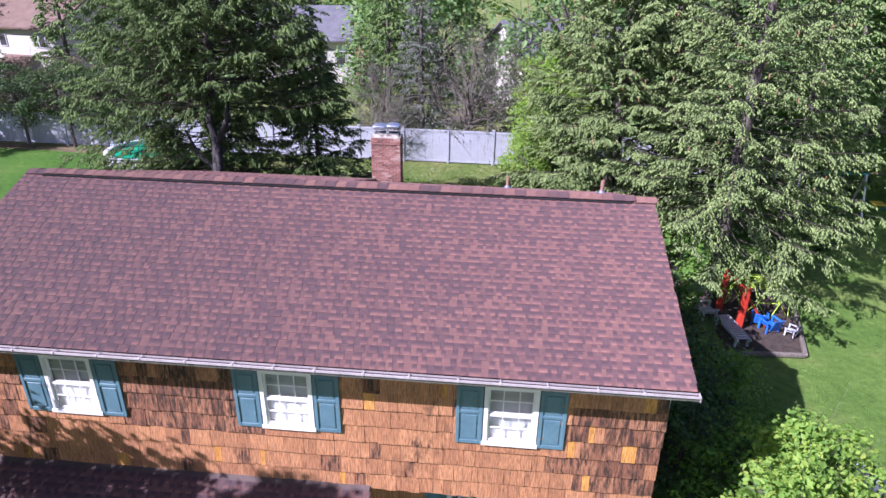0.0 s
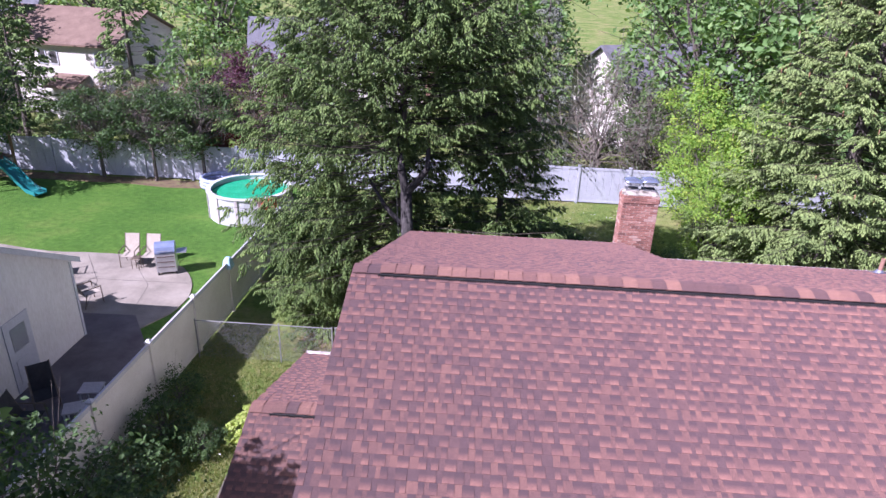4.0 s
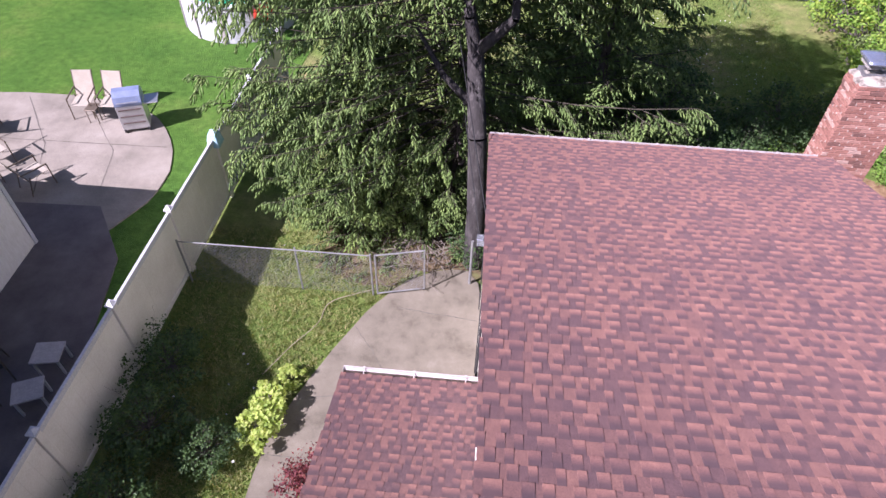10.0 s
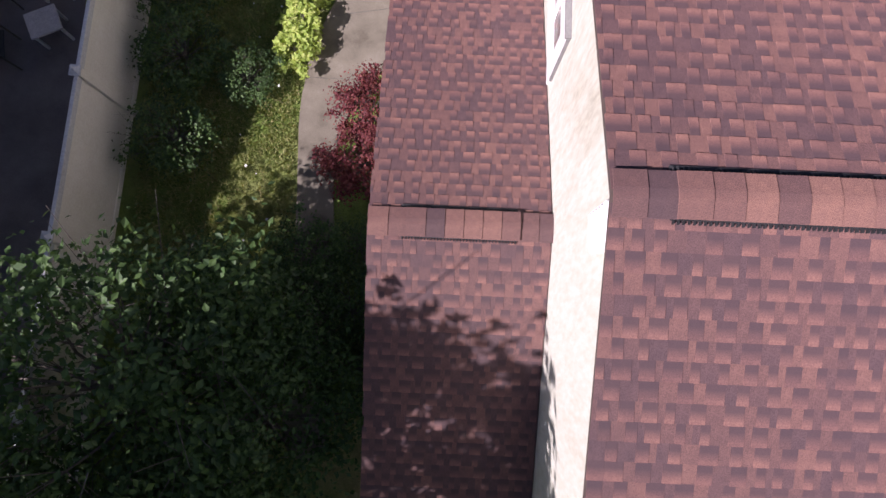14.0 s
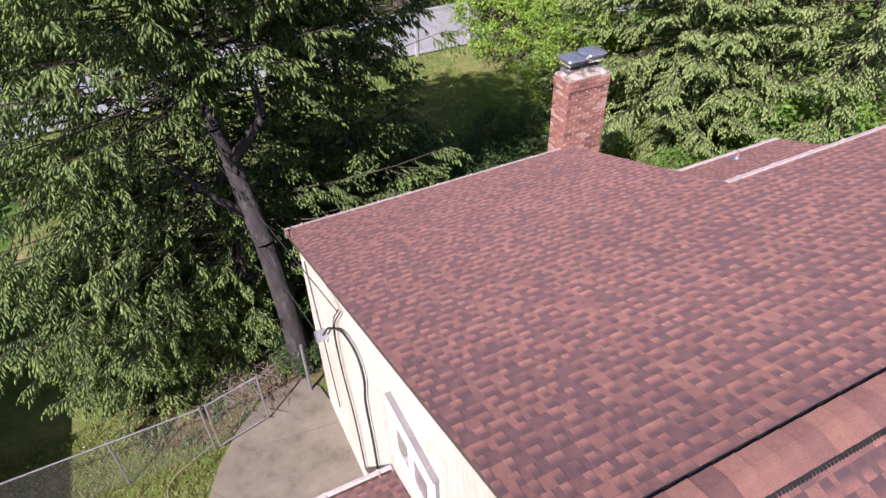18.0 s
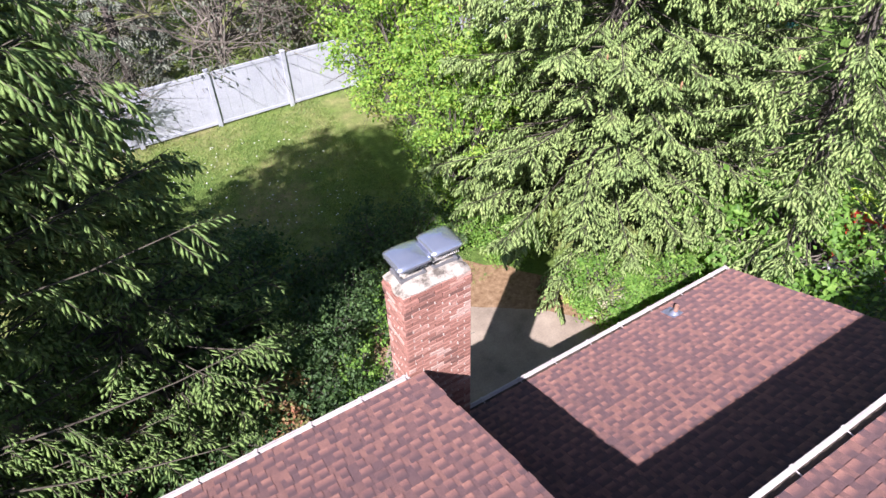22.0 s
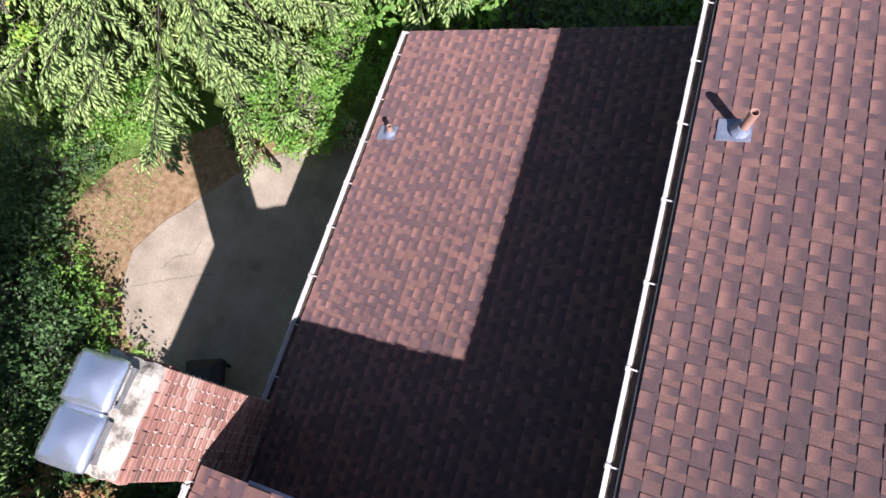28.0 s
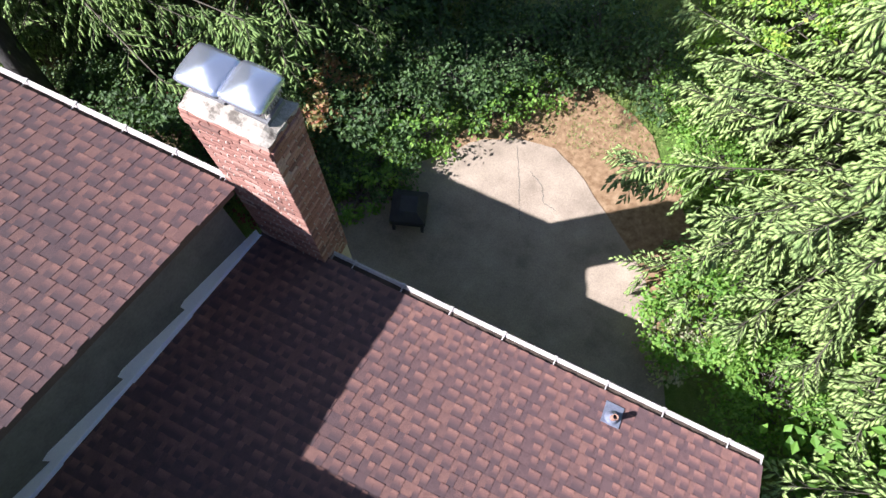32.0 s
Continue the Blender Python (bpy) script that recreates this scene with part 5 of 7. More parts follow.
        segs = np.concatenate([np.concatenate([tip, tip - np.array([0, 0, 0.06]), np.full((cones, 1), 0.008), np.full((cones, 1), 0.024)], 1),
                               np.concatenate([tip - np.array([0, 0, 0.06]), tip - np.array([0, 0, 0.17]), np.full((cones, 1), 0.024), np.full((cones, 1), 0.006)], 1)])
        ob = new("cone", wood_mesh(segs, CONE, 6))
        ob.parent = tree
        tagged(ob, "long brown hanging cones", kind="stuff")
    return tree


def broadleaf(name, label, category, H, spread, trunk_h, clumps, leaves, size, material, seed, bark=BARK, lobed=False, shell=0.55, group="", bare=0):
    """A leafy crown of many uneven clumps on a forked trunk."""
    g = np.random.default_rng(seed)
    n = clumps
    v = g.normal(0, 1, (n, 3))
    v /= np.linalg.norm(v, axis=1)[:, None]
    rad = g.uniform(shell, 1.0, n) ** 0.7
    cz = (H + trunk_h) / 2
    half = (H - trunk_h) / 2
    ang = np.arctan2(v[:, 1], v[:, 0])
    lob = 1 + 0.16 * np.sin(3 * ang + seed) + 0.1 * np.sin(5 * ang + 2 * seed)
    c = v * rad[:, None] * np.stack([spread * lob, spread * lob, np.full(n, half)], 1) + np.array([0, 0, cz])
    c[:, 2] = np.maximum(c[:, 2], size)
    cr = spread * g.uniform(0.16, 0.34, n)
    per = max(1, leaves // n)
    i = np.repeat(np.arange(n), per)
    L = len(i)
    off = g.normal(0, 0.5, (L, 3)) * np.array([1, 1, 0.6])
    p = c[i] + off * cr[i][:, None]
    p[:, 2] = np.maximum(p[:, 2], 0.03)
    nrm = off * 0.6 + np.array([0, 0, 0.7]) + g.normal(0, 0.45, (L, 3))
    nrm /= np.linalg.norm(nrm, axis=1)[:, None]
    a = np.cross(nrm, g.normal(0, 1, (L, 3)))
    a /= np.linalg.norm(a, axis=1)[:, None]
    b = np.cross(nrm, a)
    sz = size * g.uniform(0.6, 1.3, L)[:, None]
    if lobed:
        V, F = [], None
        fan = [(0, -0.45, 0), (0.5, -0.35, 0.05), (0.25, -0.02, 0), (0.62, 0.2, -0.05), (0.2, 0.2, 0), (0.0, 0.62, -0.06), (-0.2, 0.2, 0), (-0.62, 0.2, -0.05), (-0.25, -0.02, 0), (-0.5, -0.35, 0.05)]
        V = np.stack([p + (a * x + b * y + nrm * z) * sz for x, y, z in fan], 1).reshape(-1, 3)
        F = np.arange(len(V)).reshape(-1, 10)
    else:
        V = np.stack([p - a * sz * 0.5, p + b * sz * 0.3 + nrm * sz * 0.08, p + a * sz * 0.5, p - b * sz * 0.3 + nrm * sz * 0.08], 1).reshape(-1, 3)
        F = np.arange(len(V)).reshape(-1, 4)
    tree = empty(name, label, category, group)
    segs = []
    top = np.array([0, 0, trunk_h + 0.35 * (H - trunk_h)])
    r0 = 0.018 * H + 0.01
    segs.append((0, 0, -0.2, 0, 0, trunk_h * 0.9, r0, r0 * 0.8))
    segs.append((0, 0, trunk_h * 0.9, *top, r0 * 0.8, r0 * 0.45))
    for k in range(min(n, 40)):
        s = g.uniform(0.2, 1.0)
        st = np.array([0, 0, trunk_h * 0.9]) * (1 - s) + top * s
        mid = (st + c[k]) / 2 + g.normal(0, 0.06 * spread, 3)
        segs.append((*st, *mid, r0 * 0.36, r0 * 0.22))
        segs.append((*mid, *c[k], r0 * 0.22, r0 * 0.06))
        for q in range(3 + bare):
            e = c[k] + g.normal(0, 1, 3) * cr[k] * (1.0 if not bare else 1.5)
            segs.append((*((mid + c[k]) / 2), *e, r0 * 0.1, r0 * 0.03))
    ob = new("trunk", wood_mesh(segs, bark, 6))
    ob.parent = tree
    array_part("crown", V, F, material, tree, kind="stuff")
    return tree


def put(tree, x, y, turn=0.0, scale=1.0, z=0.0):
    tree.matrix_basis = pose(x, y, z, 0, 0, turn)
    tree.scale = (scale,) * 3
    return tree


def again(tree, x, y, turn, scale, label=""):
    t = copy_thing(tree, pose(x, y, 0, 0, 0, turn))
    t.scale = (scale,) * 3
    return tagged(t, label)


# conifers near the house
old_spruce = put(spruce("spruce", "huge old dark-green Norway spruce beside the house", "tree", 12.1, 4.9, 5.0, 560, 41, SPRUCE_DARK, 0.68, 1.0, 21, 15, 1.9, 0.023, blunt=0.52), -5.9, 18.6, 0)
# the leaning grey stem of the old spruce, forked above the eave
stem = new("leaning_stem", wood_mesh([(0.45, -1.7, -0.2, 0.42, -1.5, 1.6, 0.24, 0.21), (0.42, -1.5, 1.6, 0.33, -1.25, 3.15, 0.21, 0.19), (0.33, -1.25, 3.15, 0.24, -0.93, 3.87, 0.19, 0.18), (0.24, -0.93, 3.87, 0.18, -0.62, 4.62, 0.18, 0.16),
                                      (0.18, -0.62, 4.58, 0.48, -0.8, 5.0, 0.12, 0.105), (0.48, -0.8, 5.0, 0.82, -1.03, 5.5, 0.105, 0.08), (0.82, -1.03, 5.5, 0.8, -0.7, 6.4, 0.08, 0.04),
                                      (0.18, -0.62, 4.58, 0.04, -0.66, 5.3, 0.14, 0.11), (0.04, -0.66, 5.3, -0.2, 0.0, 7.2, 0.11, 0.05), (0.27, -1.0, 3.6, -0.4, -0.95, 4.3, 0.09, 0.06), (-0.4, -0.95, 4.3, -0.9, -0.6, 5.0, 0.06, 0.025)], STEM, 10))
stem.parent = old_spruce
tagged(stem, "leaning grey forked stem")
put(spruce("spruce", "tall drooping light-green Norway spruce behind the patio", "tree", 16.0, 4.45, 2.6, 400, 42, SPRUCE, 0.88, 0.8, 26, 17, width=0.028, cones=220), 8.3, 21.35)
put(spruce("spruce", "tall drooping light-green Norway spruce over the playground", "tree", 15.0, 4.65, 3.2, 270, 46, SPRUCE, 0.9, 0.8, 18, 12, width=0.0295, cones=120, clear=0.13), 11.6, 17.9)
put(spruce("spruce", "dense fresh-green young spruce at the chain-link fence", "tree", 5.2, 1.9, 1.0, 170, 44, SPRUCE_YOUNG, 0.95, 0.45, 17, 13, width=0.022), -8.05, 18.75, 40)
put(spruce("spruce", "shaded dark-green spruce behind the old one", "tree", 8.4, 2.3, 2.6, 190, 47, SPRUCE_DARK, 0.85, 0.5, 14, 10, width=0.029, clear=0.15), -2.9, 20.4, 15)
# shrubs
small = broadleaf("shrub", "dense dark-green shrub between fence and walkway", "shrub", 1.9, 1.25, 0.1, 70, 3000, 0.105, LEAF_DARK, 51)
put(small, -10.85, 12.2, 0, 0.6)
again(small, -10.85, 10.8, 80, 0.58)
again(small, -11.0, 13.5, 200, 0.55)
again(small, -9.75, 11.9, 20, 0.42, "low shrub with pale leaf edges beside the grass")
for x, y, r, s in ((8.5, 12.8, 10, 1.25), (8.3, 10.6, 100, 1.3), (8.2, 8.6, 220, 1.2), (8.9, 14.8, 300, 1.1)):
    again(small, x, y, r, s, "dense dark-green hedge shrub beside the house wall")
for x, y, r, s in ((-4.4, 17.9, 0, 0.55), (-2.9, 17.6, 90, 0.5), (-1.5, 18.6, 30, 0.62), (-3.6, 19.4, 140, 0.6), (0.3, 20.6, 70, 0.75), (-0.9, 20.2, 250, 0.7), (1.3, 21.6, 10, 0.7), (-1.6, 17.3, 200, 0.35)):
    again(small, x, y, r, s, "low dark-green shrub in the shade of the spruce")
bright = put(broadleaf("shrub", "sunlit bright-green shrub by the wing wall", "shrub", 1.3, 1.0, 0.1, 60, 3900, 0.081, LEAF_BRIGHT, 52), 5.9, 18.3)
again(bright, 5.3, 20.9, 120, 0.8, "bright-green shrub at the end of the needle bed")
again(bright, 4.6, 22.1, 200, 0.8, "bright-green shrub at the end of the needle bed")
again(bright, 9.25, 16.9, 50, 2.2, "sunlit bright-green shrub by the playground")
again(bright, 8.6, 17.2, 150, 1.0)
again(bright, 7.2, 17.6, 250, 0.9)
for x, y, r, s in ((-7.75, 9.1, 15, 0.4), (-8.55, 9.0, 100, 0.5), (-7.8, 8.1, 200, 0.5), (-8.6, 8.2, 290, 0.55), (-7.8, 7.2, 60, 0.5)):
    again(small, x, y, r, s, "low dark shrub in the shade beside the side wall")
again(bright, 0.1, 18.7, 20, 0.5, "small bright-green shrub behind the chimney")
again(bright, 9.7, 11.6, 33, 1.25, "sunlit green shrub outside the hedge")
again(bright, 9.3, 9.6, 210, 1.2, "sunlit green shrub outside the hedge")
tall_shrub = put(broadleaf("shrub", "tall sunlit yellow-green shrub at the front corner of the house", "shrub", 3.5, 1.15, 0.4, 70, 6500, 0.13, LEAF_LIME, 57), 8.95, 5.5)
again(tall_shrub, 10.0, 6.9, 120, 0.95, "tall leafy green shrub beside the picket fence")
again(bright, 9.4, 7.6, 70, 1.6, "bright-green shrub near the picket fence")
again(bright, 10.9, 9.2, 170, 1.1, "bright-green shrub near the picket fence")
hosta = put(broadleaf("shrub", "yellow-green hosta clump edging the walkway", "plant", 0.55, 0.42, 0.05, 30, 1500, 0.1, LEAF_HOSTA, 53), -8.95, 12.9)
again(hosta, -9.0, 12.4, 60, 0.9)
again(hosta, -8.75, 13.5, 160, 0.6)
for x, y, r, k in ((5.75, 18.5, 20, 1.0), (6.05, 18.15, 110, 0.9), (5.55, 18.95, 200, 0.7), (6.5, 18.25, 300, 0.8)):
    again(hosta, x, y, r, k, "pale yellow-green leafy plant at the patio bed")
barberry = put(broadleaf("shrub", "red-leaved barberry shrub beside the walkway", "shrub", 0.95, 0.62, 0.05, 50, 4200, 0.055, LEAF_RED, 54), -7.7, 11.3)
again(barberry, -7.72, 10.45, 90, 1.05)

# broadleaved trees
# unseen tree, added for its shadow on the front wall and pent roof
put(broadleaf("maple", "tall leafy maple with yellowing tips, added out of view to shade the front wall", "tree", 10.4, 1.5, 7.6, 60, 4600, 0.22, LEAF_MAPLE, 61, TWIG, True), -5.55, -1.15)
put(broadleaf("maple", "smaller leafy maple by the front corner", "tree", 7.7, 2.05, 2.4, 120, 10500, 0.155, LEAF_MAPLE, 69, TWIG, True), -5.85, 1.4)
put(broadleaf("maple", "leafy maple beside the front corner of the side yard", "tree", 9.0, 2.5, 3.0, 90, 6000, 0.2, LEAF_MAPLE, 60, TWIG, True), -10.5, 3.2)
thick = put(broadleaf("tree", "dense leafy tree beside the privacy fence", "tree", 3.8, 1.75, 0.6, 120, 8500, 0.1, LEAF_DARK, 68), -10.45, 6.8, 0, 1.16)
# unseen tree, set where its crown shadow falls on the side yard
put(broadleaf("maple", "broad leafy maple added out of view to shade the side yard", "tree", 9.6, 2.7, 3.2, 90, 5500, 0.24, LEAF_MAPLE, 59, TWIG, True), -14.0, 2.7)
again(thick, -9.0, 6.5, 190, 0.85, "dense dark shrub-like tree at the foot of the side wall")
again(thick, -9.3, 7.5, 300, 0.72, "dense dark shrub-like tree beside the walkway")
again(thick, -9.6, 4.6, 120, 0.95, "dense leafy tree at the front corner of the side yard")
again(thick, -11.4, 4.6, 220, 1.1, "dense leafy tree beside the privacy fence")
lime = put(broadleaf("tree", "yellow-green young tree at the lawn edge", "tree", 5.2, 1.5, 0.3, 90, 6800, 0.114, LEAF_LIME, 62), 6.0, 26.8)
again(lime, 5.6, 24.8, 70, 0.85)
again(lime, 5.1, 23.0, 160, 0.75)
again(lime, 6.2, 28.9, 250, 1.1)
again(lime, 7.2, 25.8, 310, 1.2)
again(lime, 6.2, 23.6, 200, 0.95)
again(lime, 6.8, 31.9, 100, 1.3)
row = put(broadleaf("tree", "small crab apple tree in front of the white fence", "tree", 4.6, 1.75, 1.2, 60, 7000, 0.12, LEAF_DARK, 63, group="row of small trees", bare=4), -22.8, 30.9)
again(row, -20.0, 30.8, 80, 1.05)
again(row, -17.5, 30.9, 190, 1.1)
purple = put(broadleaf("tree", "purple-leaved plum tree behind the fence", "tree", 7.2, 2.4, 1.2, 80, 8000, 0.16, LEAF_PURPLE, 64), -15.8, 34.2, 0, 0.9)
dull = put(broadleaf("tree", "half-bare tree with dull brown leaves", "tree", 6.0, 2.2, 1.6, 50, 2600, 0.14, LEAF_DULL, 65, TWIG, bare=6), -18.6, 33.2, 0, 0.8)
again(dull, -21.4, 33.4, 60, 0.76)
again(dull, -23.9, 33.5, 130, 0.72)
again(barberry, -17.1, 32.7, 20, 2.4, "red-leaved shrub behind the white fence")
put(spruce("spruce", "soft grey-green conifer behind the back fence", "tree", 10.5, 2.3, 1.2, 150, 45, SPRUCE_GREY, 0.9, 0.5, 12, 9, width=0.034), -0.65, 34.3)
grey = put(broadleaf("tree", "thin grey-green tree with bare limbs over the back fence", "tree", 7.0, 2.6, 0.8, 60, 1800, 0.13, LEAF_GREY, 66, TWIG, bare=8), 2.2, 32.9)
again(grey, -1.7, 31.1, 150, 0.5, "half-bare grey shrub before the back fence")
again(grey, 4.9, 33.2, 100, 0.8, "tangled grey shrub behind the back fence")
again(grey, -2.9, 33.2, 200, 0.7, "tangled grey shrub behind the back fence")
big = put(broadleaf("tree", "large green broadleaved tree behind the fence", "tree", 13.0, 4.6, 2.4, 110, 3100, 0.46, LEAF_GREEN, 67), 8.6, 37.2)
rng = random.Random(71)
for x, y, s in ((13.0, 36.0, 1.0), (19.5, 35.0, 1.05), (26.0, 33.0, 1.1), (-0.6, 44.5, 0.75), (11.0, 50.0, 1.1), (20.0, 46.0, 1.1), (31.0, 27.0, 1.0), (-4.5, 52.0, 1.0), (-13.0, 60.0, 0.9), (-26.0, 56.0, 1.0), (-37.0, 58.0, 1.1), (28.0, 41.0, 1.1), (24.5, 23.0, 0.8), (-46.0, 48.0, 1.0), (36.0, 34.0, 1.1), (0.0, 66.0, 1.2), (-20.0, 72.0, 1.2), (15.0, 68.0, 1.2), (30.0, 60.0, 1.2), (-34.0, 74.0, 1.2), (-50.0, 66.0, 1.2)):
    again(big, x, y, rng.uniform(0, 360), s * rng.uniform(0.92, 1.08), "large green broadleaved tree in the distance")
for x, y, s in ((-21.3, 40.5, 0.55), (8.9, 33.4, 0.5), (5.9, 41.0, 0.56), (5.0, 36.2, 0.3), (12.5, 32.5, 0.45), (16.5, 30.5, 0.6), (14.0, 27.0, 0.55), (18.0, 27.5, 0.6)):
    again(big, x, y, rng.uniform(0, 360), s, "green tree behind the fence line")
far = put(spruce("spruce", "dark pyramid-shaped spruce behind the fence", "tree", 11, 2.7, 1.5, 120, 43, SPRUCE_DARK, 0.8, 0.3, 8, 7, width=0.062), -25.2, 39.5)
again(far, -32.4, 38.5, 70, 1.25)
again(far, -28.9, 34.3, 130, 0.82, "dark spruce close behind the white fence")
# two unseen trees, added only to cast shade on the back fence
again(far, -29.6, 29.0, 10, 1.0, "dark spruce added out of view to shade the white fence")
again(row, -27.6, 28.4, 40, 1.4, "small tree added out of view to shade the white fence")
again(far, 16.0, 23.5, 200, 1.1, "dark spruce beyond the playground")
again(far, 20.5, 30.0, 20, 1.2)
again(far, -2.9, 36.5, 140, 0.95)

for x, y, s in ((-12.5, 34.0, 0.55), (-3.6, 38.5, 0.6), (-3.0, 46.0, 0.9), (-38.0, 37.0, 0.7), (-40.5, 44.0, 0.9), (22.0, 38.5, 1.0), (16.0, 41.0, 1.0)):
    again(big, x, y, rng.uniform(0, 360), s, "green tree behind the fence line")
again(purple, -13.6, 36.5, 90, 0.9)
again(dull, -14.5, 33.4, 150, 0.8, "half-bare shrub with reddish brown leaves behind the pool")


# ---- grass and flowers ----
def grass(name, label, count, spot, height, spread, material, seed, blades=4):
    """Blades in tufts; spot(g, n) gives where the tufts stand."""
    g = np.random.default_rng(seed)
    xy = spot(g, count)
    n = len(xy)
    V = []
    for k in range(blades):
        p = np.concatenate([xy + g.normal(0, spread, (n, 2)), np.zeros((n, 1))], 1)
        a = g.uniform(0, 6.2832, n)
        e = np.stack([np.cos(a), np.sin(a), 0 * a], 1) * 0.012
        lean = np.concatenate([g.normal(0, 0.55, (n, 2)), np.ones((n, 1))], 1) * (height * g.uniform(0.5, 1.2, n))[:, None]
        V.append(np.stack([p - e, p + e, p + lean], 1))
    V = np.concatenate(V, 0).reshape(-1, 3)
    ob = array_part(name, V, np.arange(len(V)).reshape(-1, 3), material)
    return tagged(ob, label, "grass", kind="stuff")


def side_strip(g, n):
    y = g.uniform(8.5, 17.5, n)
    edge = np.interp(y, (8, 12, 13.1, 14.3, 15.5, 16.3, 18), (-8.95, -8.98, -8.7, -8.2, -7.55, -6.8, -6.8))
    return np.stack([-11.55 + (edge + 11.55) * g.random(n), y], 1)


def back_lawn(g, n):
    return np.stack([g.uniform(-10.5, 4.5, n), g.uniform(20.5, 31.0, n)], 1)


GRASS_DRY = leaf("dry_grass", [(0.2, (0.10, 0.15, 0.045)), (0.45, (0.19, 0.235, 0.075)), (0.65, (0.29, 0.29, 0.13)), (0.85, (0.42, 0.36, 0.21))], 1.6, 0.3)
GRASS = leaf("lawn_grass", [(0.2, (0.1035, 0.187, 0.0525)), (0.5, (0.1955, 0.275, 0.0825)), (0.75, (0.3105, 0.319, 0.135)), (0.92, (0.437, 0.352, 0.225))], 0.7, 0.3)
PETAL = surface("white_petals", [(0.3, (0.7, 0.7, 0.66)), (0.7, (0.82, 0.82, 0.8))], 9, 60, 0.8)
grass("grass", "dry yellowish grass beside the walkway", 11000, side_strip, 0.06, 0.03, GRASS_DRY, 81)
grass("grass", "patchy olive back lawn with seed heads", 20000, back_lawn, 0.06, 0.04, GRASS, 82)
g = np.random.default_rng(83)
q = np.concatenate([np.stack([g.uniform(-9, 3.5, 700), g.uniform(22, 30, 700), g.uniform(0.03, 0.07, 700)], 1), np.stack([g.uniform(-11.2, -8.9, 22), g.uniform(9, 17, 22), g.uniform(0.03, 0.06, 22)], 1)])
sz = g.uniform(0.012, 0.03, (len(q), 1))
V = np.stack([q + np.array(o) * sz for o in ((-1, 0, 0), (0, -1, 0.3), (1, 0, 0), (0, 1, 0.3))], 1).reshape(-1, 3)
tagged(array_part("clover_flowers", V, np.arange(len(V)).reshape(-1, 4), PETAL), "small white clover flowers scattered in the lawn", "flowers", kind="stuff")

weeds = put(broadleaf("undergrowth", "rambling dark-green undergrowth with pale sprigs", "undergrowth", 0.7, 0.9, 0.03, 40, 2600, 0.075, LEAF_DARK, 91), 0.1, 18.6)
for x, y, r, s in ((-0.5, 19.6, 40, 1.3), (0.6, 20.7, 100, 1.2), (1.2, 21.7, 170, 1.3), (-1.9, 19.9, 220, 1.4), (-3.2, 18.4, 20, 1.4), (-1.2, 21.4, 300, 1.3), (2.3, 22.3, 60, 1.1), (-4.6, 17.5, 110, 1.2), (-2.4, 17.0, 200, 0.9), (-0.9, 17.6, 330, 0.9), (-5.2, 18.2, 10, 1.0)):
    again(weeds, x, y, r, s)
sprigs = put(broadleaf("undergrowth", "leggy undergrowth with fresh green leaves", "undergrowth", 0.8, 0.6, 0.03, 24, 700, 0.08, LEAF_BRIGHT, 92), 0.6, 19.5)
for x, y, r, s in ((1.5, 20.5, 50, 1.0), (-2.2, 18.1, 120, 1.0), (-3.9, 17.6, 80, 0.9), (0.1, 17.9, 200, 1.1), (-0.3, 20.5, 260, 1.0), (2.0, 21.2, 10, 0.9)):
    again(sprigs, x, y, r, s)
red = put(broadleaf("undergrowth", "undergrowth with dull red autumn leaves under the spruce", "undergrowth", 0.7, 0.8, 0.03, 30, 900, 0.07, LEAF_RED, 93), -1.4, 17.5)
again(red, -3.0, 17.2, 90, 0.9)
again(red, -4.3, 18.6, 190, 1.1)
autumn = put(broadleaf("undergrowth", "tall weeds turning red and orange behind the chimney", "undergrowth", 1.1, 0.5, 0.03, 26, 900, 0.085, LEAF_AUTUMN, 95), -1.15, 18.79)
again(autumn, -1.35, 19.53, 40, 1.00)
again(autumn, -0.77, 19.54, 110, 0.85)
again(autumn, -3.33, 20.05, 180, 0.90)
again(autumn, -3.91, 19.93, 250, 0.80)
again(small, -5.5, 17.1, 140, 0.45, "dark-green shrub at the foot of the leaning stem")
g = np.random.default_rng(96)
q = np.stack([g.normal(-6.5, 0.55, 160), g.normal(17.0, 0.4, 160), g.uniform(0.05, 0.35, 160)], 1)
d = np.stack([g.normal(0, 1, 160), g.normal(0, 1, 160), g.normal(0, 0.25, 160)], 1)
d *= (g.uniform(0.15, 0.5, 160) / np.linalg.norm(d, axis=1))[:, None]
e = q + d
q[:, 2], e[:, 2] = np.maximum(q[:, 2], 0.03), np.maximum(e[:, 2], 0.03)
brush = new("brush_pile", wood_mesh(np.concatenate([q, e, np.full((160, 1), 0.012), np.full((160, 1), 0.005)], 1), TWIG, 4))
tagged(brush, "heap of dead pale twigs and branches behind the gate", "brush pile", kind="stuff")
put(broadleaf("shrub", "pale flowering shrub in front of the green hedge", "shrub", 0.9, 0.55, 0.05, 30, 1300, 0.07, PETAL_PINK, 94), 5.75, 17.75)

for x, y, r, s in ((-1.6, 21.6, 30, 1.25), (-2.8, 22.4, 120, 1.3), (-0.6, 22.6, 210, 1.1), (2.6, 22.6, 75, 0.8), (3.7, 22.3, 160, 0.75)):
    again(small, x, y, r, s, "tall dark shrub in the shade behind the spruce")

# ---- neighbouring yard to the left ----
shed = empty("garage", "cream neighbouring garage with a broad gable wall and a white door", "garage")
SHED_ROOF = surface("dark_shingle", [(0.3, (0.07, 0.05, 0.045)), (0.7, (0.13, 0.095, 0.085))], 2, 30, 0.9)
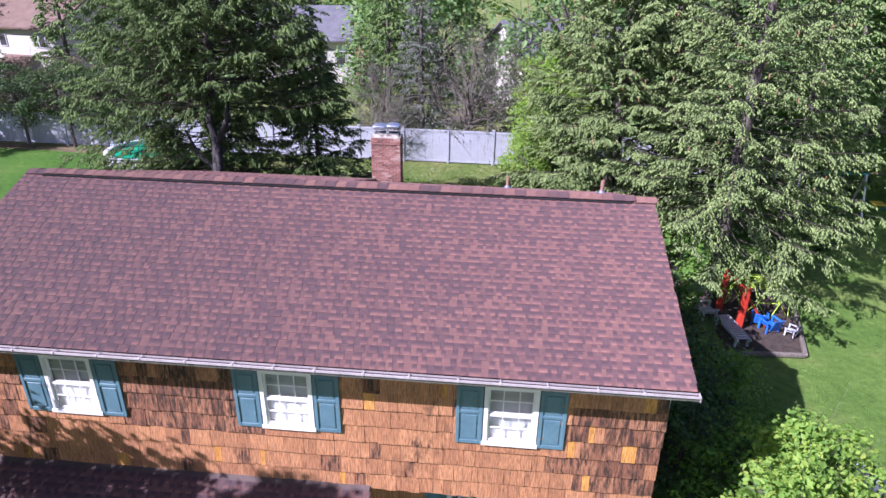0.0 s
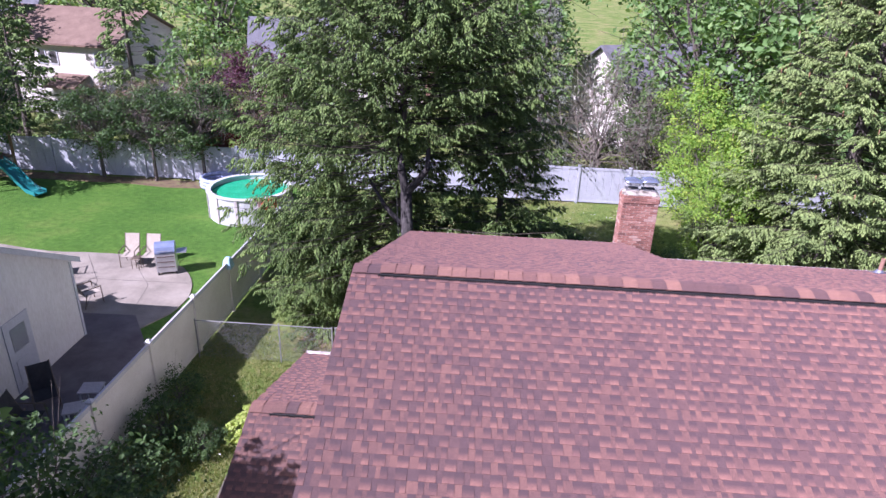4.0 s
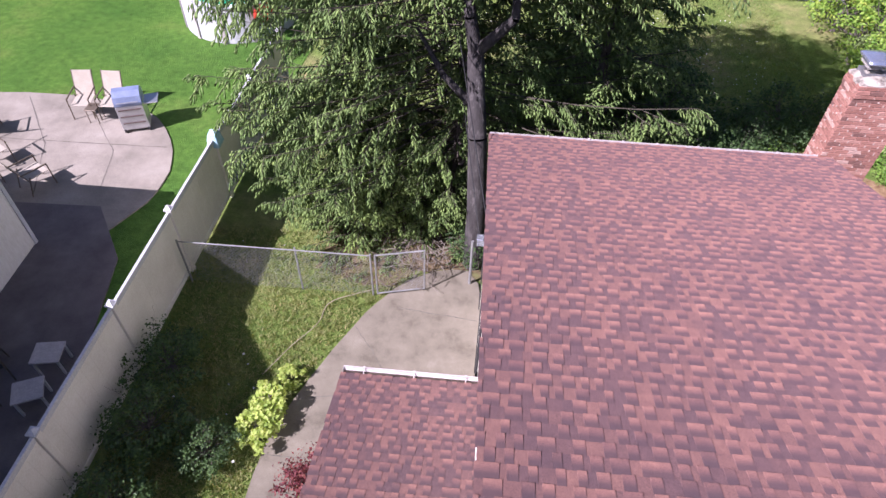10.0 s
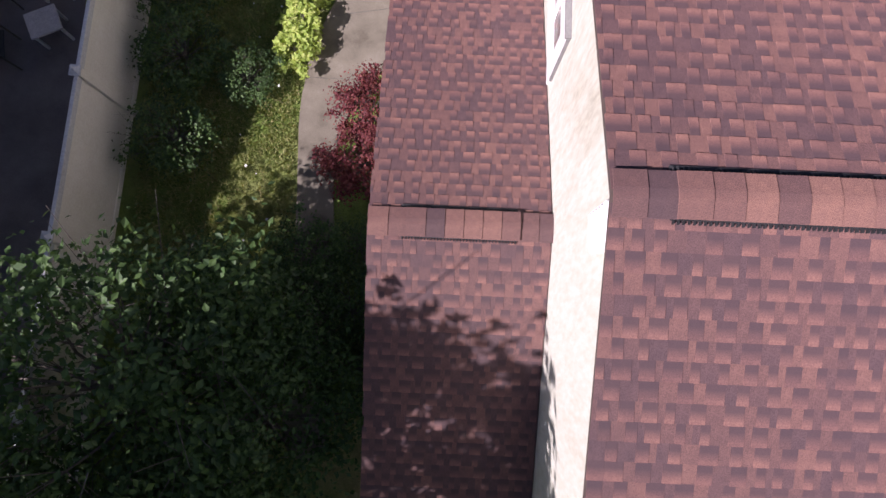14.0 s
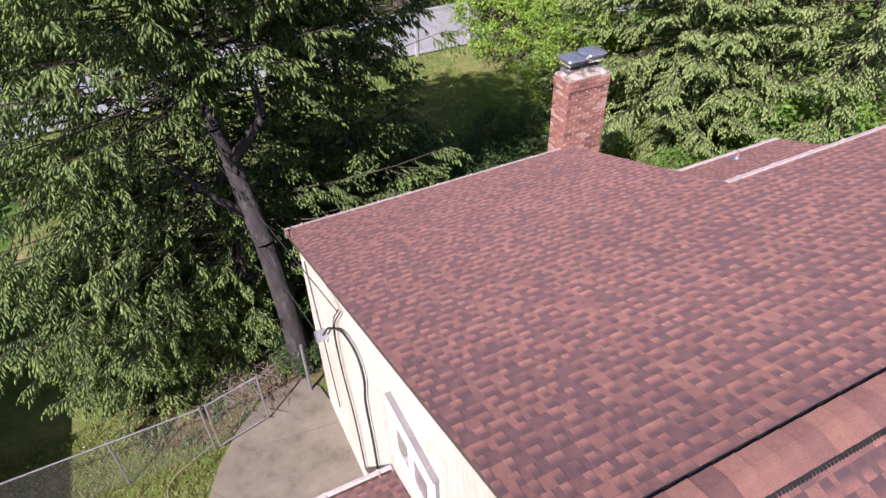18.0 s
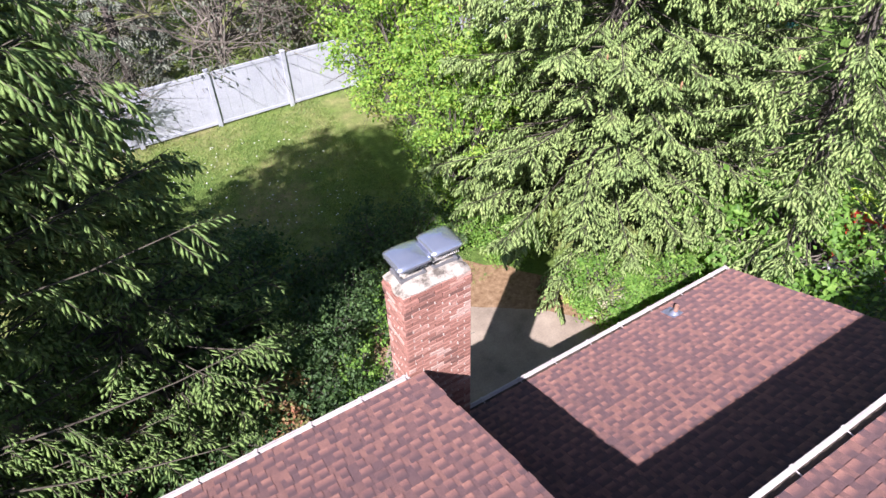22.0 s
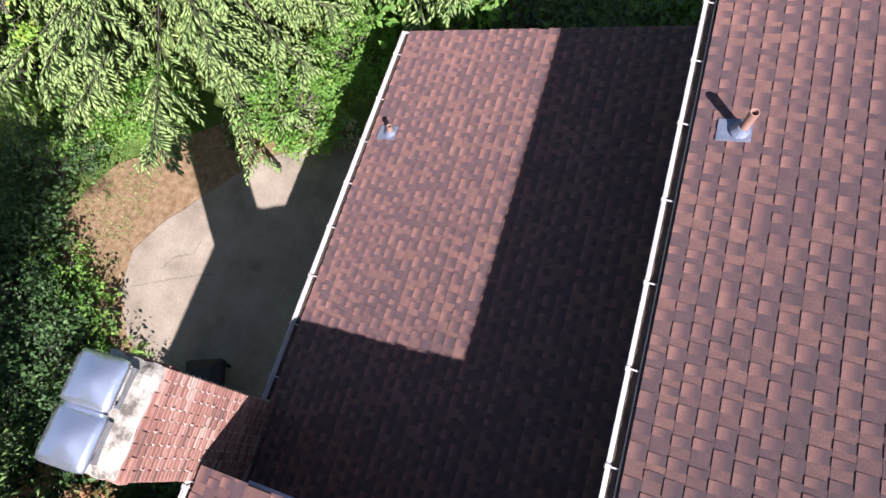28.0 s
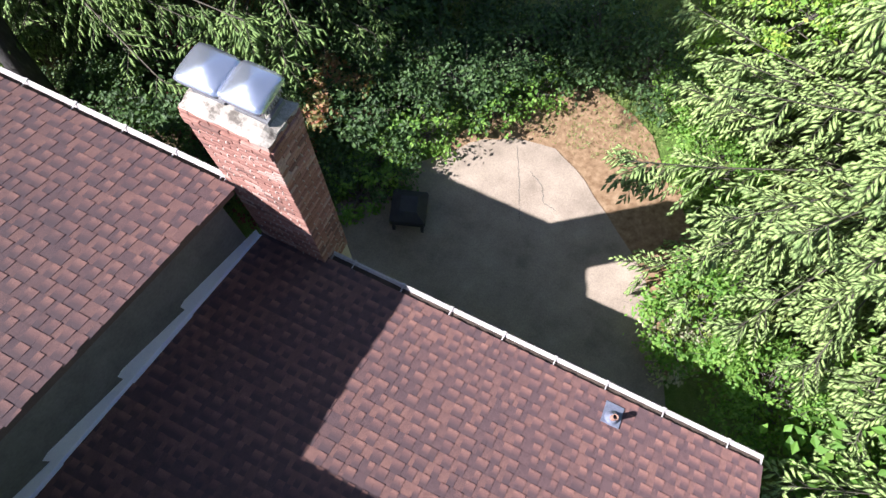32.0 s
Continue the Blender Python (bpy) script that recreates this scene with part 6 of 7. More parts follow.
SY0, SY1, SXR, SXL, SE, SR = 0.8, 16.5, -15.3, -24.0, 2.6, 7.0
SM = (SY0 + SY1) / 2
bm = bmesh.new()
prof = [(SY0, 0), (SY1, 0), (SY1, SE), (SM, SR - 0.08), (SY0, SE)]
fa = [bm.verts.new((SXR, y, z)) for y, z in prof]
ba = [bm.verts.new((SXL, y, z)) for y, z in prof]
bm.faces.new(fa), bm.faces.new(ba[::-1])
for i in range(5):
    bm.faces.new((fa[i], ba[i], ba[(i + 1) % 5], fa[(i + 1) % 5]))
SHED_WALL = surface("pale_garage_siding", [(0.3, (0.62, 0.60, 0.56)), (0.7, (0.74, 0.72, 0.675))], 0.8, 18, 0.6, bump=0.06, stretch=(1, 1, 0.35))
part("wall", bm, SHED_WALL, shed, "cream gable wall in the shade")
for s in (-1, 1):
    k = (SR - SE) / (SY1 - SM)
    ye, ze = SM + s * (SY1 - SM + 0.25), SE - 0.25 * k + 0.05
    bm = bmesh.new()
    prism(bm, [(SXR + 0.12, SM, SR), (SXR + 0.12, ye, ze), (SXL - 0.2, ye, ze), (SXL - 0.2, SM, SR)], 0.09)
    part("roof", bm, SHED_ROOF, shed, "dark brown shingled roof")
    bm = bmesh.new()
    prism(bm, [(SXR + 0.125, SM, SR + 0.01), (SXR + 0.125, ye, ze + 0.01), (SXR + 0.15, ye, ze + 0.01), (SXR + 0.15, SM, SR + 0.01)], 0.17)
    part("fascia", bm, VINYL_WHITE, shed, "white rake board")
boxed("corner_trim", (SXR + 0.002, SXR + 0.03, SY1 - 0.09, SY1, 0, SE - 0.1), VINYL_WHITE, shed, "white corner board")
bm = bmesh.new()
box(bm, -15.315, -15.27, 13.45, 14.4, 0.05, 2.1, 0.005)
sd = part("door", bm, VINYL_WHITE, shed, "white door with a small window")
boxed("pane", (-15.268, -15.262, 13.65, 14.2, 1.2, 1.85), GLASS, sd)
boxed("door_panel", (-15.268, -15.25, 13.6, 14.25, 0.25, 0.95), VINYL_WHITE, sd, bevel=0.01)
SAND = surface("beige_sling", [(0.3, (0.31, 0.2728, 0.2232)), (0.7, (0.3844, 0.3472, 0.2914))], 5, 80, 0.8)
BRONZE = surface("bronze_tube", [(0.3, (0.10, 0.08, 0.06)), (0.7, (0.16, 0.13, 0.10))], 5, 80, 0.5, metal=0.4)


def patio_chair(recline, label, sling=SAND):
    c = empty("patio_chair", label, "chair", "patio chairs")
    bm = bmesh.new()
    box(bm, -0.25, 0.25, -0.25, 0.27, 0.41, 0.43, 0.006)
    part("seat", bm, sling, c)
    m = Matrix.Translation((0, 0.27, 0.42)) @ Matrix.Rotation(radians(-recline), 4, "X")
    boxed("backrest", (-0.25, 0.25, -0.01, 0.01, 0.0, 0.68), sling, c, bevel=0.006, m=m)
    for s in (-1, 1):
        rodded("leg", [((s * 0.28, -0.27, 0), (s * 0.28, -0.25, 0.62))], 0.016, BRONZE, c)
        rodded("leg", [((s * 0.28, 0.36, 0), (s * 0.28, 0.22, 0.5))], 0.016, BRONZE, c)
        rodded("armrest", [((s * 0.28, -0.26, 0.62), (s * 0.28, 0.36, 0.64))], 0.02, BRONZE, c)
        rodded("back_frame", [(m @ Vector((s * 0.26, 0, -0.05)), m @ Vector((s * 0.26, 0, 0.7)))], 0.014, BRONZE, c)
    return c


chair = patio_chair(24, "beige sling patio chair facing the lawn")
chair.matrix_basis = pose(-16.38, 21.3, 0.03, 0, 0, 8)
copy_thing(chair, pose(-15.62, 21.35, 0.03, 0, 0, 4))
side = empty("side_table", "small dark side table between the patio chairs", "table", at=(-16.0, 21.05, 0.03))
boxed("tabletop", (-0.16, 0.16, -0.18, 0.18, 0.40, 0.43), BRONZE, side, bevel=0.006)
for sx in (-1, 1):
    for sy in (-1, 1):
        rodded("leg", [((sx * 0.13, sy * 0.15, 0), (sx * 0.13, sy * 0.15, 0.4))], 0.012, BRONZE, side)
for x, y, a in ((-16.2, 18.35, 150), (-17.3, 18.0, 100), (-17.6, 19.0, 60), (-18.6, 20.2, 200)):
    tagged(copy_thing(chair, pose(x, y, 0.03, 0, 0, a)), "beige sling patio chair with a bronze frame")
STEEL = surface("stainless_steel", [(0.3, (0.42, 0.43, 0.46)), (0.7, (0.58, 0.59, 0.62))], 3, 60, 0.35, metal=0.8)


LIDBLUE = surface("blue_grey_enamel", [(0.3, (0.16, 0.2, 0.32)), (0.7, (0.26, 0.31, 0.46))], 3, 40, 0.3, metal=0.3)


def grill(x, y, a):
    g = empty("gas_grill", "gas grill cart with a blue-grey steel hood on the patio", "grill")
    boxed("cart", (-0.34, 0.34, -0.26, 0.26, 0.1, 0.82), STEEL, g, "grey steel cart", 0.012)
    for k in range(3):
        boxed("handle", (-0.28, 0.28, -0.285, -0.262, 0.3 + 0.2 * k, 0.33 + 0.2 * k), SHED_ROOF, g)
    bm = bmesh.new()
    prof = [(-0.27, 0.835), (-0.27, 0.9), (-0.2, 1.06), (-0.06, 1.16), (0.12, 1.17), (0.25, 1.06), (0.27, 0.835)]
    rows = [[bm.verts.new((x, p, q)) for p, q in prof] for x in (-0.34, 0.34)]
    for k in range(7):
        bm.faces.new((rows[0][k], rows[0][(k + 1) % 7], rows[1][(k + 1) % 7], rows[1][k]))
    bm.faces.new(rows[0]), bm.faces.new(rows[1])
    part("lid", bm, LIDBLUE, g, "shiny blue-grey hood")
    rodded("lid_handle", [((-0.26, -0.3, 0.95), (0.26, -0.3, 0.95))], 0.014, STEEL, g)
    boxed("side_shelf", (0.36, 0.72, -0.22, 0.22, 0.8, 0.83), STEEL, g, bevel=0.006)
    for sx in (-0.3, 0.3):
        rodded("wheel", [((sx - 0.02, -0.2, 0.08), (sx + 0.02, -0.2, 0.08))], 0.08, DARK, g, sides=14)
    g.matrix_basis = pose(x, y, 0.03, 0, 0, a)
    return g


grill(-14.78, 20.9, 20)
# round pool
pool = empty("pool", "round above-ground pool with white walls and green water", "pool", at=(-13.85, 27.3, 0))
POOL_WALL = VINYL_WHITE
bm = bmesh.new()
N = 36
rings = []
for r, z in ((1.83, 0.0), (1.83, 1.2), (1.72, 1.2), (1.72, 0.1)):
    rings.append([bm.verts.new((r * math.cos(6.2832 * k / N), r * math.sin(6.2832 * k / N), z)) for k in range(N)])
for a, b in zip(rings, rings[1:]):
    for k in range(N):
        bm.faces.new((a[k], a[(k + 1) % N], b[(k + 1) % N], b[k]))
part("wall", bm, POOL_WALL, pool)
bm = bmesh.new()
rings = [[bm.verts.new((r * math.cos(6.2832 * k / N), r * math.sin(6.2832 * k / N), z)) for k in range(N)] for r, z in ((1.9, 1.2), (1.9, 1.24), (1.68, 1.24), (1.68, 1.2))]
for i in range(4):
    a, b = rings[i], rings[(i + 1) % 4]
    for k in range(N):
        bm.faces.new((a[k], a[(k + 1) % N], b[(k + 1) % N], b[k]))
part("rim", bm, POOL_WALL, pool, "white rim")
for k in range(12):
    a = 6.2832 * k / 12
    boxed("upright", (1.832, 1.875, -0.06, 0.06, 0, 1.2), GUTTER, pool, m=Matrix.Rotation(a, 4, "Z"))
WATER = surface("green_water", [(0.3, (0.01, 0.26, 0.13)), (0.7, (0.02, 0.38, 0.20))], 1.5, 10, 0.08, bump=0.05)
bm = bmesh.new()
bmesh.ops.create_circle(bm, cap_ends=True, segments=N, radius=1.715, matrix=Matrix.Translation((0, 0, 1.02)))
part("water", bm, WATER, pool, "bright green still water")
INFLATE = surface("blue_vinyl", [(0.3, (0.25, 0.3, 0.5)), (0.7, (0.4, 0.45, 0.65))], 3, 30, 0.4)
tub = empty("paddling_pool", "small blue inflatable paddling pool by the fence", "paddling pool", at=(-16.7, 30.5, 0))
for k in range(3):
    bm = bmesh.new()
    n, q = 28, 8
    vs = [[bm.verts.new(((0.75 + 0.11 * math.cos(6.2832 * j / q)) * math.cos(6.2832 * i / n), (0.75 + 0.11 * math.cos(6.2832 * j / q)) * math.sin(6.2832 * i / n), 0.12 + 0.17 * k + 0.1 * math.sin(6.2832 * j / q))) for j in range(q)] for i in range(n)]
    for i in range(n):
        for j in range(q):
            bm.faces.new((vs[i][j], vs[(i + 1) % n][j], vs[(i + 1) % n][(j + 1) % q], vs[i][(j + 1) % q]))
    part("ring", bm, INFLATE, tub, smooth=True)
# play tower with a green slide
TEAL_SLIDE = surface("teal_plastic", [(0.3, (0.01, 0.16, 0.16)), (0.7, (0.02, 0.22, 0.22))], 3, 40, 0.35)
TIMBER = surface("timber", [(0.3, (0.12, 0.07, 0.04)), (0.7, (0.24, 0.15, 0.09))], 4, 40, 0.85, stretch=(1, 1, 4))
tower = empty("play_tower", "wooden play tower with a teal slide", "play set", at=(-27.2, 28.8, 0))
for sx in (-0.8, 0.8):
    for sy in (-0.8, 0.8):
        boxed("post", (sx - 0.05, sx + 0.05, sy - 0.05, sy + 0.05, 0, 2.6), TIMBER, tower)
for k in range(8):
    boxed("deck_board", (-0.85, 0.85, -0.84 + 0.21 * k, -0.65 + 0.21 * k, 1.4, 1.44), TIMBER, tower)
for k in range(4):
    boxed("rail", (-0.85, 0.85, -0.87, -0.83, 1.6 + 0.25 * k, 1.68 + 0.25 * k), TIMBER, tower)
    boxed("step", (-1.15 - 0.15 * k, -0.95 - 0.15 * k, -0.4, 0.4, 1.05 - 0.3 * k, 1.1 - 0.3 * k), TIMBER, tower)
bm = bmesh.new()
pts = [(0.85, 1.42), (1.5, 1.15), (2.2, 0.62), (2.8, 0.25), (3.4, 0.18)]
rows = []
for k, (xa, za) in enumerate(pts):
    rows.append([bm.verts.new((xa, s, za + dz)) for s, dz in ((-0.32, 0.14), (-0.28, 0.14), (-0.27, 0.0), (0.27, 0.0), (0.28, 0.14), (0.32, 0.14), (0.31, -0.05), (-0.31, -0.05))])
for p, q in zip(rows, rows[1:]):
    for k in range(8):
        bm.faces.new((p[k], p[(k + 1) % 8], q[(k + 1) % 8], q[k]))
bm.faces.new(rows[0]), bm.faces.new(rows[-1])
part("slide", bm, TEAL_SLIDE, tower, "teal plastic slide")
tower.rotation_euler[2] = radians(-20)
# shaded clutter on the neighbour's drive
for x, y, a, s in ((-13.25, 13.4, 10, 1.0), (-13.2, 12.6, 25, 1.0)):
    t = empty("patio_table", "low grey plastic table in the shade", "table", "tables by the fence")
    boxed("tabletop", (-0.27, 0.27, -0.24, 0.24, 0.42, 0.46), GUTTER, t, bevel=0.012)
    for sx in (-1, 1):
        for sy in (-1, 1):
            boxed("leg", (sx * 0.22 - 0.02, sx * 0.22 + 0.02, sy * 0.19 - 0.02, sy * 0.19 + 0.02, 0, 0.42), VINYL_WHITE, t)
    t.matrix_basis = pose(x, y, 0.034, 0, 0, a)
shade_chair = patio_chair(20, "black sling patio chair standing in the shade", DARK)
shade_chair.matrix_basis = pose(-14.25, 13.05, 0.034, 0, 0, 40)
copy_thing(shade_chair, pose(-14.05, 12.15, 0.034, 0, 0, 100))

# ---- rear patio and playground ----
pit = empty("fire_pit", "square black covered fire pit on the patio", "fire pit", at=(1.0, 18.03, 0.03))
bm = bmesh.new()
box(bm, -0.3, 0.3, -0.3, 0.3, 0.3, 0.46, 0.03)
part("bowl", bm, DARK, pit)
for sx in (-1, 1):
    for sy in (-1, 1):
        boxed("leg", (sx * 0.24 - 0.025, sx * 0.24 + 0.025, sy * 0.24 - 0.025, sy * 0.24 + 0.025, 0, 0.3), DARK, pit)
bm = bmesh.new()
bmesh.ops.create_cone(bm, cap_ends=True, segments=4, radius1=0.4, radius2=0.2, depth=0.1, matrix=Matrix.Translation((0, 0, 0.512)) @ Matrix.Rotation(radians(45), 4, "Z"))
part("lid", bm, DARK, pit)
pit.rotation_euler[2] = radians(20)
RED = surface("red_plastic", [(0.3, (0.45, 0.035, 0.02)), (0.7, (0.6, 0.06, 0.03))], 3, 40, 0.4)
BLUE = surface("blue_plastic", [(0.3, (0.02, 0.12, 0.5)), (0.7, (0.04, 0.2, 0.65))], 3, 40, 0.4)
LIMEPAINT = surface("lime_paint", [(0.3, (0.28, 0.42, 0.03)), (0.7, (0.4, 0.55, 0.06))], 3, 40, 0.45)
YELLOW = surface("yellow_plastic", [(0.3, (0.6, 0.4, 0.03)), (0.7, (0.75, 0.52, 0.05))], 3, 40, 0.4)
swing = empty("climbing_gym", "red plastic climbing frame on the mulch", "play set", at=(11.6, 15.9, 0.03))
for x, y in ((-0.1, 0.6), (0.2, -0.5)):
    boxed("post", (x - 0.09, x + 0.09, y - 0.09, y + 0.09, 0, 1.5), RED, swing, bevel=0.02)
rodded("crossbar", [((-0.1, 0.6, 1.4), (0.2, -0.5, 1.4))], 0.04, RED, swing)
for x, y in ((0.9, 0.6), (1.1, -0.3)):
    rodded("leg", [((x, y, 0), (0.1, y * 0.8, 1.4))], 0.035, RED, swing)
dome = empty("climbing_dome", "lime-green tubular climbing dome", "play set", at=(12.9, 17.0, 0.03))
R_ = 1.05
pt = lambda k, l: (R_ * math.cos(l) * math.cos(6.2832 * k / 8), R_ * math.cos(l) * math.sin(6.2832 * k / 8), R_ * math.sin(l))
for l0, l1, o in ((0.0, 0.55, 0.5), (0.55, 1.05, 0.5), (1.05, 1.5, 0.5)):
    for k in range(8):
        base = k + (0.5 if l0 in (0.55,) else 0)
        rodded("bar", [(pt(base, l0), pt(base + 0.5, l1)), (pt(base, l0), pt(base - 0.5, l1)), (pt(base + 0.5, l1), pt(base + 1.5, l1))], 0.018, LIMEPAINT, dome, sides=6)


def child_chair(x, y, a, material, label, s=1.0):
    c = empty("garden_chair", label, "chair", "small garden chairs")
    for k in range(4):
        boxed("slat", (-0.22 + 0.112 * k, -0.12 + 0.112 * k, 0.17, 0.2, 0.2, 0.72), material, c, m=Matrix.Rotation(radians(-18), 4, "X"))
    for k in range(4):
        boxed("seat_slat", (-0.23, 0.23, -0.28 + 0.12 * k, -0.18 + 0.12 * k, 0.24, 0.265), material, c)
    for sx in (-1, 1):
        boxed("armrest", (sx * 0.3 - 0.05, sx * 0.3 + 0.05, -0.3, 0.22, 0.42, 0.445), material, c)
        boxed("leg", (sx * 0.27 - 0.02, sx * 0.27 + 0.02, -0.28, -0.2, 0, 0.42), material, c)
        boxed("leg", (sx * 0.27 - 0.02, sx * 0.27 + 0.02, 0.14, 0.2, 0, 0.42), material, c)
    c.matrix_basis = pose(x, y, 0.03, 0, 0, a)
    c.scale = (s,) * 3
    return c


child_chair(12.75, 15.4, 200, BLUE, "bright blue plastic garden chair on the mulch", 0.85)
child_chair(12.55, 15.8, 160, BLUE, "bright blue plastic garden chair on the mulch", 0.75)
child_chair(13.35, 15.2, 230, VINYL_WHITE, "pale plastic garden chair on the mulch edge", 0.6)
child_chair(10.9, 16.0, 100, VINYL_WHITE, "white plastic garden chair under the spruce")
for a, b in (((11.1, 13.9), (13.3, 14.0)), ((13.3, 14.0), (14.0, 16.6)), ((14.0, 16.6), (13.2, 18.2))):
    A, B_ = Vector((*a, 0)), Vector((*b, 0))
    d = B_ - A
    m = Matrix.Translation(A) @ Matrix.Rotation(math.atan2(d.y, d.x), 4, "Z")
    tagged(boxed("timber_edging", (0, d.length - 0.02, -0.06, 0.06, 0.03, 0.14), TWIG, None, bevel=0.01, m=m), "grey timber edging of the mulch bed", "edging")
grate = empty("slatted_bench", "white slatted bench lying beside the hedge", "bench", at=(11.45, 14.95, 0.03))
grate.rotation_euler[2] = radians(-80)
for k in range(12):
    boxed("slat", (-0.7 + 0.118 * k, -0.64 + 0.118 * k, -0.22, 0.22, 0.3, 0.33), VINYL_WHITE, grate)
for sy in (-0.2, 0.2):
    boxed("rail", (-0.72, 0.72, sy - 0.03, sy + 0.03, 0.24, 0.299), VINYL_WHITE, grate)
    for sx in (-0.6, 0.6):
        boxed("leg", (sx - 0.03, sx + 0.03, sy - 0.03, sy + 0.03, 0, 0.24), VINYL_WHITE, grate)
far_swing = empty("swing_set", "far grey swing set with a coloured slide", "swing set", at=(18.6, 25.6, 0))
for x in (-1.4, 1.4):
    rodded("leg", [((x, -0.7, 0), (x, 0, 2.1)), ((x, 0.7, 0), (x, 0, 2.1))], 0.05, STEEL, far_swing)
rodded("crossbar", [((-1.5, 0, 2.1), (1.5, 0, 2.1))], 0.05, TEAL_SLIDE, far_swing)
for x in (-0.7, 0.3):
    boxed("seat", (x - 0.2, x + 0.2, -0.08, 0.08, 0.5, 0.54), BLUE, far_swing)
    rodded("chain", [((x - 0.18, 0, 0.54), (x - 0.18, 0, 2.1)), ((x + 0.18, 0, 0.54), (x + 0.18, 0, 2.1))], 0.01, STEEL, far_swing, sides=4)
for k, mt in enumerate((YELLOW, TEAL_SLIDE, RED)):
    boxed("slide", (1.7 + 0.5 * k, 2.19 + 0.5 * k, -0.8, -0.3, 0.95 - 0.3 * k, 1.0 - 0.3 * k), mt, far_swing, m=None)
# picket fence at the front of the right-hand lawn
picket = empty("picket_fence", "low white picket fence with pointed pales", "fence", at=(12.0, 8.6, 0))
for k in range(30):
    bm = bmesh.new()
    x = 0.13 * k
    vs = [(x, -0.01, 0.06), (x + 0.075, -0.01, 0.06), (x + 0.075, -0.01, 0.85), (x + 0.0375, -0.01, 0.93), (x, -0.01, 0.85)]
    f = [bm.verts.new(p) for p in vs]
    b = [bm.verts.new((p[0], 0.01, p[2])) for p in vs]
    bm.faces.new(f), bm.faces.new(b[::-1])
    for i in range(5):
        bm.faces.new((f[i], b[i], b[(i + 1) % 5], f[(i + 1) % 5]))
    part("pale", bm, VINYL_WHITE, picket)
for z in (0.25, 0.68):
    boxed("rail", (-0.05, 3.95, 0.012, 0.045, z, z + 0.07), VINYL_WHITE, picket)
picket.rotation_euler[2] = radians(-6)
# white rail fence and round stone seat on the terrace
railing = empty("railing", "white terrace railing with dark pickets", "railing", at=(13.4, 9.0, 0))
for k in range(3):
    boxed("post", (2.0 * k - 0.05, 2.0 * k + 0.05, -0.05, 0.05, 0, 1.15), VINYL_WHITE, railing)
boxed("top_rail", (0, 4.0, -0.04, 0.04, 1.03, 1.1), VINYL_WHITE, railing)
for k in range(36):
    boxed("picket", (0.1 + 0.107 * k, 0.125 + 0.107 * k, -0.012, 0.012, 0.1, 1.03), VINYL_WHITE, railing)
railing.rotation_euler[2] = radians(-6)
STONE = surface("pale_stone", [(0.3, (0.26, 0.24, 0.23)), (0.7, (0.38, 0.36, 0.345))], 4, 40, 0.9)
ROOF_SLAB = surface("grey_slab", [(0.3, (0.16, 0.16, 0.18)), (0.7, (0.24, 0.24, 0.26))], 4, 40, 0.85)
firering = empty("stone_fire_ring", "round stone fire pit with curved benches", "fire pit", at=(18.4, 11.95, 0.03))
for r0, r1, h in ((0.34, 0.72, 0.42), (1.4, 1.75, 0.42)):
    for k in range(18):
        a0, a1 = 6.2832 * k / 18 + 0.01, 6.2832 * (k + 1) / 18 - 0.01
        if r0 > 1 and k % 6 == 0:
            continue
        bm = bmesh.new()
        prism(bm, [(r * math.cos(a), r * math.sin(a), h) for r, a in ((r0, a0), (r1, a0), (r1, a1), (r0, a1))], h)
        part("stone", bm, STONE, firering)

# outdoor fireplace, parasol and chairs on the terrace
hearth = empty("outdoor_fireplace", "pale stone outdoor fireplace with a grey slab top on the terrace", "fireplace", at=(22.2, 13.1, 0.03))
for x0, x1, y0, y1, z0, z1 in ((-0.9, -0.45, -0.5, 0.5, 0, 1.3), (0.45, 0.9, -0.5, 0.5, 0, 1.3), (-0.449, 0.449, -0.5, 0.5, 0.85, 1.3), (-0.449, 0.449, 0.3, 0.5, 0, 0.849), (-0.449, 0.449, -0.5, 0.299, 0, 0.22)):
    boxed("stone_block", (x0, x1, y0, y1, z0, z1), STONE, hearth, bevel=0.015)
boxed("slab_top", (-1.05, 1.05, -0.62, 0.62, 1.302, 1.4), ROOF_SLAB, hearth, "grey slab top", 0.015)
hearth.rotation_euler[2] = radians(-58)
parasol = empty("parasol", "beige patio parasol beside the fireplace", "parasol", at=(22.9, 14.9, 0.03))
rodded("pole", [((0, 0, 0), (0, 0, 2.45))], 0.03, BRONZE, parasol)
bm = bmesh.new()
bmesh.ops.create_cone(bm, cap_ends=False, segments=8, radius1=1.6, radius2=0.06, depth=0.5, matrix=Matrix.Translation((0, 0, 2.3)))
bmesh.ops.solidify(bm, geom=bm.faces[:], thickness=0.012)
part("canopy", bm, SAND, parasol, "beige cloth canopy")
for x, y, a in ((20.9, 13.6, 60), (21.2, 14.4, 150), (20.2, 14.1, 330)):
    tagged(copy_thing(shade_chair, pose(x, y, 0.034, 0, 0, a)), "black patio chair on the pale terrace")

# ---- houses beyond the fences ----
ROOF_BROWN = surface("brown_roof", [(0.3, (0.13, 0.085, 0.065)), (0.7, (0.20, 0.135, 0.105))], 1.5, 20, 0.9)
ROOF_GREY = surface("grey_roof", [(0.3, (0.10, 0.10, 0.12)), (0.7, (0.16, 0.16, 0.185))], 1.5, 20, 0.9)
ROOF_RED = surface("red_roof", [(0.3, (0.22, 0.10, 0.085)), (0.7, (0.32, 0.16, 0.13))], 1.5, 20, 0.9)
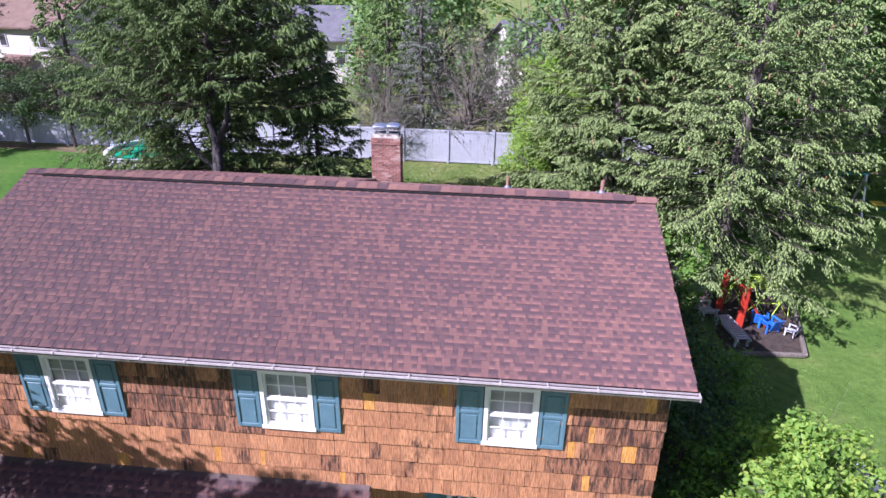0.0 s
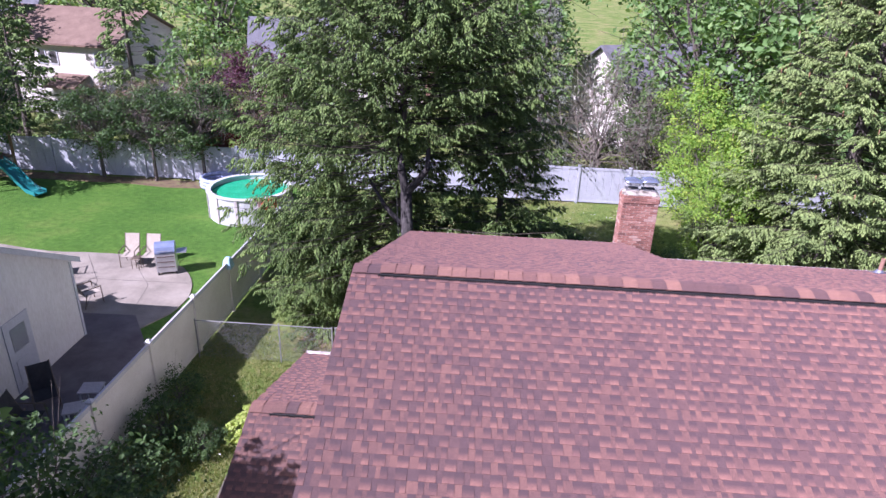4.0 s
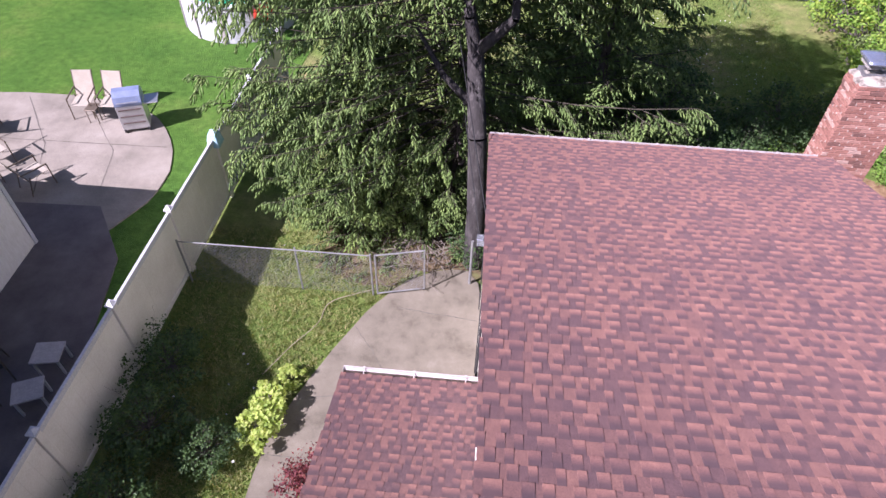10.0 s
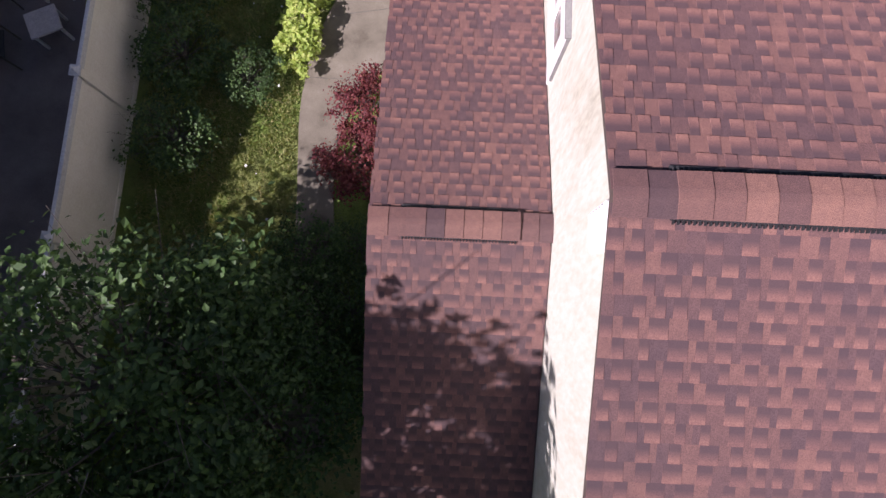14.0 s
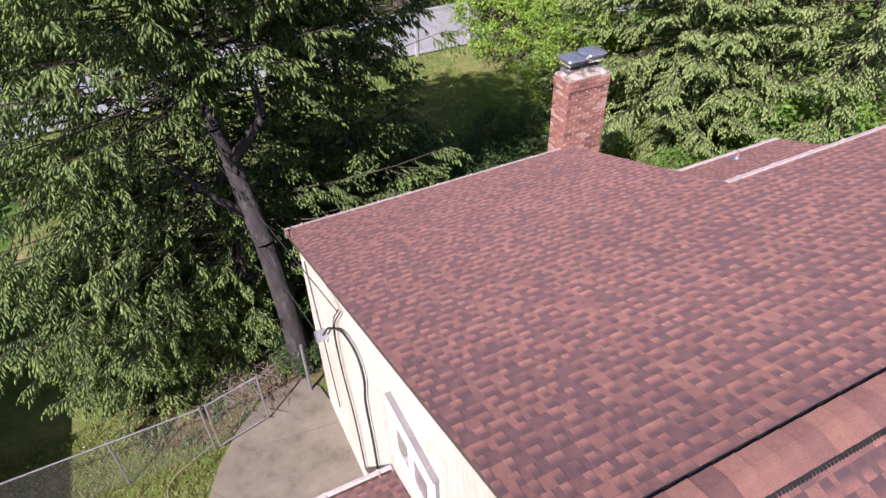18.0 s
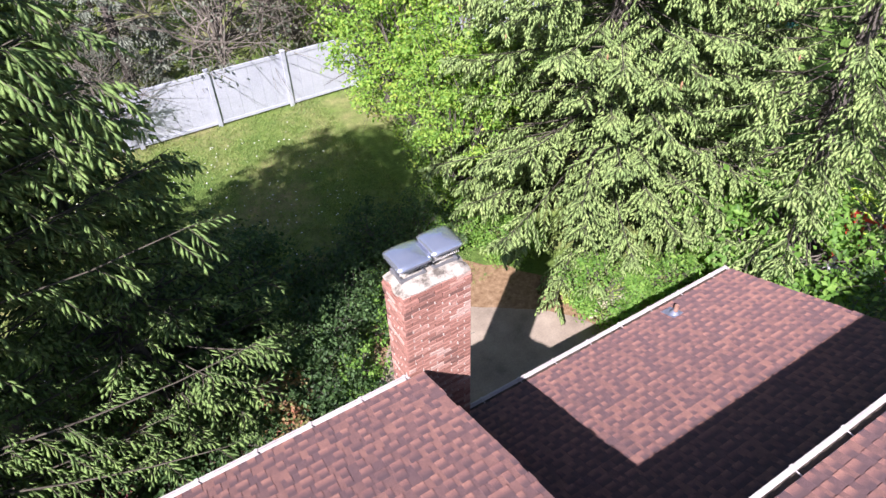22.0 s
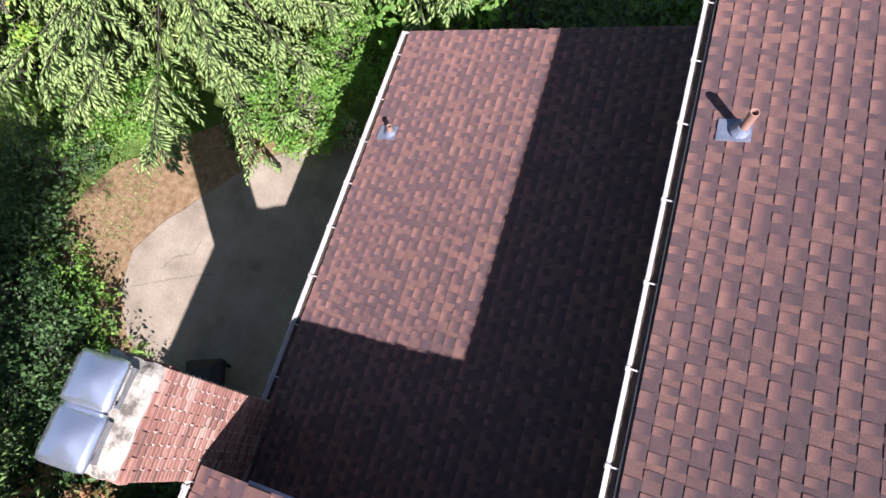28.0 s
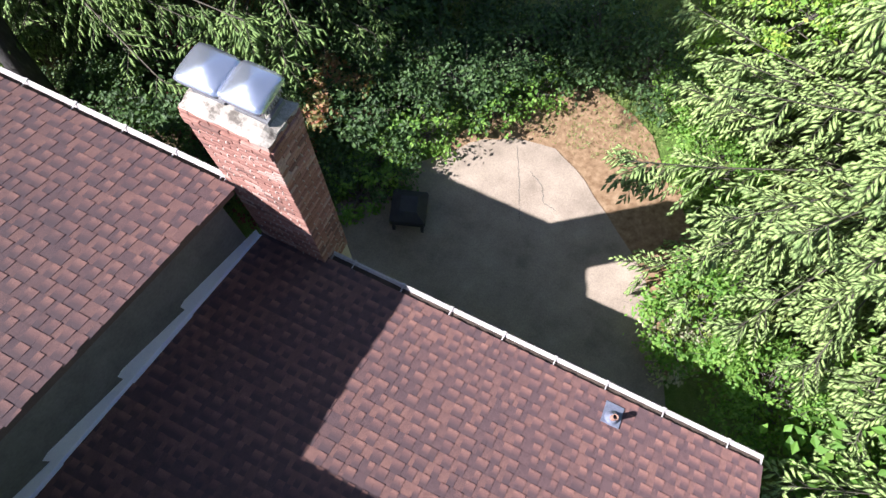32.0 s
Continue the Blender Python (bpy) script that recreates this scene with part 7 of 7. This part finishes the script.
SIDING = surface("pale_siding", [(0.3, (0.52, 0.48, 0.45)), (0.7, (0.64, 0.60, 0.565))], 1.0, 12, 0.7, stretch=(0.3, 0.3, 6))


def far_house(x, y, turn, w, d, h, rise, roof, label, wins):
    o = empty("house", label, "house")
    bm = bmesh.new()
    pts = [(-d / 2, 0), (d / 2, 0), (d / 2, h), (0, h + rise), (-d / 2, h)]
    f = [bm.verts.new((-w / 2, a, z)) for a, z in pts]
    b = [bm.verts.new((w / 2, a, z)) for a, z in pts]
    bm.faces.new(f), bm.faces.new(b[::-1])
    for i in range(5):
        bm.faces.new((f[i], b[i], b[(i + 1) % 5], f[(i + 1) % 5]))
    part("wall", bm, SIDING, o)
    for s in (-1, 1):
        bm = bmesh.new()
        k = rise / (d / 2)
        prism(bm, [(-w / 2 - 0.35, 0, h + rise + 0.14), (w / 2 + 0.35, 0, h + rise + 0.14), (w / 2 + 0.35, s * (d / 2 + 0.4), h - 0.4 * k + 0.14), (-w / 2 - 0.35, s * (d / 2 + 0.4), h - 0.4 * k + 0.14)], 0.13)
        part("roof", bm, roof, o)
    for face, u, z, ww, hh in wins:
        m = Matrix.Translation((u, -d / 2, 0)) if face == "f" else Matrix.Translation((w / 2, u, 0)) @ Matrix.Rotation(radians(90), 4, "Z")
        fr = boxed("window", (-ww / 2 - 0.08, ww / 2 + 0.08, -0.05, -0.005, z - 0.08, z + hh + 0.08), VINYL_WHITE, o, m=m)
        boxed("pane", (-ww / 2, ww / 2, -0.06, -0.051, z, z + hh), DIM, fr, m=m)
    o.matrix_basis = pose(x, y, 0, 0, 0, turn)
    return o


far_house(-32.6, 47.5, -8, 10.0, 8, 4.9, 1.8, ROOF_BROWN, "pale two-storey house with a brown roof", [("f", u, 3.5, 0.5, 0.8) for u in (-3.6, -0.4, 0.5, 3.9)] + [("f", u, 0.9, 0.7, 1.1) for u in (2.6, 3.8)] + [("r", 0, 3.2, 0.8, 1.2)])
far_house(-31.4, 43.2, -8, 1.7, 2.2, 2.3, 0.45, ROOF_BROWN, "low porch with a small gabled roof before the pale house", [("r", 0, 0.5, 0.7, 1.3)])
far_house(-18.6, 53.5, 14, 7.0, 7, 3.5, 2.6, ROOF_GREY, "white house with a grey gabled roof behind trees", [("f", u, 2.4, 0.8, 1.1) for u in (-2, 0.5, 2.2)] + [("r", 0, 2.4, 0.8, 1.1)])
brick_house = far_house(-11.6, 53.5, 10, 5.6, 6, 3.7, 2.1, ROOF_GREY, "grey-roofed house with a brick chimney beyond the back fence", [("f", u, 1.6, 0.7, 1.0) for u in (-1.6, 0.2, 1.8)])
boxed("chimney", (3.0, 3.7, -3.2, -2.5, 0, 4.9), BRICK, brick_house, "red brick chimney stack", 0.02)
far_house(8.5, 46.5, 27, 10.2, 6.4, 4.0, 2.0, ROOF_GREY, "white house with a dark roof half hidden by trees", [("f", u, z, 0.9, 1.2) for u in (-4, -2, 0.5, 3) for z in (0.8, 2.9)])
far_house(29.5, 46.0, -30, 10.0, 8, 3.2, 1.9, ROOF_RED, "low house with a red roof beyond the trees", [("f", u, 1.0, 1.2, 1.2) for u in (-3, 0, 3)])
far_house(-50.0, 60.0, 20, 10.0, 8, 4.6, 2.0, ROOF_GREY, "distant white house with a grey roof", [("f", u, 2.8, 0.9, 1.2) for u in (-3, 0, 3)])

# cloth over a fence post
CLOTH = surface("blue_cloth", [(0.3, (0.22, 0.42, 0.55)), (0.6, (0.4, 0.6, 0.7)), (0.8, (0.6, 0.72, 0.78))], 14, 60, 0.9)
bm = bmesh.new()
bmesh.ops.create_grid(bm, x_segments=14, y_segments=14, size=0.26)
for v in bm.verts:
    r = max(abs(v.co.x), abs(v.co.y))
    v.co.z = 1.915 - max(0.0, r - 0.085) * 1.9 + 0.03 * noise.noise(v.co * 13)
    k = 1.0 if r < 0.1 else 0.1 / r + 0.25 * (1 - 0.1 / r)
    v.co.x, v.co.y = v.co.x * k + 0.012 * noise.noise(v.co * 17), v.co.y * k * 1.15
bmesh.ops.solidify(bm, geom=bm.faces[:], thickness=0.006)
cloth = tagged(part("cloth", bm, CLOTH, None, smooth=True), "crumpled pale blue cloth hung over a fence post", "cloth")
cloth.location = (fx_(posts[7]), posts[7], 0.0)

# red inflatable at the end of the fence
bm = bmesh.new()
n, q = 20, 8
vs = [[bm.verts.new(((0.27 + 0.09 * math.cos(6.2832 * j / q)) * math.cos(6.2832 * i / n), 0.09 * math.sin(6.2832 * j / q), (0.27 + 0.09 * math.cos(6.2832 * j / q)) * math.sin(6.2832 * i / n))) for j in range(q)] for i in range(n)]
for i in range(n):
    for j in range(q):
        bm.faces.new((vs[i][j], vs[(i + 1) % n][j], vs[(i + 1) % n][(j + 1) % q], vs[i][(j + 1) % q]))
ring = tagged(part("swim_ring", bm, RED, None, smooth=True), "red inflatable swim ring hung on the pool rim", "swim ring")
ring.matrix_basis = pose(-12.5, 25.75, 1.0, 20, 0, 40)

# joints and cracks in the paving, and a hose in the grass
GROOVE = surface("dirty_joint", [(0.3, (0.0825, 0.075, 0.063)), (0.7, (0.165, 0.15, 0.1275))], 9, 60, 0.95)


def groove(owner, name, points, width, z, seed):
    """A shallow dark line in a slab, a little crooked."""
    rng, bm, prev = random.Random(seed), bmesh.new(), None
    for (xa, ya), (xb, yb) in zip(points, points[1:]):
        d = Vector((xb - xa, yb - ya, 0))
        nrm = Vector((-d.y, d.x, 0)).normalized()
        for k in range(9):
            t = k / 8
            p = Vector((xa, ya, z)) + d * t + nrm * rng.uniform(-0.012, 0.012)
            w = width * rng.uniform(0.6, 1.3) / 2
            row = (bm.verts.new(p - nrm * w), bm.verts.new(p + nrm * w))
            if prev and k:
                bm.faces.new((prev[0], row[0], row[1], prev[1]))
            prev = row
    part(name, bm, GROOVE, owner)


walkway, patio, far_patio = (bpy.data.objects[n] for n in ("walkway", "rear_patio", "neighbour_patio"))
for k, pts in enumerate((((-8.9, 10.47), (-8.22, 10.47)), ((-8.86, 12.03), (-8.1, 12.03)), ((-8.5, 13.17), (-7.35, 13.39), (-5.4, 13.45)), ((-6.94, 15.48), (-5.28, 15.29)))):
    groove(walkway, "joint", pts, 0.018, 0.0335, k)
groove(walkway, "crack", ((-7.75, 14.9), (-7.3, 14.35), (-6.97, 13.82)), 0.014, 0.0335, 11)
groove(patio, "crack", ((2.5, 19.75), (2.8, 19.6), (2.95, 19.3), (3.2, 19.25)), 0.012, 0.0335, 12)
groove(patio, "joint", ((2.1, 20.1), (2.35, 19.6), (2.6, 19.06), (2.72, 18.8)), 0.009, 0.0335, 13)
groove(far_patio, "joint", ((-18.4, 21.9), (-16.9, 19.9), (-16.2, 18.0)), 0.03, 0.0335, 15)
groove(far_patio, "joint", ((-23.0, 20.2), (-18.0, 20.0), (-13.7, 20.1)), 0.03, 0.0335, 16)
groove(far_patio, "crack", ((-15.9, 20.9), (-15.0, 19.8), (-14.7, 18.4)), 0.02, 0.0335, 17)
PIPE_TAN = surface("tan_hose", [(0.3, (0.24, 0.2, 0.14)), (0.7, (0.36, 0.31, 0.23))], 5, 60, 0.6)
hose = cable("garden_hose", [(-9.3, 13.6, 0.05), (-8.92, 14.28, 0.06), (-8.5, 14.95, 0.05), (-8.41, 15.39, 0.06), (-7.88, 15.73, 0.06), (-7.38, 15.96, 0.05)], 0.008, PIPE_TAN, "")
tagged(hose, "thin pale hose lying in the grass by the walkway", "hose")
